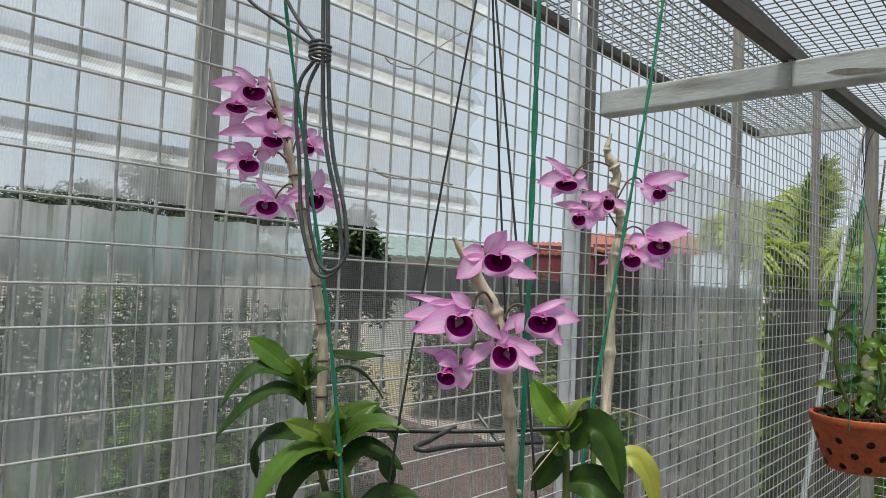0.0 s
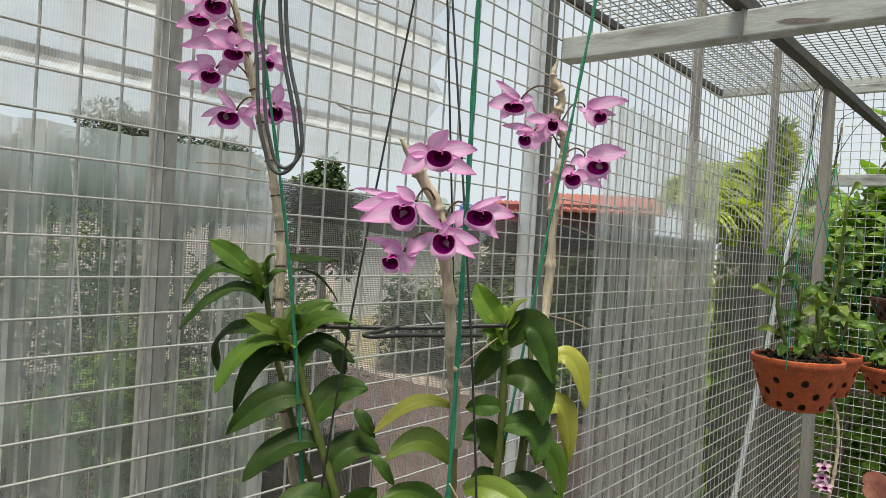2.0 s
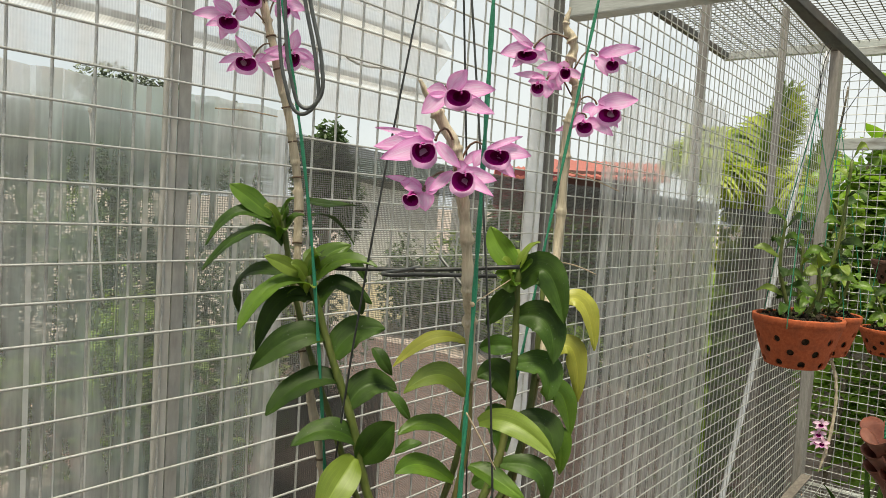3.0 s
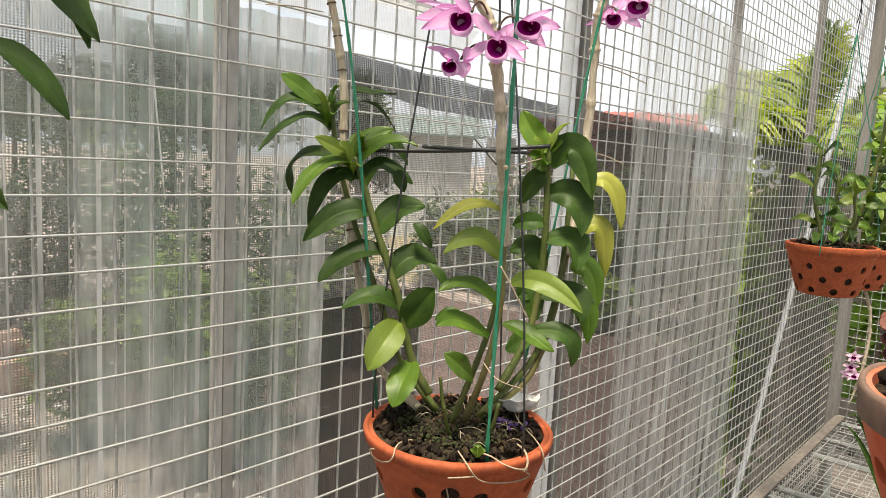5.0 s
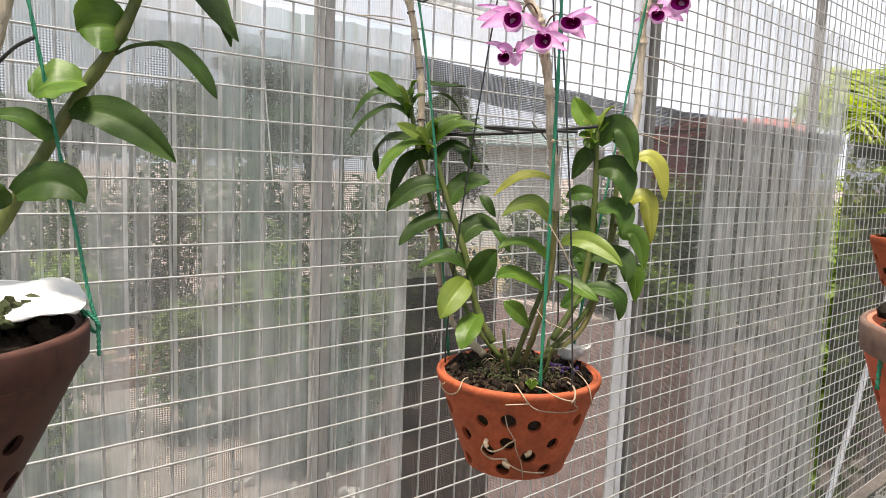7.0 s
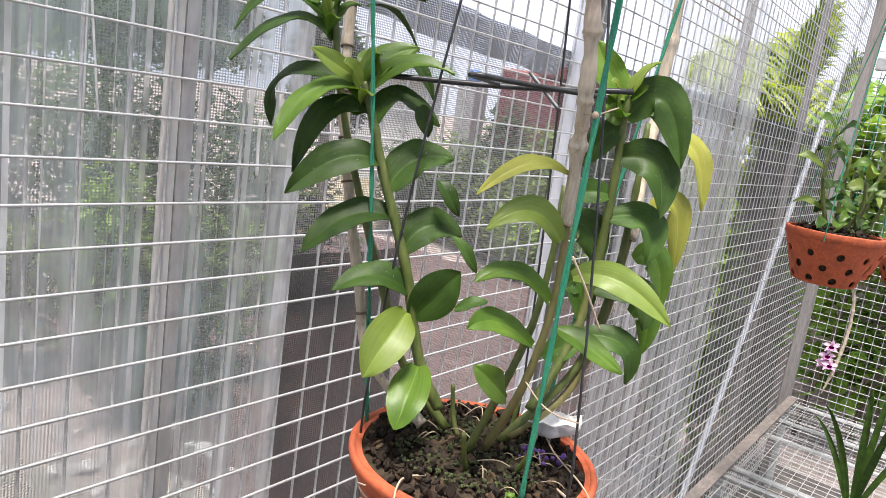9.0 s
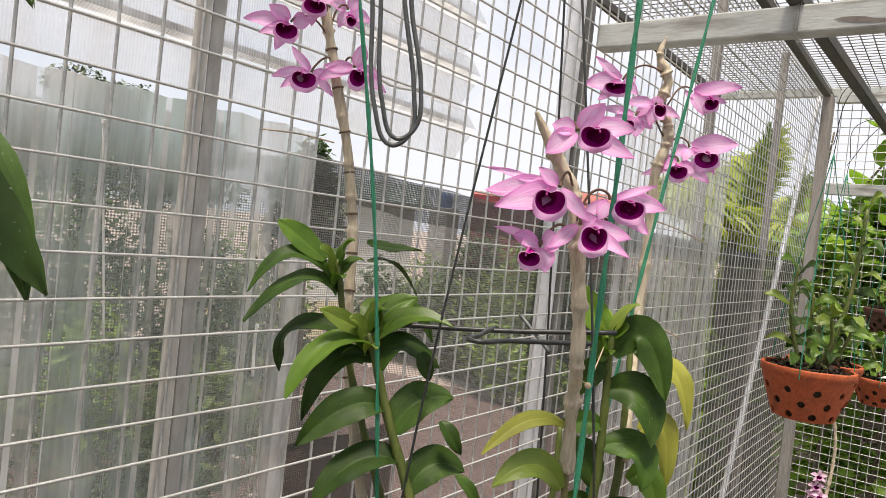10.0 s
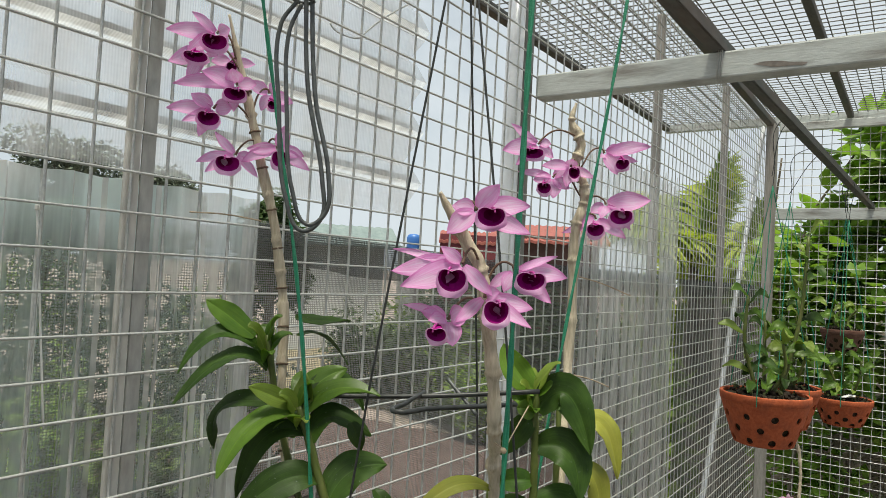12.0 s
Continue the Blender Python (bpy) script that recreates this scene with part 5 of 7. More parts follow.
TALL_SHOOT_MIDDLE = [
    ((-0.525, 0.438, 1.446), (-0.552, 0.414, 1.441), (-0.565, 0.397, 1.388), 0.022, 0.55, 'dark'),
    ((-0.521, 0.440, 1.438), (-0.513, 0.458, 1.461), (-0.488, 0.486, 1.442), 0.027, 0.55, 'dark'),
    ((-0.496, 0.466, 1.456), (-0.489, 0.466, 1.446), (-0.487, 0.471, 1.432), 0.015, 0.60, 'dark'),
    ((-0.512, 0.445, 1.406), (-0.531, 0.416, 1.406), (-0.551, 0.380, 1.373), 0.032, 0.85, 'dark'),
    ((-0.504, 0.449, 1.385), (-0.496, 0.468, 1.411), (-0.475, 0.495, 1.417), 0.037, 0.90, 'dark'),
    ((-0.475, 0.479, 1.398), (-0.464, 0.481, 1.387), (-0.458, 0.491, 1.370), 0.015, 0.60, 'dark'),
    ((-0.498, 0.452, 1.363), (-0.520, 0.422, 1.360), (-0.535, 0.391, 1.328), 0.032, 0.75, 'dark'),
]
TALL_SHOOT_LOW = [
    ((-0.487, 0.457, 1.335), (-0.479, 0.478, 1.358), (-0.460, 0.503, 1.352), 0.034, 0.90, 'dark'),
    ((-0.459, 0.489, 1.353), (-0.446, 0.493, 1.341), (-0.440, 0.504, 1.324), 0.013, 0.60, 'dark'),
    ((-0.476, 0.461, 1.302), (-0.492, 0.432, 1.316), (-0.508, 0.403, 1.301), 0.029, 0.70, 'dark'),
    ((-0.470, 0.464, 1.283), (-0.451, 0.468, 1.307), (-0.435, 0.474, 1.329), 0.037, 1.00, 'dark'),
    ((-0.451, 0.495, 1.290), (-0.438, 0.501, 1.298), (-0.430, 0.513, 1.301), 0.015, 0.60, 'dark'),
    ((-0.473, 0.458, 1.286), (-0.465, 0.427, 1.267), (-0.469, 0.409, 1.239), 0.037, 1.00, 'lime'),
    ((-0.458, 0.465, 1.241), (-0.441, 0.435, 1.228), (-0.436, 0.418, 1.205), 0.034, 1.00, 'light'),
]
PALE_LEAVES = [
    ((-0.357, 0.487, 1.421), (-0.376, 0.457, 1.427), (-0.396, 0.424, 1.401), 0.015, 0.35, 'yellow'),
    ((-0.357, 0.487, 1.372), (-0.371, 0.461, 1.393), (-0.388, 0.431, 1.377), 0.024, 0.60, 'lime'),
    ((-0.358, 0.487, 1.324), (-0.376, 0.458, 1.346), (-0.390, 0.430, 1.337), 0.024, 0.60, 'light'),
    ((-0.363, 0.482, 1.287), (-0.378, 0.452, 1.307), (-0.387, 0.425, 1.303), 0.024, 0.60, 'light'),
    ((-0.373, 0.473, 1.242), (-0.373, 0.449, 1.261), (-0.383, 0.436, 1.274), 0.023, 0.60, 'light'),
]
RIGHT_SHOOT_TOP = [
    ((-0.370, 0.584, 1.488), (-0.388, 0.575, 1.508), (-0.401, 0.571, 1.532), 0.027, 0.90, 'light'),
    ((-0.370, 0.584, 1.486), (-0.364, 0.586, 1.497), (-0.361, 0.592, 1.505), 0.017, 0.60, 'light'),
    ((-0.369, 0.585, 1.470), (-0.343, 0.595, 1.489), (-0.320, 0.600, 1.436), 0.037, 0.80, 'dark'),
    ((-0.369, 0.585, 1.437), (-0.340, 0.598, 1.435), (-0.327, 0.594, 1.393), 0.037, 0.90, 'dark'),
    ((-0.368, 0.586, 1.386), (-0.338, 0.600, 1.386), (-0.329, 0.592, 1.353), 0.034, 0.90, 'dark'),
    ((-0.373, 0.583, 1.467), (-0.384, 0.575, 1.449), (-0.404, 0.578, 1.424), 0.024, 0.90, 'dark'),
]
RIGHT_SHOOT_MIDDLE = [
    ((-0.370, 0.585, 1.405), (-0.383, 0.572, 1.406), (-0.402, 0.566, 1.400), 0.022, 0.80, 'dark'),
    ((-0.371, 0.585, 1.347), (-0.385, 0.580, 1.374), (-0.403, 0.565, 1.368), 0.032, 0.90, 'dark'),
    ((-0.347, 0.496, 1.346), (-0.313, 0.507, 1.350), (-0.274, 0.518, 1.325), 0.024, 0.60, 'lime'),
    ((-0.355, 0.627, 1.348), (-0.339, 0.641, 1.349), (-0.330, 0.649, 1.304), 0.029, 0.80, 'light'),
    ((-0.370, 0.584, 1.321), (-0.335, 0.602, 1.323), (-0.322, 0.598, 1.294), 0.034, 0.90, 'dark'),
    ((-0.348, 0.627, 1.298), (-0.336, 0.637, 1.300), (-0.334, 0.639, 1.261), 0.027, 0.80, 'light'),
]
RIGHT_SHOOT_LOW = [
    ((-0.370, 0.573, 1.280), (-0.334, 0.592, 1.277), (-0.328, 0.597, 1.242), 0.027, 0.80, 'dark'),
    ((-0.352, 0.492, 1.304), (-0.329, 0.499, 1.297), (-0.299, 0.511, 1.281), 0.022, 0.60, 'light'),
    ((-0.372, 0.573, 1.272), (-0.381, 0.564, 1.265), (-0.396, 0.561, 1.253), 0.029, 0.80, 'dark'),
    ((-0.373, 0.578, 1.291), (-0.383, 0.582, 1.324), (-0.393, 0.573, 1.314), 0.032, 0.90, 'dark'),
    ((-0.370, 0.584, 1.471), (-0.375, 0.576, 1.473), (-0.384, 0.572, 1.473), 0.020, 0.80, 'light'),
]
YELLOW_LEAVES = [
    ((-0.346, 0.645, 1.454), (-0.329, 0.660, 1.449), (-0.318, 0.671, 1.399), 0.029, 0.80, 'yellow'),
    ((-0.353, 0.640, 1.394), (-0.336, 0.654, 1.398), (-0.329, 0.661, 1.340), 0.029, 0.80, 'yellow'),
]
SIDE_POT_LEAVES = [
    ((-0.425, 0.033, 1.579), (-0.401, 0.068, 1.580), (-0.380, 0.088, 1.525), 0.026, 0.50, 'dark'),
    ((-0.432, 0.009, 1.513), (-0.406, 0.048, 1.520), (-0.383, 0.077, 1.481), 0.024, 0.40, 'dark'),
    ((-0.440, -0.023, 1.461), (-0.416, 0.008, 1.460), (-0.391, 0.045, 1.426), 0.032, 0.60, 'dark'),
    ((-0.450, -0.061, 1.395), (-0.433, -0.037, 1.407), (-0.418, -0.018, 1.391), 0.036, 0.80, 'dark'),
    ((-0.429, 0.020, 1.534), (-0.430, -0.003, 1.535), (-0.438, -0.017, 1.529), 0.048, 1.00, 'light'),
    ((-0.425, 0.033, 1.582), (-0.426, 0.011, 1.577), (-0.435, -0.003, 1.566), 0.034, 1.00, 'light'),
    ((-0.437, -0.013, 1.489), (-0.438, -0.035, 1.486), (-0.446, -0.048, 1.476), 0.050, 1.00, 'light'),
    ((-0.443, -0.037, 1.440), (-0.447, -0.052, 1.455), (-0.453, -0.075, 1.457), 0.022, 0.50, 'dark'),
    ((-0.451, -0.067, 1.386), (-0.451, -0.074, 1.396), (-0.454, -0.077, 1.404), 0.022, 0.70, 'dark'),
]
filler = random.Random(21)
for k in range(4):
    a = radians(90 * k + filler.uniform(-15, 15))
    b = Vector((PX + 0.012 + 0.03 * math.cos(a), PY + 0.03 * math.sin(a), PZ - 0.004))
    shoot(orchid, [b, b + Vector((0.012 * math.cos(a), 0.012 * math.sin(a), 0.018)), b + Vector((0.02 * math.cos(a), 0.02 * math.sin(a), filler.uniform(0.03, 0.055)))], 0.0024, "stub", SHOOT, "old cut stub")
for k in range(24):
    a = filler.uniform(0, 2 * math.pi)
    d = filler.uniform(0.02, 0.085)
    b = Vector((PX + d * math.cos(a), PY + d * math.sin(a), PZ + 0.002))
    e = b + Vector((filler.uniform(-0.03, 0.03), filler.uniform(-0.03, 0.03), filler.uniform(-0.002, 0.006)))
    cord(pot, [b, b.lerp(e, 0.5) + Vector((0.004, -0.004, 0.008)), e], 0.0005, ROOT, "root", "pale surface root", False)
for rows in (UPPER_SHOOT, TALL_SHOOT_CROWN, TALL_SHOOT_MIDDLE, TALL_SHOOT_LOW, PALE_LEAVES, RIGHT_SHOOT_TOP, RIGHT_SHOOT_MIDDLE, RIGHT_SHOOT_LOW, YELLOW_LEAVES):
    arched_leaves(orchid, rows)
# small erect leaves in the heart of each leafy shoot
for heart, count in (((-0.574, 0.428, 1.524), 6), ((-0.533, 0.434, 1.47), 8), ((-0.374, 0.582, 1.485), 6)):
    for k in range(count):
        a = 2.4 * k + filler.uniform(-0.3, 0.3)
        ln = filler.uniform(0.022, 0.042)
        b = Vector(heart) - Vector((0, 0, 0.004 * k))
        tip = b + Vector((math.cos(a) * ln * 0.7, math.sin(a) * ln * 0.7, ln * (0.9 - 0.12 * k)))
        arched_leaves(orchid, [(b, b.lerp(tip, 0.5) + Vector((0, 0, 0.006)), tip, filler.uniform(0.012, 0.017), 0.5, filler.choice(("light", "light", "lime")))])

# blooms: mouth, hub, lip (width, height, turn, lift), petals (across, up, forward, width), where the stalk leaves the cane
TALL_CANE_BLOOMS = [
    ((-0.630, 0.392, 1.804), (3, 8), (22, 15, -0.2, -0.2),
     ((-22, 23, -10, 9), (-43, 2, -8, 15), (14, 15, -6, 12), (-26, -15, 0, 12), (14, 2, -12, 8)), (-0.632, 0.42, 1.795)),
    ((-0.642, 0.381, 1.788), (10, 7), (22, 11, -0.4, -0.5),
     ((-24, -8, -4, 15), (21, 4, -6, 10), (-8, -24, 2, 12), (-6, 13, -12, 11)), (-0.63, 0.424, 1.785)),
    ((-0.636, 0.418, 1.787), (1, 6), (10, 11, 0.3, -0.2),
     ((24, 7, -10, 9), (-19, 4, -8, 11), (4, 15, -8, 9), (-6, -15, -4, 9)), (-0.627, 0.43, 1.77)),
    ((-0.612, 0.405, 1.755), (2, 9), (19, 12, 0, -0.2),
     ((-30, 18, -6, 17), (-56, 4, -12, 13), (21, 12, -10, 12), (-3, 24, -4, 15), (1, -17, -8, 10)), (-0.622, 0.435, 1.745)),
]
TALL_CANE_BLOOMS += [
    ((-0.629, 0.390, 1.730), (5, 10), (19, 14, -0.15, -0.3),
     ((-37, 4, -10, 13), (-22, -7, -2, 10), (22, 13, -8, 15), (-8, -18, 0, 12), (-16, 22, -12, 13)), (-0.62, 0.436, 1.735)),
    ((-0.604, 0.445, 1.753), (-3, 11), (10, 9, 0.5, -0.3),
     ((21, 3, -10, 12), (17, -7, -6, 8), (6, 21, -8, 11), (-26, 20, -4, 12), (-11, -7, -6, 9)), (-0.622, 0.435, 1.745)),
    ((-0.616, 0.405, 1.689), (8, 9), (21, 15, -0.1, -0.2),
     ((-13, 29, -10, 8), (-28, -1, -8, 10), (-19, -11, 2, 10), (31, -10, -6, 8), (25, 7, -12, 10)), (-0.61, 0.448, 1.71)),
    ((-0.585, 0.442, 1.698), (-2, 10), (15, 16, 0.1, -0.2),
     ((5, 33, -4, 12), (29, -10, -4, 12), (24, 4, -10, 11), (-36, -6, -8, 11), (-31, 6, -12, 11)), (-0.612, 0.446, 1.705)),
]
CROOKED_CANE_BLOOMS = [
    ((-0.323, 0.404, 1.638), (-9, 4), (19, 14, 0.1, -0.15),
     ((-31, -13, -4, 14), (-27, 7, -10, 12), (5, 24, -2, 13), (30, 8, -8, 15), (30, -12, -2, 13)), (-0.366, 0.43, 1.632)),
    ((-0.342, 0.387, 1.592), (9, 12), (19, 17, -0.25, -0.25),
     ((-42, 18, -12, 6), (-43, 6, -10, 14), (-35, -8, -2, 16), (31, -11, -6, 10), (-8, 23, -6, 9)), (-0.353, 0.442, 1.604)),
    ((-0.319, 0.411, 1.571), (-7, 10), (17, 17, 0.1, -0.2),
     ((28, 2, -6, 13), (26, -11, 2, 10), (-29, -9, -6, 9), (3, 15, -4, 10), (9, 10, -8, 10)), (-0.351, 0.447, 1.578)),
]
CROOKED_CANE_BLOOMS += [
    ((-0.311, 0.446, 1.594), (-11, 7), (21, 14, 0.25, -0.2),
     ((21, 19, -6, 6), (29, 3, -8, 15), (18, -15, 0, 12), (-20, -9, -2, 10), (-31, -8, -10, 8)), (-0.351, 0.446, 1.588)),
    ((-0.352, 0.386, 1.553), (10, 11), (14, 11, -0.5, -0.6),
     ((-23, 22, -10, 6), (-10, 16, -8, 12), (24, 16, -6, 15), (12, -8, 0, 15), (-6, 10, 4, 10)), (-0.349, 0.448, 1.572)),
]
BENT_CANE_BLOOMS = [
    ((-0.424, 0.655, 1.732), (7, 10), (23, 12, -0.15, -0.3),
     ((-25, 30, -10, 9), (-32, 0, -6, 19), (-18, -13, 0, 11), (25, -4, -8, 10), (21, 12, -12, 10)), (-0.388, 0.694, 1.755)),
    ((-0.413, 0.665, 1.695), (10, 12), (14, 13, -0.2, -0.4),
     ((-29, 19, -10, 8), (-12, 9, -6, 13), (35, 31, -8, 12), (10, -11, 0, 16), (28, -1, -6, 12)), (-0.386, 0.7, 1.69)),
    ((-0.383, 0.675, 1.712), (-3, 6), (12, 13, 0.3, 0.1),
     ((-35, 8, -8, 11), (-2, 15, -6, 12), (23, -6, -10, 9), (-6, -16, -4, 11)), (-0.386, 0.699, 1.715)),
]
BENT_CANE_BLOOMS += [
    ((-0.345, 0.716, 1.726), (-19, 12), (14, 13, 0.3, -0.5),
     ((31, 19, -8, 14), (17, 2, -6, 10), (-4, -12, 2, 12), (3, 17, -10, 13), (-24, 7, -6, 10)), (-0.386, 0.7, 1.722)),
    ((-0.343, 0.714, 1.668), (-16, 13), (24, 17, 0.25, -0.3),
     ((32, 21, -8, 20), (-20, -3, 2, 11), (12, -14, 0, 10), (-32, 3, -6, 13), (8, 13, -10, 13)), (-0.386, 0.702, 1.675)),
    ((-0.364, 0.695, 1.652), (1, 12), (17, 15, -0.1, -0.5),
     ((33, -9, -4, 12), (-35, -6, -8, 9), (-20, 11, -10, 12), (14, 4, -6, 11), (-14, 2, 0, 10)), (-0.387, 0.703, 1.65)),
]
for first, rows in ((20, TALL_CANE_BLOOMS), (40, CROOKED_CANE_BLOOMS), (60, BENT_CANE_BLOOMS)):
    for i, (mouth, hub, lip, petals, stalk) in enumerate(rows):
        bloom(orchid, mouth, hub, petals, lip, stalk, first + i)

# green support cords and ties
for k, pts in enumerate(([(-0.497, 0.452, 1.178), (-0.522, 0.42, 1.55), (-0.546, 0.36, 1.9), (-0.55, 0.34, 2.08)],
                         [(-0.336, 0.456, 1.166), (-0.325, 0.446, 1.5), (-0.312, 0.428, 1.8), (-0.3, 0.41, 2.1)],
                         [(-0.402, 0.6, 1.19), (-0.375, 0.645, 1.52), (-0.333, 0.679, 1.9), (-0.32, 0.69, 2.08)])):
    c = thing("green_string", pts[0], "thin green twisted cord that ties an orchid cane up", "cord", "support cords")
    cord(c, pts, 0.0023 if k == 1 else 0.0019, CORD, "strand")
rod = thing("support_wire", (-0.45, 0.51, 1.46), "dark coated wire brace bent back behind the orchid canes", "wire")
cord(rod, [(-0.53, 0.452, 1.477), (-0.446, 0.512, 1.482), (-0.36, 0.57, 1.492)], 0.0024, BLACKWIRE, "long_rod", "", False)
cord(rod, [(-0.456, 0.522, 1.483), (-0.433, 0.461, 1.483), (-0.417, 0.430, 1.483), (-0.407, 0.461, 1.483), (-0.385, 0.503, 1.483), (-0.367, 0.538, 1.483)], 0.0022, BLACKWIRE, "bent_rod", "", False)
cord(rod, [(-0.438, 0.533, 1.497), (-0.403, 0.531, 1.469)], 0.0018, GREYWIRE, "short_rod", "", False)
tie = thing("string_tie", (-0.35, 0.49, 1.46), "pale string knotted round a cane and a green cord", "string", "string ties")
cord(tie, [(-0.352, 0.468, 1.467), (-0.328, 0.449, 1.466)], 0.0006, ROOT, "loop", "", False)
cord(tie, [(-0.328, 0.449, 1.466), (-0.37, 0.57, 1.478)], 0.0006, ROOT, "end", "", False)
bm = bmesh.new()
bmesh.ops.create_icosphere(bm, subdivisions=2, radius=0.0028, matrix=Matrix.Translation(Vector((-0.327, 0.447, 1.466))))
part("knot", bm, ROOT, tie)
tie = thing("string_tie", (-0.32, 0.44, 1.37), "pale string end hanging from a green cord", "string", "string ties")
cord(tie, [(-0.322, 0.441, 1.372), (-0.312, 0.45, 1.35), (-0.302, 0.462, 1.322)], 0.0008, ROOT, "loose_end", "", False)
tie = thing("string_tie", (-0.32, 0.44, 1.255), "pale string tied round shoot and cord", "string", "string ties")
cord(tie, [(-0.352, 0.462, 1.266), (-0.335, 0.455, 1.259), (-0.322, 0.452, 1.256), (-0.31, 0.475, 1.246)], 0.0006, ROOT, "loop", "", False)
for a, b in (((-0.61, 0.445, 1.638), (-0.655, 0.395, 1.642)), ((-0.39, 0.702, 1.602), (-0.345, 0.76, 1.582)), ((-0.391, 0.705, 1.492), (-0.36, 0.745, 1.478))):
    tie = thing("twist_tie", a, "short pale tie sticking out from a dry cane", "string", "string ties")
    cord(tie, [a, ((a[0] + b[0]) / 2, (a[1] + b[1]) / 2, (a[2] + b[2]) / 2 + 0.002), b], 0.0008, ROOT, "tie", "", False)

# the loose hook of coiled wire
hook = thing("wire_hook", (-0.45, 0.34, 1.63), "grey coated wire bent into long hanging loops", "wire")
cord(hook, [(-0.455, 0.337, 2.11), (-0.455, 0.337, 1.9), (-0.454, 0.34, 1.798), (-0.452, 0.345, 1.73), (-0.443, 0.357, 1.66), (-0.444, 0.359, 1.632), (-0.455, 0.351, 1.622), (-0.464, 0.341, 1.646), (-0.469, 0.334, 1.71), (-0.468, 0.33, 1.775), (-0.459, 0.337, 1.793)], 0.0017, GREYWIRE, "loop", "", False)
cord(hook, [(-0.452, 0.336, 2.11), (-0.451, 0.338, 1.9), (-0.450, 0.342, 1.80), (-0.447, 0.349, 1.72), (-0.439, 0.359, 1.665), (-0.441, 0.36, 1.636), (-0.452, 0.353, 1.627), (-0.46, 0.344, 1.65), (-0.464, 0.337, 1.71), (-0.463, 0.334, 1.77), (-0.456, 0.338, 1.79)], 0.0017, GREYWIRE, "loop", "", False)
bind = []
for i in range(34):
    a = i * 0.75
    bind.append((-0.455 + 0.008 * math.cos(a), 0.338 + 0.008 * math.sin(a), 1.792 + 0.0004 * i))
cord(hook, bind, 0.0013, GREYWIRE, "binding", "", False)
cord(hook, [(-0.455, 0.336, 1.8), (-0.473, 0.321, 1.815), (-0.50, 0.297, 1.84), (-0.53, 0.27, 1.9), (-0.55, 0.26, 2.1)], 0.0015, GREYWIRE, "stay", "", False)
cord(hook, [(-0.455, 0.336, 1.803), (-0.47, 0.325, 1.825), (-0.485, 0.315, 1.86), (-0.5, 0.3, 2.1)], 0.0015, GREYWIRE, "stay", "", False)

# white foam and purple crumbs on the pots
def foam(at, sx, sy, seed, label, crease=1.0, torn=1.0, cup=0.0):
    bm = bmesh.new()
    bmesh.ops.create_icosphere(bm, subdivisions=4, radius=1.0)
    for v in bm.verts:
        p = v.co.copy()
        s = 1 + torn * (0.45 * noise.noise(Vector((p.x, p.y, 0)) * 1.7 + Vector((seed, 0, 0))) + 0.3 * noise.noise(Vector((p.x, p.y, 0)) * 4.5 + Vector((seed, 2, 0))))
        fold = 0.3 * noise.noise(Vector((p.x, p.y, 0)) * 1.6 + Vector((0, seed, 3))) + 0.12 * noise.noise(p * 4)
        v.co = Vector((at[0] + p.x * sx * s, at[1] + p.y * sy * s, at[2] + p.z * 0.0035 + sx * fold * crease + 0.2 * sx * p.x * crease + cup * sx * (p.x * p.x + 0.8 * p.y * p.y)))
    return single("foam_piece", bm, FOAM, label, "foam piece", "foam pieces")


foam((-0.374, 0.562, 1.186), 0.026, 0.024, 2, "torn cupped piece of white foam lying on the potting mix", 0.5, 0.7, 0.75)
bm = bmesh.new()
r = random.Random(11)
for _ in range(26):
    c = Vector((-0.362 + r.uniform(-0.016, 0.016), 0.525 + r.uniform(-0.014, 0.014), PZ + 0.004 + r.uniform(0, 0.009)))
    bmesh.ops.create_icosphere(bm, subdivisions=1, radius=r.uniform(0.0014, 0.003), matrix=Matrix.Translation(c))
single("purple_crumbs_heap", bm, PURPLE, "small heap of purple crumbs on the potting mix", "crumbs", kind="stuff")
weed = thing("seedling", (-0.345, 0.455, PZ), "tiny bright green seedling by the pot rim", "plant")
for a in (20, 130, 250):
    e = Vector((-0.337 + 0.008 * math.cos(radians(a)), 0.442 + 0.008 * math.sin(radians(a)), PZ + 0.012))
    part("leaf", blade(bmesh.new(), (-0.337, 0.442, PZ + 0.002), e, 0.004, 0.009), LEAF["light"], weed)

# ---- the pot with the leaning leafy shoot ----
QX, QY, QZ = -0.457, -0.134, 1.293
side_pot = hanging_pot((QX, QY, QZ), 0.124, 0.056, 0.162, 0.03, CLAY_SHADE, CLAY_SHADE, "brown clay pot darkened as in shade, with holes, hung on green cord", ((0.72, 12, 0.0), (0.4, 12, 0.5), (0.14, 10, 0.0)), 0.0085, 0.1)
lumps(side_pot, (QX, QY, QZ - 0.004), 0.1, 90, 0.018, CHAR, "broken charcoal", seed=8)
lumps(side_pot, (QX, QY, QZ + 0.012), 0.092, 320, 0.013, MOSS, "mossy crust", "moss", 9, 0.8)
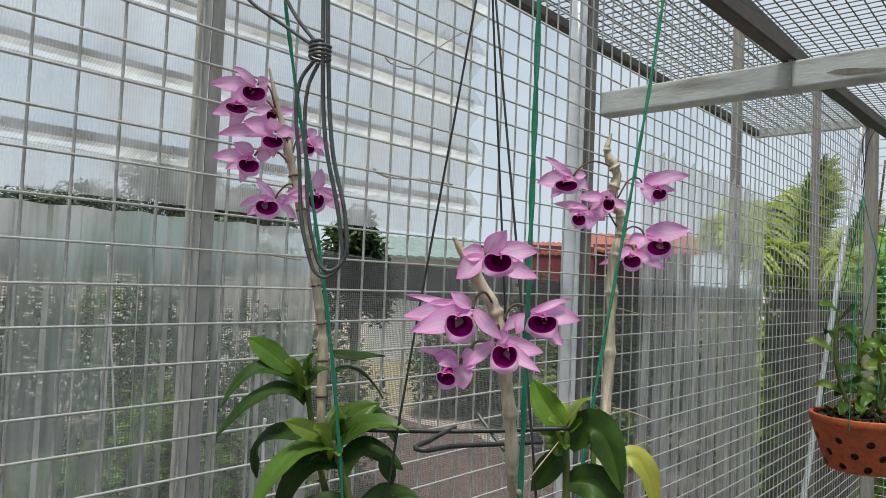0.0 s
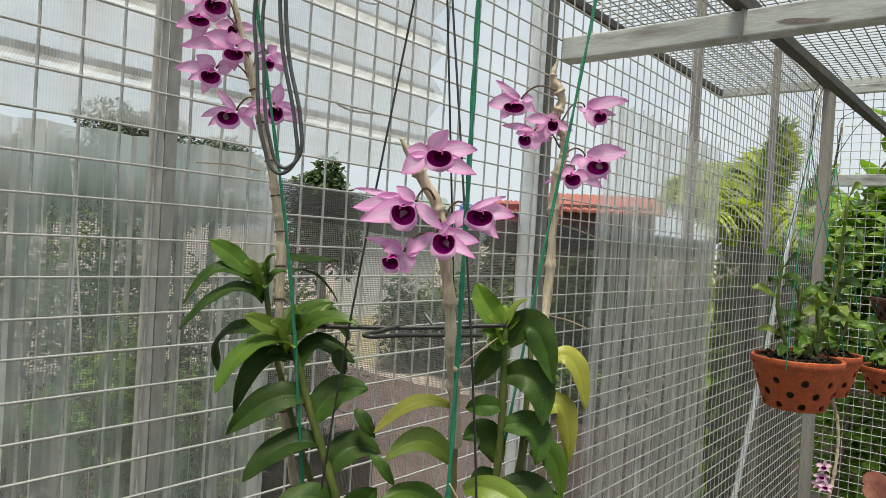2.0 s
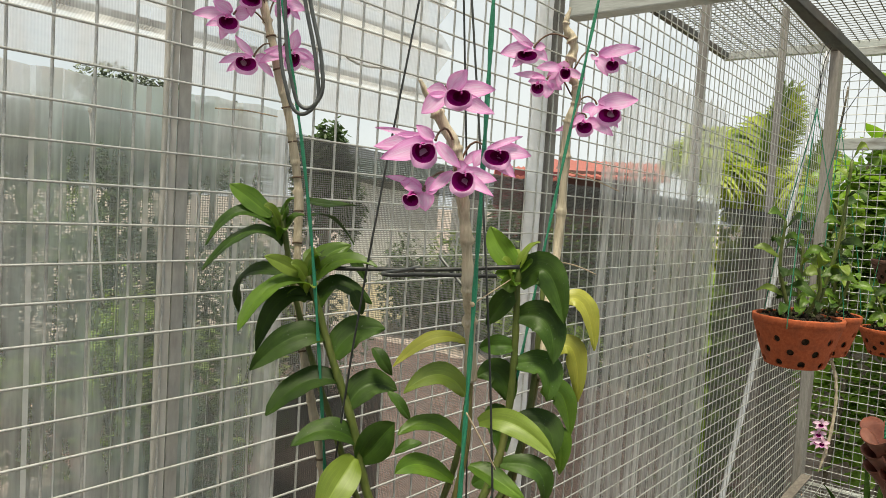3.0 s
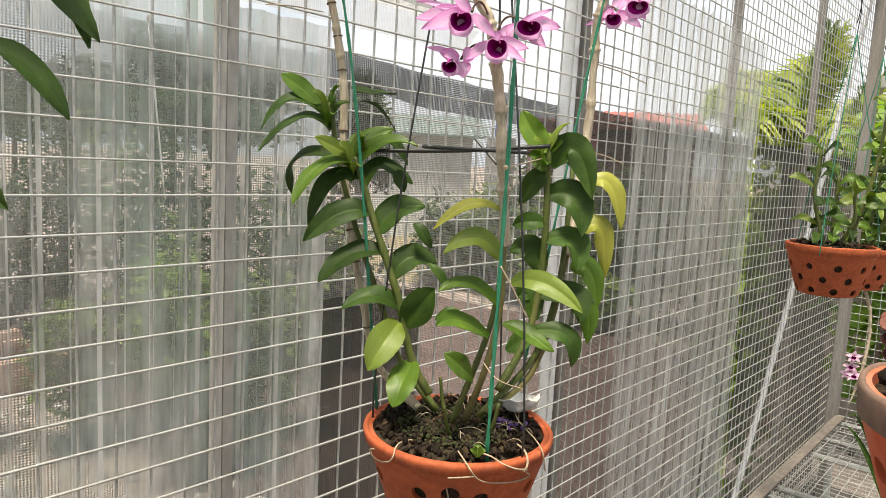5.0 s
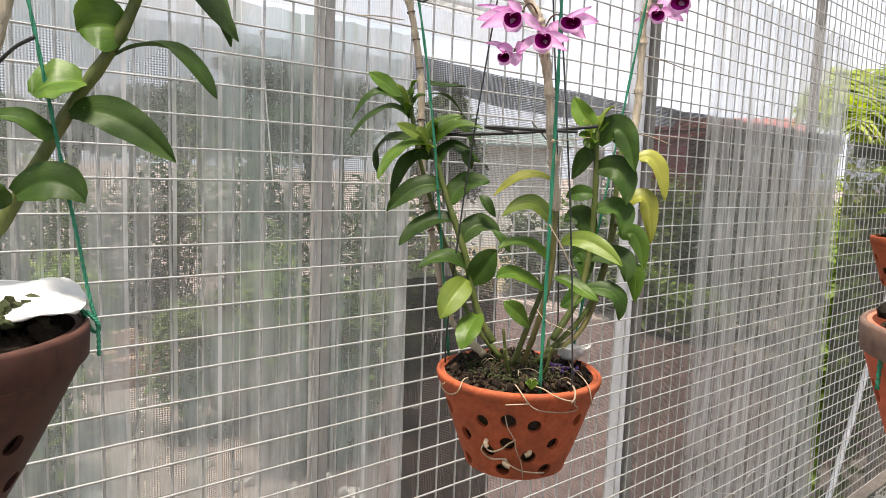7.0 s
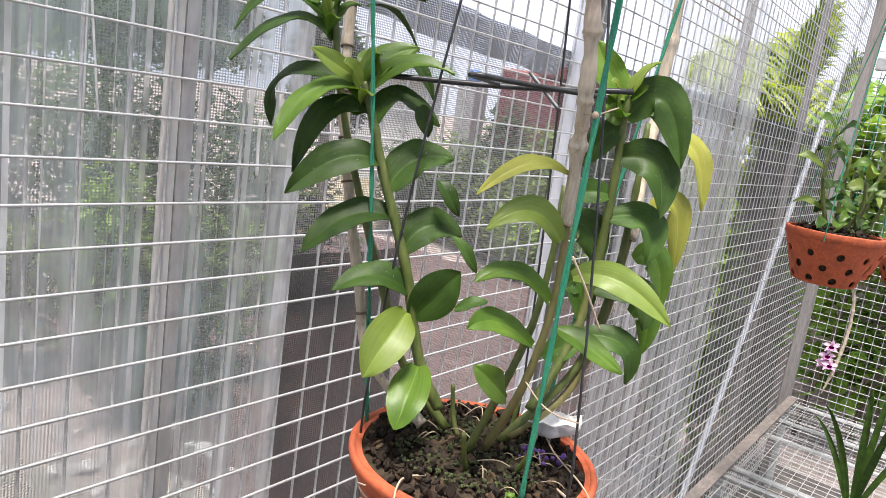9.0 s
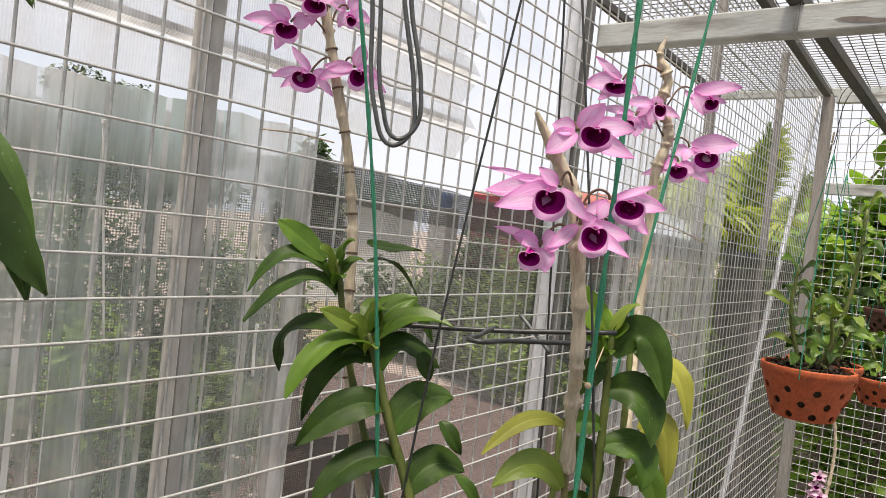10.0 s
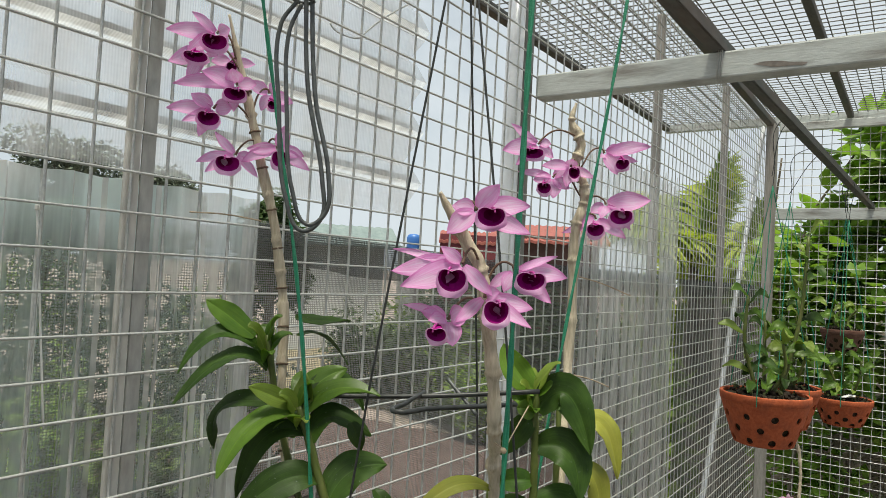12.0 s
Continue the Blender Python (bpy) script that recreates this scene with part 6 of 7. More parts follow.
for pts in ([(-0.424, -0.008, 1.262), (-0.425, -0.009, 1.29), (-0.428, -0.012, 1.304), (-0.437, -0.017, 1.345), (-0.444, -0.025, 1.4), (-0.442, -0.045, 1.518), (-0.45, -0.065, 1.65), (-0.475, -0.1, 2.1)],
            [(-0.52, -0.23, 1.30), (-0.5, -0.17, 1.7), (-0.48, -0.11, 2.1)], [(-0.56, -0.07, 1.30), (-0.53, -0.09, 1.7), (-0.485, -0.105, 2.1)]):
    cord(side_pot, pts, 0.0017, CORD, "cord", "green twisted cord")
cord(side_pot, [(-0.428, -0.016, 1.3), (-0.424, -0.008, 1.288), (-0.43, -0.009, 1.281), (-0.436, -0.018, 1.3)], 0.002, CORD, "knot", "green cord loop round the rim")
lean = thing("leafy_orchid", (QX, QY, QZ), "leafy orchid shoot leaning out of its pot", "orchid")
shoot(lean, [(-0.462, -0.12, 1.31), (-0.476, -0.073, 1.362), (-0.461, -0.047, 1.413), (-0.445, -0.017, 1.474), (-0.429, 0.009, 1.521), (-0.421, 0.027, 1.567), (-0.419, 0.036, 1.62), (-0.42, 0.03, 1.70)], 0.0056)
arched_leaves(lean, SIDE_POT_LEAVES)
leaves(lean, [((-0.42, 0.03, 1.685), (-0.322, 0.058, 1.612), 0.01, 0.0145, "dark"), ((-0.421, 0.03, 1.6), (-0.37, 0.09, 1.528), 0.006, 0.016, "dark"), ((-0.42, 0.03, 1.7), (-0.45, 0.0, 1.78), 0.0, 0.03, "light"), ((-0.42, 0.03, 1.70), (-0.36, -0.03, 1.72), 0.02, 0.03, "dark")])
dry_cane(lean, [(-0.47, -0.13, 1.31), (-0.475, -0.085, 1.45), (-0.458, -0.06, 1.56), (-0.45, -0.05, 1.7)], 0.005, "dry grey cane")
cord(side_pot, [(-0.424, -0.05, 1.517), (-0.44, -0.06, 1.51), (-0.466, -0.075, 1.49)], 0.0016, BLACKWIRE, "clip", "small black clip", False)
foam((-0.456, -0.064, 1.312), 0.068, 0.056, 5, "flat white foam sheet lying on the mossy pot", -0.45, 0.25)

# ---- the orange pot with a brown rim ----
RX, RY, RZ = 0.099, 0.607, 1.306
near_pot = hanging_pot((RX, RY, RZ), 0.143, 0.094, 0.17, 0.029, CLAY_PALE, CLAY_RIM, "orange clay pot with a brown rim and net-lined holes", ((0.86, 12, 0.0), (0.58, 12, 0.5), (0.32, 12, 0.0)), 0.0125, 0.52)
lumps(near_pot, (RX, RY, RZ - 0.004), 0.12, 230, 0.027, CHAR, "large charcoal lumps", seed=12)
bm = bmesh.new()
for k in range(60):
    a = 2 * math.pi * k / 60
    tube(bm, [(RX + 0.088 * math.cos(a), RY + 0.088 * math.sin(a), RZ - 0.15), (RX + 0.121 * math.cos(a), RY + 0.121 * math.sin(a), RZ - 0.035)], 0.0005, 3, False)
for k in range(22):
    z = RZ - 0.15 + 0.115 * k / 21
    rr = 0.088 + 0.033 * k / 21
    tube(bm, [(RX + rr * math.cos(2 * math.pi * i / 48), RY + rr * math.sin(2 * math.pi * i / 48), z) for i in range(49)], 0.0005, 3, False)
part("liner_net", bm, GALV, near_pot, "fine grey net lining")
for pts in ([(0.010, 0.510, 1.292), (0.014, 0.518, 1.346), (0.020, 0.547, 1.472), (0.033, 0.590, 1.632), (0.066, 0.605, 2.127)],
            [(0.216, 0.555, 1.297), (0.146, 0.585, 1.707), (0.086, 0.605, 2.127)], [(0.086, 0.730, 1.297), (0.081, 0.665, 1.707), (0.076, 0.610, 2.127)]):
    cord(near_pot, pts, 0.0021, CORD, "cord", "green twisted cord")
cord(near_pot, [(0.016, 0.521, 1.313), (0.002, 0.511, 1.287), (0.000, 0.509, 1.252)], 0.002, CORD, "loose_end", "green cord end")
cord(near_pot, [(0.008, 0.515, 1.310), (0.001, 0.510, 1.292), (0.006, 0.513, 1.269), (0.016, 0.521, 1.265)], 0.002, CORD, "knot", "green cord loop round the rim")
young = thing("young_orchid", (RX, RY, RZ), "young bright green orchid with arching leaves", "orchid")
shoot(young, [(RX, RY, RZ), (RX - 0.005, RY - 0.01, RZ + 0.03), (RX - 0.008, RY - 0.012, RZ + 0.055)], 0.006)
leaves(young, [((RX - 0.005, RY - 0.01, RZ + 0.045), (RX - 0.1, RY - 0.1, RZ + 0.06), 0.022, 0.016, "lime"),
               ((RX - 0.005, RY - 0.01, RZ + 0.04), (RX - 0.085, RY - 0.06, RZ + 0.025), 0.018, 0.014, "light"),
               ((RX - 0.005, RY - 0.01, RZ + 0.03), (RX - 0.05, RY - 0.07, RZ + 0.02), 0.012, 0.015, "light"),
               ((RX - 0.005, RY - 0.01, RZ + 0.055), (RX + 0.03, RY - 0.08, RZ + 0.075), 0.02, 0.015, "lime"),
               ((RX - 0.005, RY - 0.01, RZ + 0.055), (RX + 0.08, RY + 0.03, RZ + 0.07), 0.03, 0.016, "light"),
               ((RX - 0.005, RY - 0.01, RZ + 0.055), (RX - 0.01, RY + 0.06, RZ + 0.1), 0.01, 0.014, "lime")])
bm = bmesh.new()
for _ in range(16):
    c = Vector((0.07 + r.uniform(-0.02, 0.02), 0.525 + r.uniform(-0.012, 0.012), RZ + 0.006 + r.uniform(0, 0.01)))
    bmesh.ops.create_icosphere(bm, subdivisions=1, radius=r.uniform(0.002, 0.0035), matrix=Matrix.Translation(c))
single("purple_crumbs_heap", bm, PURPLE, "small heap of purple crumbs among charcoal", "crumbs", kind="stuff")


# ---- the far row of hanging pots ----
def bushy(at, shoots, seed, label, height=0.42, tones=("light", "dark", "light", "lime")):
    r = random.Random(seed)
    plant = thing("potted_orchid", at, label, "orchid", "far orchids")
    for dx, dy, h in shoots:
        b = Vector(at) + Vector((dx * 0.4, dy * 0.4, 0))
        t = Vector(at) + Vector((dx, dy, h))
        line = [b, b.lerp(t, 0.5) + Vector((r.uniform(-0.02, 0.02), r.uniform(-0.02, 0.02), 0)), t]
        shoot(plant, line, 0.006)
        n = max(5, int(h / 0.028))
        path = smooth_path(line, n)
        for i in range(2, len(path), 2):
            a = 2.4 * i + r.uniform(-0.4, 0.4)
            ln = r.uniform(0.06, 0.1) * (1.1 - 0.4 * i / len(path))
            tip = path[i] + Vector((math.cos(a) * ln, math.sin(a) * ln, r.uniform(-0.03, 0.03)))
            leaves(plant, [(path[i], tip, r.uniform(0.008, 0.03), r.uniform(0.022, 0.032), r.choice(tones))])
    return plant


def far_pot(at, rim, base, h, clay, label, seed, hubz=1.93):
    beam_x = purlin_x(at[1])
    p = hanging_pot(at, rim, base, h, 0.026, clay, clay, label, ((0.8, 9, 0.0), (0.5, 9, 0.5), (0.22, 9, 0.0)), 0.0115, 0.35 + seed)
    lumps(p, (at[0], at[1], at[2] - 0.004), rim * 0.78, 60, 0.02, CHAR, "charcoal and bark", seed=seed)
    lumps(p, (at[0], at[1], at[2] + 0.003), rim * 0.7, 60, 0.014, MOSS, "moss", "moss", seed + 1, 0.7)
    hub = Vector((at[0], at[1], hubz))
    for a in (150, 270, 30):
        e = Vector((at[0] + rim * math.cos(radians(a)), at[1] + rim * math.sin(radians(a)), at[2] - 0.03))
        cord(p, [e, e + Vector((0, 0, 0.035)), hub], 0.0017, CORD, "cord", "green cord")
    cord(p, [hub, hub + Vector((0.004, 0, 0.05)), (at[0] + 0.012, at[1], 2.13), (beam_x, at[1], 2.139), (beam_x - 0.024, at[1], 2.125), hub + Vector((-0.004, 0, 0.03))], 0.0014, BLACKWIRE, "hook", "dark wire hook", False)
    return p


far_pot((-0.466, 2.38, 1.278), 0.134, 0.09, 0.16, CLAY, "wide terracotta bowl pot with round holes on green cords", 2)
bushy((-0.466, 2.38, 1.275), ((-0.06, 0.0, 0.3), (0.1, 0.06, 0.5), (-0.02, 0.08, 0.22), (0.05, -0.02, 0.16)), 31, "upright leafy orchid in the wide bowl pot")
far_pot((-0.50, 2.98, 1.235), 0.132, 0.09, 0.16, CLAY, "terracotta bowl pot hung behind the wide one", 5, 1.95)
bushy((-0.50, 2.98, 1.232), ((0.04, 0.02, 0.34), (-0.05, 0.04, 0.26), (0.08, -0.04, 0.2)), 37, "leafy orchid in the pot behind")
far_pot((-0.355, 3.74, 1.12), 0.125, 0.085, 0.125, CLAY, "terracotta pot with holes near the end wall", 7, 1.95)
bushy((-0.355, 3.74, 1.118), ((0.0, 0.0, 0.26), (-0.08, 0.02, 0.16), (0.07, 0.0, 0.18)), 41, "small orchid under the brown pot")
foam((-0.33, 3.68, 1.135), 0.03, 0.02, 9, "white foam scrap on the far pot")
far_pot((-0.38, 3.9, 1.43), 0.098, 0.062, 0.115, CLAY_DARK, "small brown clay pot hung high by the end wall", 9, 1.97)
bushy((-0.38, 3.9, 1.428), ((0.0, 0.0, 0.12), (-0.05, 0.02, 0.1), (0.06, 0.0, 0.1)), 43, "pale leafy orchid in the small brown pot", tones=("light", "light", "lime"))

# the ruffled brown planter on the walkway side
FX, FY, FZ = 0.006, 1.12, 1.272
planter = thing("ruffled_planter", (FX, FY, FZ - 0.19), "red-brown clay planter with ruffled rim and tan foot on cords", "flower pot", "hanging pots")
part("foot", lathe(bmesh.new(), [(0.045, 0.0), (0.05, 0.003), (0.078, 0.11), (0.082, 0.15), (0.076, 0.15), (0.07, 0.11), (0.044, 0.01)], (FX, FY, FZ - 0.19), 40), TANCLAY, planter, "tan unglazed foot")
for tier in range(3):
    bm = bmesh.new()
    rings = []
    top = FZ - 0.024 * tier
    for rad, drop in ((0.084, 0.075), (0.088, 0.05), (0.098, 0.022), (0.113, 0.004), (0.117, 0.0), (0.115, -0.0015), (0.104, 0.008), (0.09, 0.028), (0.08, 0.05), (0.078, 0.075)):
        rad -= 0.006 * tier
        ring = []
        for k in range(90):
            a = 2 * math.pi * k / 90
            flute = (1 - drop / 0.075) * math.sin(11 * a + 1.3 * tier)
            ring.append(bm.verts.new((FX + (rad + 0.007 * flute) * math.cos(a), FY + (rad + 0.007 * flute) * math.sin(a), top - drop + 0.006 * (1 - drop / 0.075) * math.cos(11 * a + 1.3 * tier) + 0.002 * math.sin(3 * a + tier))))
        rings.append(ring)
    for a, b in zip(rings, rings[1:] + rings[:1]):
        for k in range(90):
            bm.faces.new((a[k], a[(k + 1) % 90], b[(k + 1) % 90], b[k]))
    part("ruffle", bm, BROWNCLAY, planter, "red-brown ruffled tier with worn paler edges")
part("potting_mix", lathe(bmesh.new(), [(0.066, -0.1), (0.088, -0.02), (0.06, -0.012), (0.01, -0.01)], (FX, FY, FZ), 32), SOIL, planter, "dark potting mix")
hub = Vector((FX, FY, 1.99))
for a in (60, 180, 300):
    e = Vector((FX + 0.088 * math.cos(radians(a)), FY + 0.088 * math.sin(radians(a)), FZ - 0.012))
    cord(planter, [e, e + Vector((0, 0, 0.03)), hub], 0.0016, CORD, "cord", "green cord")
cord(planter, [hub, hub + Vector((-0.02, 0, 0.04)), (purlin_x(FY) + 0.03, FY, 2.13), (purlin_x(FY), FY, 2.139), (purlin_x(FY) - 0.024, FY, 2.125)], 0.0014, BLACKWIRE, "hook", "dark wire hook", False)

# a hanging spike with pale pink blooms under the second bowl
spike = thing("flower_spike", (-0.44, 2.95, 0.62), "bare drooping orchid cane with small pale pink blooms", "orchid")
dry_cane(spike, [(-0.47, 2.97, 1.09), (-0.436, 2.954, 1.0), (-0.427, 2.953, 0.876), (-0.437, 2.938, 0.746), (-0.457, 2.917, 0.63)], 0.006, "pale drooping cane")
for i, (c, s) in enumerate((((-0.462, 2.915, 0.812), (-0.43, 2.95, 0.82)), ((-0.468, 2.918, 0.772), (-0.434, 2.94, 0.78)), ((-0.452, 2.905, 0.742), (-0.437, 2.938, 0.75)), ((-0.475, 2.925, 0.742), (-0.438, 2.936, 0.74)))):
    bloom(spike, c, (0, 8), ((-30, 6, -8, 14), (28, 12, -8, 14), (2, 30, -4, 12), (-20, -18, -2, 11), (22, -14, -2, 11)), (17, 14, 0.2, -0.3), s, 80 + i, PALE_PETAL)

# strap-leaved plant in a teal pot on the bench
strap = thing("strap_leaf_plant", (-0.27, 2.92, BENCH), "dark strap-leaved plant in a teal plastic pot on the bench", "plant")
part("pot", lathe(bmesh.new(), [(0.06, 0.008), (0.065, 0.013), (0.085, 0.15), (0.09, 0.152), (0.09, 0.17), (0.082, 0.17), (0.08, 0.14), (0.06, 0.03)], (-0.27, 2.92, BENCH), 28), TEAL, strap, "teal plastic pot")
part("potting_mix", lathe(bmesh.new(), [(0.058, 0.03), (0.079, 0.135), (0.05, 0.145), (0.01, 0.15)], (-0.27, 2.92, BENCH), 28), SOIL, strap)
for i, (dx, dy, h, w) in enumerate(((-0.03, -0.05, 0.52, 0.027), (-0.15, -0.1, 0.42, 0.026), (0.07, -0.06, 0.46, 0.027), (0.02, 0.06, 0.5, 0.025), (-0.2, 0.02, 0.34, 0.024), (0.16, 0.05, 0.36, 0.025), (0.05, -0.14, 0.36, 0.025))):
    part("leaf", blade(bmesh.new(), (-0.27, 2.92, BENCH + 0.14), (-0.27 + dx, 2.92 + dy, BENCH + 0.14 + h), 0.04, w, 0.3, 10, 0.6, (1, 0.15, 0)), LEAF["dark"], strap)


# ---- outside the house ----
def clump(bm, centre, spread, count, size, seed, wide=0.55):
    """Many small pointed leaves round a centre, uneven and open."""
    r = random.Random(seed)
    verts, faces = [], []
    for _ in range(count):
        while True:
            p = Vector((r.uniform(-1, 1), r.uniform(-1, 1), r.uniform(-1, 1)))
            if p.length < 1 and r.random() < 0.35 + 0.65 * p.length:
                break
        c = Vector(centre) + Vector((p.x * spread[0], p.y * spread[1], p.z * spread[2]))
        c += Vector((noise.noise(c * 1.3), noise.noise(c * 1.3 + Vector((7, 0, 0))), noise.noise(c * 1.3 + Vector((0, 7, 0))))) * 0.25 * min(spread)
        s = size * r.uniform(0.6, 1.3)
        d = Vector((r.uniform(-1, 1), r.uniform(-1, 1), r.uniform(-0.9, 0.35))).normalized()
        side = d.cross(Vector((r.uniform(-0.4, 0.4), r.uniform(-0.4, 0.4), 1))).normalized() * s * wide * 0.5
        n = d.cross(side).normalized() * s * 0.12
        v = [bm.verts.new(q) for q in (c, c + d * s * 0.35 + side + n, c + d * s * 0.75 + side * 0.7 + n * 0.6, c + d * s, c + d * s * 0.75 - side * 0.7 + n * 0.6, c + d * s * 0.35 - side + n, c + d * s * 0.55)]
        for a, b in ((0, 1), (1, 2), (2, 3), (3, 4), (4, 5), (5, 0)):
            bm.faces.new((v[a], v[b], v[6]))
    return bm


def tree(at, height, crown, seed, label, leaf=0.16, count=2600, material=None, group="trees outside"):
    r = random.Random(seed)
    t = thing("tree", at, label, "tree", group)
    top = Vector(at) + Vector((r.uniform(-0.2, 0.2), r.uniform(-0.2, 0.2), height * 0.6))
    bm = tube(bmesh.new(), smooth_path([at, Vector(at).lerp(top, 0.5) + Vector((0.08, -0.05, 0)), top], 6), lambda u: 0.05 * height / 3 * (1.2 - 0.7 * u), 8)
    part("trunk", bm, BARK, t)
    crown_bm = bmesh.new()
    for k in range(7):
        a = 2.4 * k
        e = top + Vector((math.cos(a) * crown[0] * 0.7, math.sin(a) * crown[1] * 0.7, r.uniform(-0.2, 0.8) * crown[2]))
        part("limb", tube(bmesh.new(), smooth_path([Vector(at).lerp(top, 0.6 + 0.05 * k), top.lerp(e, 0.5) + Vector((0, 0, 0.1)), e], 4), lambda u: 0.02 * height / 3 * (1.1 - 0.9 * u), 6), BARK, t)
        clump(crown_bm, e, (crown[0] * 0.55, crown[1] * 0.55, crown[2] * 0.5), count // 8, leaf, seed * 10 + k)
    clump(crown_bm, top + Vector((0, 0, crown[2] * 0.3)), (crown[0] * 0.6, crown[1] * 0.6, crown[2] * 0.7), count // 8, leaf, seed * 10 + 9)
    part("crown", crown_bm, material or TREE, t, kind="stuff")
    return t


def bush(at, spread, count, leaf, seed, label, material=None, name="bush", group="bushes outside"):
    t = thing(name, at, label, "bush", group)
    bm = bmesh.new()
    r = random.Random(seed)
    for k in range(6):
        e = Vector(at) + Vector((r.uniform(-0.6, 0.6) * spread[0], r.uniform(-0.6, 0.6) * spread[1], spread[2] * r.uniform(0.6, 1.6)))
        tube(bm, smooth_path([at, Vector(at).lerp(e, 0.5) + Vector((r.uniform(-0.05, 0.05), 0, 0.05)), e], 4), lambda u: 0.014 * (1.1 - 0.8 * u), 5)
    part("branch_mass", bm, BARK, t, kind="stuff")
    bm = bmesh.new()
    for k in range(5):
        c = Vector(at) + Vector((r.uniform(-0.5, 0.5) * spread[0], r.uniform(-0.5, 0.5) * spread[1], spread[2] * r.uniform(0.7, 1.4)))
        clump(bm, c, (spread[0] * 0.65, spread[1] * 0.65, spread[2] * 0.75), count // 5, leaf, seed * 7 + k)
    part("foliage", bm, material or BUSHMAT, t, kind="stuff")
    return t


def polar(azimuth, distance, z):
    """A place seen from the walkway at an angle to the left of the wall's run."""
    return (-0.02 - distance * math.sin(radians(azimuth)), distance * math.cos(radians(azimuth)), z)


G = FLOOR - 0.03


def house(at, turn, size, wall_h, rise, roof_mat, wall_mat, label, windows=2, over=0.35):
    h = thing("house", at, label, "house", "houses outside")
    m = pose(at[0], at[1], at[2], 0, 0, turn)
    w, d = size
    bm = box(bmesh.new(), (-w / 2, -d / 2, 0), (w / 2, d / 2, wall_h))
    bm.transform(m)
    part("wall", bm, wall_mat, h, smooth=False)
    bm = bmesh.new()
    for s in (-1, 1):
        n = 26
        last = None
        for i in range(n + 1):
            x = -w / 2 - over + (w + 2 * over) * i / n
            bump = 0.025 * (i % 2)
            row = [bm.verts.new((x, s * (d / 2 + over), wall_h - 0.12 + bump)), bm.verts.new((x, 0, wall_h + rise + bump)),
                   bm.verts.new((x, s * (d / 2 + over), wall_h - 0.17 + bump)), bm.verts.new((x, 0, wall_h + rise - 0.06 + bump))]
            if last:
                bm.faces.new((last[0], row[0], row[1], last[1]))
                bm.faces.new((last[2], last[3], row[3], row[2]))
                bm.faces.new((last[0], last[2], row[2], row[0]))
            last = row
    bm.transform(m)
    part("roof", bm, roof_mat, h, smooth=False)
    for s in (-1, 1):
        bm = bmesh.new()
        x = s * w / 2
        v = [bm.verts.new((x - 0.05 * s * k, y, z)) for k in (0, 1) for y, z in ((-d / 2, wall_h), (d / 2, wall_h), (0, wall_h + rise - 0.05))]
        bm.faces.new(v[:3])
        bm.faces.new(v[3:][::-1])
        for i in range(3):
            bm.faces.new((v[i], v[(i + 1) % 3], v[3 + (i + 1) % 3], v[3 + i]))
        bm.transform(m)
        part("gable", bm, wall_mat, h, smooth=False)
    for k in range(windows):
        x = -w / 2 + w * (k + 0.5) / windows
        bm = box(bmesh.new(), (x - 0.5, -d / 2 - 0.04, wall_h * 0.38), (x + 0.5, -d / 2 + 0.02, wall_h * 0.75))
        bm.transform(m)
        win = part("window", bm, WHITEWALL, h, smooth=False)
        for q in (-1, 1):
            bm = box(bmesh.new(), (x + 0.24 * q - 0.2, -d / 2 - 0.05, wall_h * 0.41), (x + 0.24 * q + 0.2, -d / 2 - 0.043, wall_h * 0.72))
            bm.transform(m)
            part("pane", bm, PANE, win, smooth=False)
    return h


house(polar(26.3, 15.0, G), 28, (1.9, 3.0), 2.95, 0.3, REDROOF, BROWNWALL, "low brown-walled house with a red metal roof", 0, 0.2)
house(polar(32.3, 12.4, G), 33, (1.15, 1.2), 2.8, 0.08, REDROOF, MAROON, "small maroon shed with a flat maroon roof", 0, 0.02)
house(polar(43.8, 17.0, G), 46, (2.2, 3.0), 2.75, 0.4, TEALROOF, WHITEWALL, "whitewashed house with a pale teal roof", 0)
tank = thing("water_tank", polar(37.2, 13.0, G), "blue plastic water tank on a grey stand", "tank")
tp = polar(37.2, 13.0, G)
part("stand", box(bmesh.new(), (tp[0] - 0.2, tp[1] - 0.2, G), (tp[0] + 0.2, tp[1] + 0.2, G + 2.55), 0.02), GREYWALL, tank, smooth=False)
part("tank", lathe(bmesh.new(), [(0.12, 0), (0.13, 0.02), (0.13, 0.2), (0.11, 0.26), (0.05, 0.28)], (tp[0], tp[1], G + 2.55), 20), BLUE, tank)

tree(polar(48.3, 6.2, G), 3.5, (0.3, 0.3, 0.62), 3, "dark narrow tree behind the shade net", 0.075, 4400)
for i, az in enumerate((59, 65, 71, 77, 83)):
    tree(polar(az, 9.2 + 0.5 * (i % 2), G), 3.75 + 0.15 * (i % 2), (1.0, 0.9, 0.42), 4 + i, "low spreading tree beyond the clear sheets", 0.08, 3000)
tree(polar(5.5, 10.0, G), 3.4, (0.8, 0.8, 0.7), 8, "small pale tree past the end wall", 0.12, 1500, BUSHMAT)
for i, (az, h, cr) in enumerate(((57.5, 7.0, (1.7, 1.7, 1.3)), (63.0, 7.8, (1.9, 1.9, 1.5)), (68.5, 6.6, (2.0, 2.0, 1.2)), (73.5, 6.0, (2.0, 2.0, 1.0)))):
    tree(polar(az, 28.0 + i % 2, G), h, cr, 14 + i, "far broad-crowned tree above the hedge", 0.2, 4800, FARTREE)
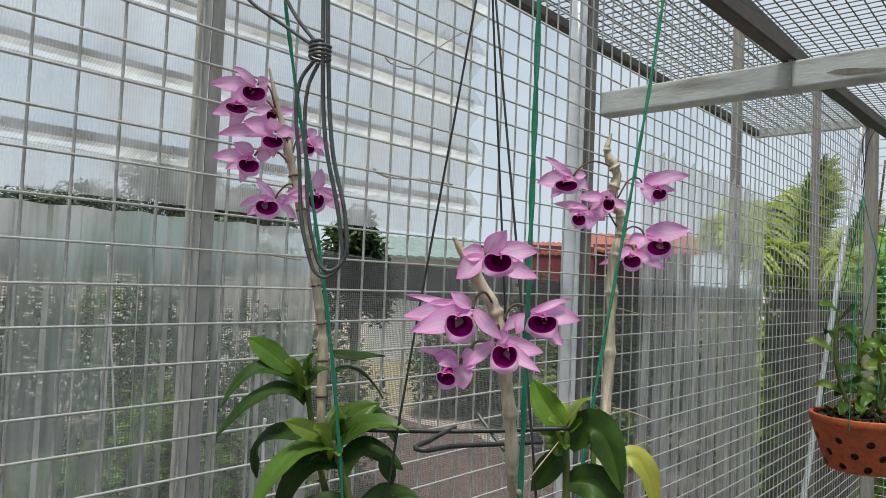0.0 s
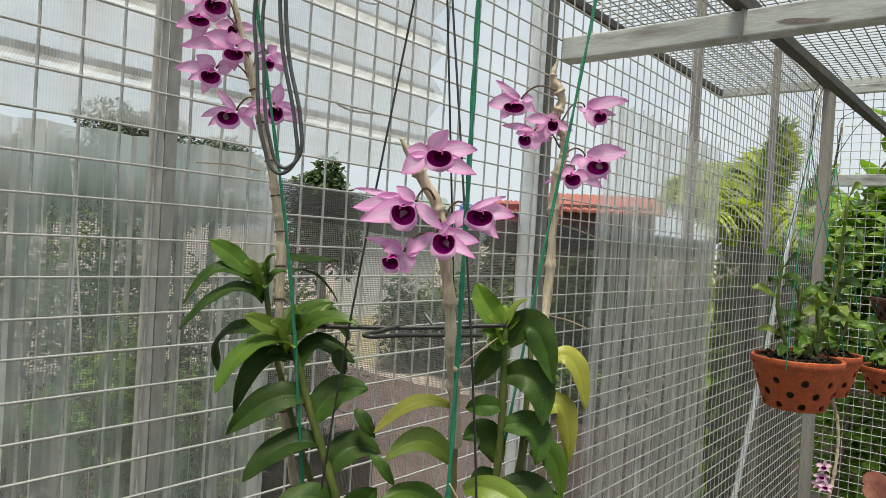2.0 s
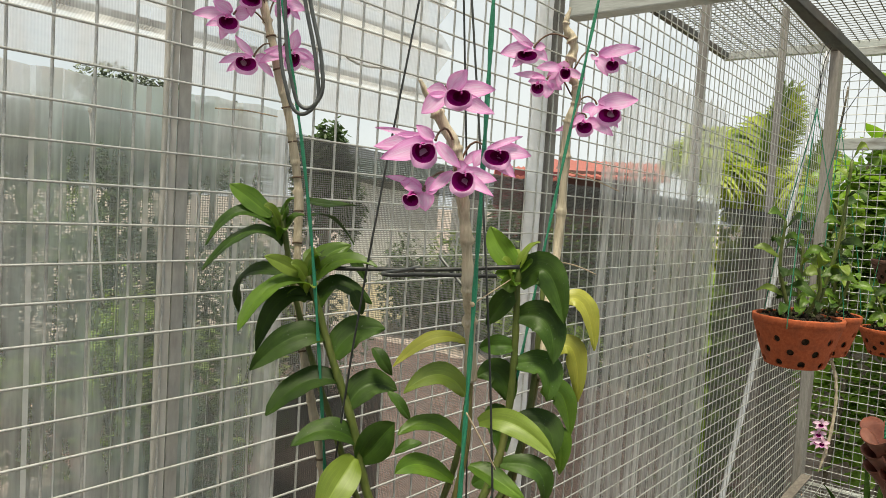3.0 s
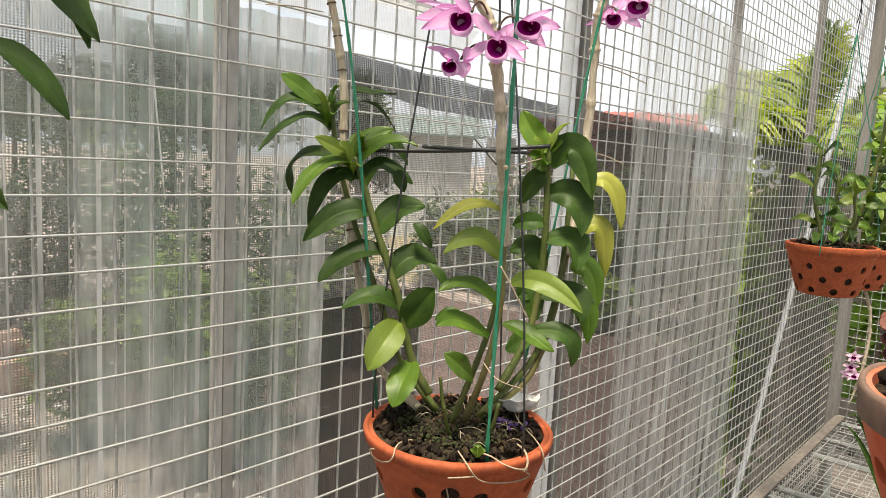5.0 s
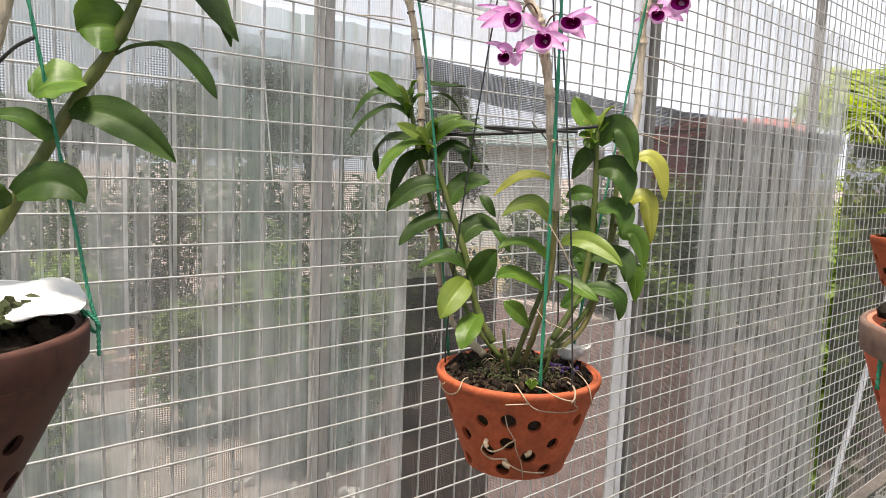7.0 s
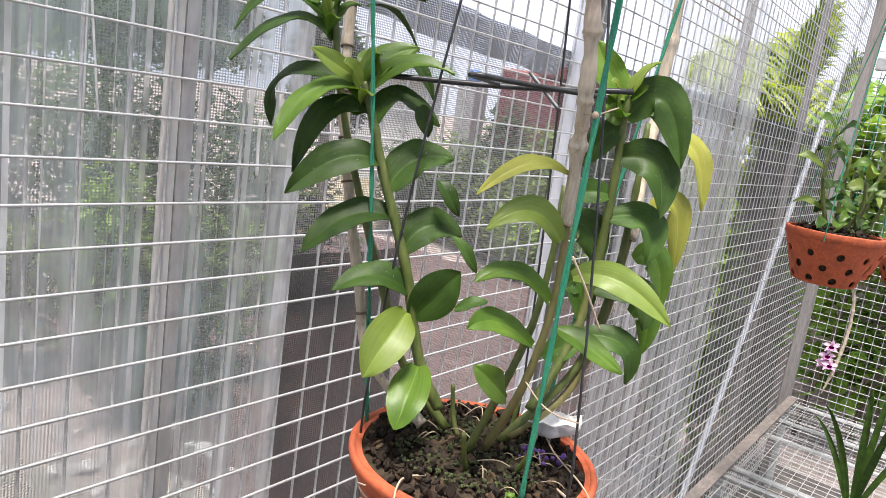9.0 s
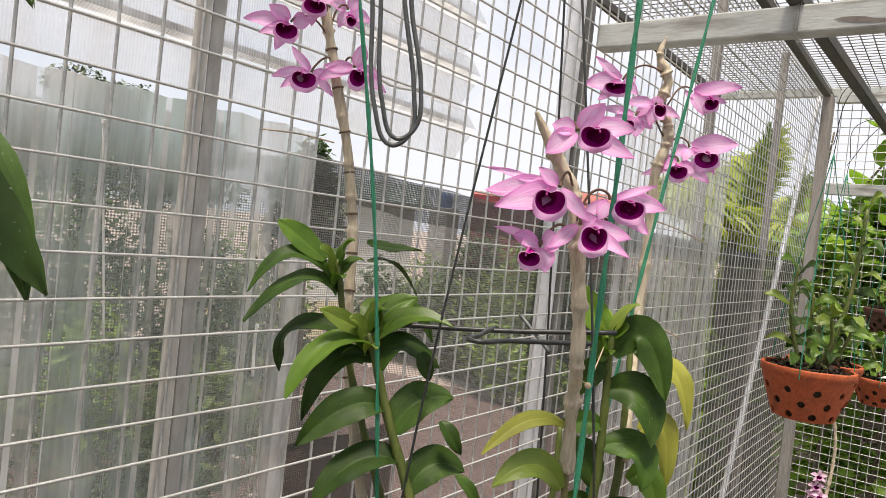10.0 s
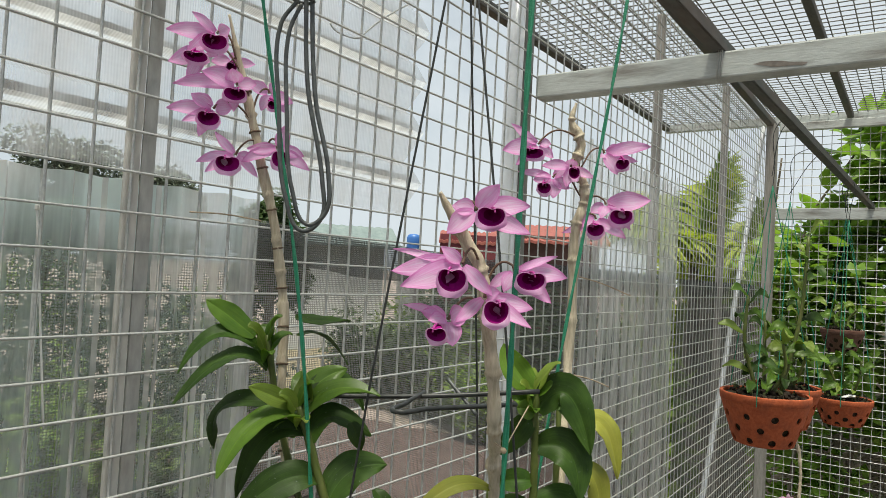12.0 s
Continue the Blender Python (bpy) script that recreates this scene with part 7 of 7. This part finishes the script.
for i, (az, d, sp, c) in enumerate(((50, 6.6, (0.7, 0.5, 0.85), 1500), (54, 6.4, (0.7, 0.5, 0.95), 1500), (58.5, 6.2, (0.7, 0.5, 1.05), 1500), (63, 6.6, (0.7, 0.5, 1.1), 1500), (67, 7.2, (0.7, 0.5, 1.15), 1500), (71, 7.6, (0.7, 0.5, 1.15), 1500),
                                    (75, 7.6, (0.7, 0.5, 1.15), 1500), (79, 7.2, (0.7, 0.5, 1.15), 1500), (83, 6.6, (0.7, 0.5, 1.05), 1500), (89, 6.2, (0.7, 0.5, 1.0), 1500), (84, 4.2, (0.4, 0.4, 0.6), 1000), (60, 4.2, (0.35, 0.35, 0.45), 800))):
    bush(polar(az, d, G), sp, c, 0.085, 50 + i, "green bush outside the clear sheet", (TREE, BUSHMAT)[i % 3 == 1])
for i, (az, d, sp, c) in enumerate(((16, 9.2, (0.7, 0.5, 0.95), 1500), (20, 9.4, (0.7, 0.5, 0.95), 1500), (24, 9.2, (0.7, 0.5, 0.9), 1500), (28, 9.4, (0.7, 0.5, 0.95), 1500), (32, 9.6, (0.7, 0.5, 0.9), 1500), (35.5, 10.2, (0.7, 0.5, 0.85), 1500))):
    bush(polar(az, d, G), sp, c, 0.1, 150 + i, "tall hedge bush beyond the tilled plot", (TREE, BUSHMAT)[i % 3 == 1], "hedge_bush", "hedge")
bush(polar(31.5, 8.9, G), (0.4, 0.35, 0.5), 1300, 0.09, 272, "light green shrub at the edge of the plot", LIME)
bush(polar(27.5, 8.7, G), (0.4, 0.35, 0.42), 1300, 0.09, 273, "light green shrub at the edge of the plot", LIME)
bush(polar(18.7, 4.3, G), (0.3, 0.3, 0.9), 1200, 0.09, 271, "bright sunlit shrub seen past the net's edge", LIME)
for i, az in enumerate((27, 30.5, 34, 37.5, 41)):
    bush(polar(az, 11.0 + 0.3 * (i % 2), G), (0.7, 0.5, (1.12, 0.8)[az > 36]), 1600, 0.12, 330 + i, "tall dark bush before the low houses", (TREE, BUSHMAT)[i % 2], "hedge_bush", "hedge")

for i, (az, d, sz) in enumerate(((56, 4.6, 0.62), (64, 5.2, 0.75), (70, 4.9, 0.55), (80, 5.0, 0.7), (86, 4.2, 0.62))):
    bush(polar(az, d, G), (0.38, 0.34, sz), 1000, 0.08, 400 + i, "sunlit bush on the bare ground outside", (BUSHMAT, LIME)[i % 2])

# pale rubble strewn over the bare ground, added to mottle it with bright dots
bm = bmesh.new()
r = random.Random(90)
for _ in range(420):
    az, d = r.uniform(50, 98), 1.9 + 5.2 * r.random() ** 1.3
    size = r.uniform(0.03, 0.13)
    p = polar(az, d, G + 0.02)
    m = Matrix.Translation(Vector(p)) @ Euler((r.uniform(0, 3), r.uniform(0, 3), r.uniform(0, 3))).to_matrix().to_4x4() @ Matrix.Diagonal((size, size * r.uniform(0.5, 0.9), size * 0.45, 1))
    for v in bmesh.ops.create_icosphere(bm, subdivisions=1, radius=0.6, matrix=m)["verts"]:
        v.co += Vector((r.uniform(-1, 1), r.uniform(-1, 1), r.uniform(-1, 1))) * size * 0.1
single("rubble", bm, RUBBLE, "pale broken rubble added for bright dots on the ground outside", "rubble", kind="stuff", smooth=False)

# the tilled plot beside the house and the dry bank behind it
for name, lo, hi, base, rise, mat, label in (("tilled_plot", (-9.0, 1.7), (-1.25, 8.0), G + 0.03, 0.0, TILLED, "dark reddish tilled earth plot beside the plant house"),
                                             ("dry_bank", (-13.0, 8.0), (-4.6, 13.0), G + 0.02, 0.5, DRYBANK, "pale bank of dry grass and rubble behind the plot")):
    bm = bmesh.new()
    bmesh.ops.create_grid(bm, x_segments=60, y_segments=50, size=0.5)
    for v in bm.verts:
        u, w = v.co.x + 0.5, v.co.y + 0.5
        p = Vector((lo[0] + (hi[0] - lo[0]) * u, lo[1] + (hi[1] - lo[1]) * w, 0))
        edge = min(1.0, 8 * min(u, 1 - u, w, 1 - w))
        p.x += 0.25 * noise.noise(p * 1.1)
        p.y += 0.2 * noise.noise(p * 0.9 + Vector((5, 0, 0)))
        p.z = base + edge * (0.03 + rise * w + 0.035 * noise.noise(p * 3.0)) - 0.06 * (1 - edge)
        v.co = p
    single(name, bm, mat, label, "ground", kind="structure")


def palm(at, height, fronds, length, seed, label):
    r = random.Random(seed)
    t = thing("palm_tree", at, label, "palm")
    top = Vector(at) + Vector((0.05, 0.0, height))
    part("trunk", tube(bmesh.new(), smooth_path([at, Vector(at) + Vector((0.08, 0, height * 0.5)), top], 6), lambda u: 0.06 * (1.15 - 0.4 * u), 8), BARK, t)
    for k in range(fronds):
        a = 2.399 * k + r.uniform(-0.3, 0.3)
        lift = 0.3 + 1.2 * ((k * 0.618) % 1.0)
        ln = length * r.uniform(0.8, 1.15)
        out = Vector((math.cos(a), math.sin(a), 0))
        line = []
        for i in range(15):
            u = i / 14
            line.append(top + out * (ln * (math.cos(lift) * u * (1 - 0.35 * u) + 0.12 * u)) + Vector((0, 0, ln * (math.sin(lift) * u * (1 - 0.2 * u) - (0.56 - 0.38 * lift) * u ** 2.4))))
        tone = BUSHMAT if lift > 1.0 and k % 3 == 0 else PALMMAT
        frond = part("frond", tube(bmesh.new(), line, lambda u: 0.011 * (1.1 - u), 5), tone, t)
        bm = bmesh.new()
        path = smooth_path(line, 3)
        for i in range(5, len(path) - 1):
            d = (path[i + 1] - path[i - 1]).normalized()
            s = d.cross(Vector((0, 0, 1))).normalized()
            u = i / len(path)
            for q in (-1, 1):
                leaf_l = ln * 0.34 * (0.35 + 0.8 * math.sin(math.pi * (0.1 + 0.85 * u))) * r.uniform(0.85, 1.1)
                tip = path[i] + s * (q * leaf_l * 0.62) + d * leaf_l * 0.55 + Vector((0, 0, -leaf_l * r.uniform(0.05, 0.5)))
                m = path[i].lerp(tip, 0.4) + Vector((0, 0, leaf_l * 0.1))
                w = d * 0.019
                v = [bm.verts.new(x) for x in (path[i] - w * 0.4, path[i] + w * 0.4, m + w, m - w, tip)]
                bm.faces.new((v[0], v[1], v[2], v[3]))
                bm.faces.new((v[3], v[2], v[4]))
        part("leaf_fringe", bm, tone, frond, kind="stuff")
    return t


palm(polar(15.6, 6.6, G), 2.3, 40, 1.2, 5, "yellow-green palm with arching feathery fronds")
palm(polar(12.6, 7.4, G), 2.0, 30, 1.15, 9, "smaller yellow-green palm beside the house")
bush(polar(13, 7.2, G), (0.7, 0.6, 0.7), 1500, 0.12, 91, "bright green shrub under the palms")
for i, (az, d, up) in enumerate(((16.6, 8.2, 1.2), (14.2, 8.4, 1.3), (11.8, 8.6, 1.15))):
    bush(polar(az, d, G), (0.6, 0.5, up), 1500, 0.15, 95 + i, "tall yellow-green shrub behind the palms", PALMMAT)

# big-leaved vine thicket past the end wall
vine = thing("vine_thicket", (0.3, 5.6, G), "dense thicket of large glossy green leaves past the end wall", "vine")
bm = bmesh.new()
r = random.Random(77)
for k in range(9):
    x = -0.9 + 0.33 * k
    tube(bm, smooth_path([(x, 5.7, G), (x + r.uniform(-0.2, 0.2), 5.6, 0.8), (x + r.uniform(-0.3, 0.3), 5.75, 2.0), (x + r.uniform(-0.2, 0.4), 5.7, 2.6)], 5), lambda u: 0.018 * (1.1 - 0.7 * u), 6)
part("stem_mass", bm, BARK, vine, kind="stuff")
bm = bmesh.new()
for k in range(26):
    x = r.uniform(-0.95, 2.0)
    z = r.uniform(0.7, 1.75)
    clump(bm, (x, r.uniform(5.25, 5.9), z), (0.36, 0.25, 0.34), 95, 0.17, 300 + k, 0.62)
for k in range(30):
    clump(bm, (r.uniform(-0.95, 2.1), r.uniform(5.35, 5.9), r.uniform(1.2, 2.15)), (0.34, 0.22, 0.3), 120, 0.12, 420 + k, 0.6)
for k in range(34):
    x = r.uniform(-0.55, 1.7)
    z = r.uniform(1.7, 2.0 + 1.0 * max(0, min(1, (x + 0.6) / 0.35)))
    clump(bm, (x, r.uniform(5.3, 5.9), z), (0.34, 0.25, 0.32), 95, 0.19, 340 + k, 0.62)
for k in range(16):
    clump(bm, (r.uniform(-0.95, 2.0), r.uniform(5.5, 6.1), r.uniform(-0.3, 0.8)), (0.4, 0.25, 0.34), 60, 0.16, 370 + k, 0.6)
part("foliage", bm, HEDGE, vine, kind="stuff")
bank = bmesh.new()
bmesh.ops.create_grid(bank, x_segments=30, y_segments=24, size=0.5)
for v in bank.verts:
    x, u = v.co.x * 4.5 + 0.4, v.co.y + 0.5
    v.co = Vector((x, 6.1 + 0.5 * u + 0.1 * noise.noise(Vector((x * 2, u * 3, 0))), G + 2.1 * u + 0.12 * noise.noise(Vector((x * 2, u * 3, 5)))))
single("earth_bank", bank, SOILGROUND, "dark overgrown earth bank behind the thicket", "ground", kind="structure")

# bricks stacked outside the wall
bx, by, bz = polar(73.8, 6.5, G)
stack = thing("brick_stack", (bx, by, bz), "low tumbled heap of pale orange bricks outside the wall", "bricks")
brick = box(bmesh.new(), (-0.11, -0.05, 0), (0.11, 0.05, 0.065), 0.004)
brick_mesh = finish("brick", brick, BRICK, False)
for i in range(4):
    for j in range(4):
        for layer in range(max(2, 6 - abs(2 * i - 3) // 2 - abs(2 * j - 3) // 2 + rng.randint(-1, 1))):
            ob = new("brick", brick_mesh)
            ob.parent = stack
            ob.matrix_basis = pose((i - 1.5) * 0.15 + rng.uniform(-0.02, 0.02), (j - 1.5) * 0.24 + rng.uniform(-0.02, 0.02), layer * 0.067, rng.uniform(-3, 3), rng.uniform(-3, 3), 90 + rng.uniform(-9, 9))
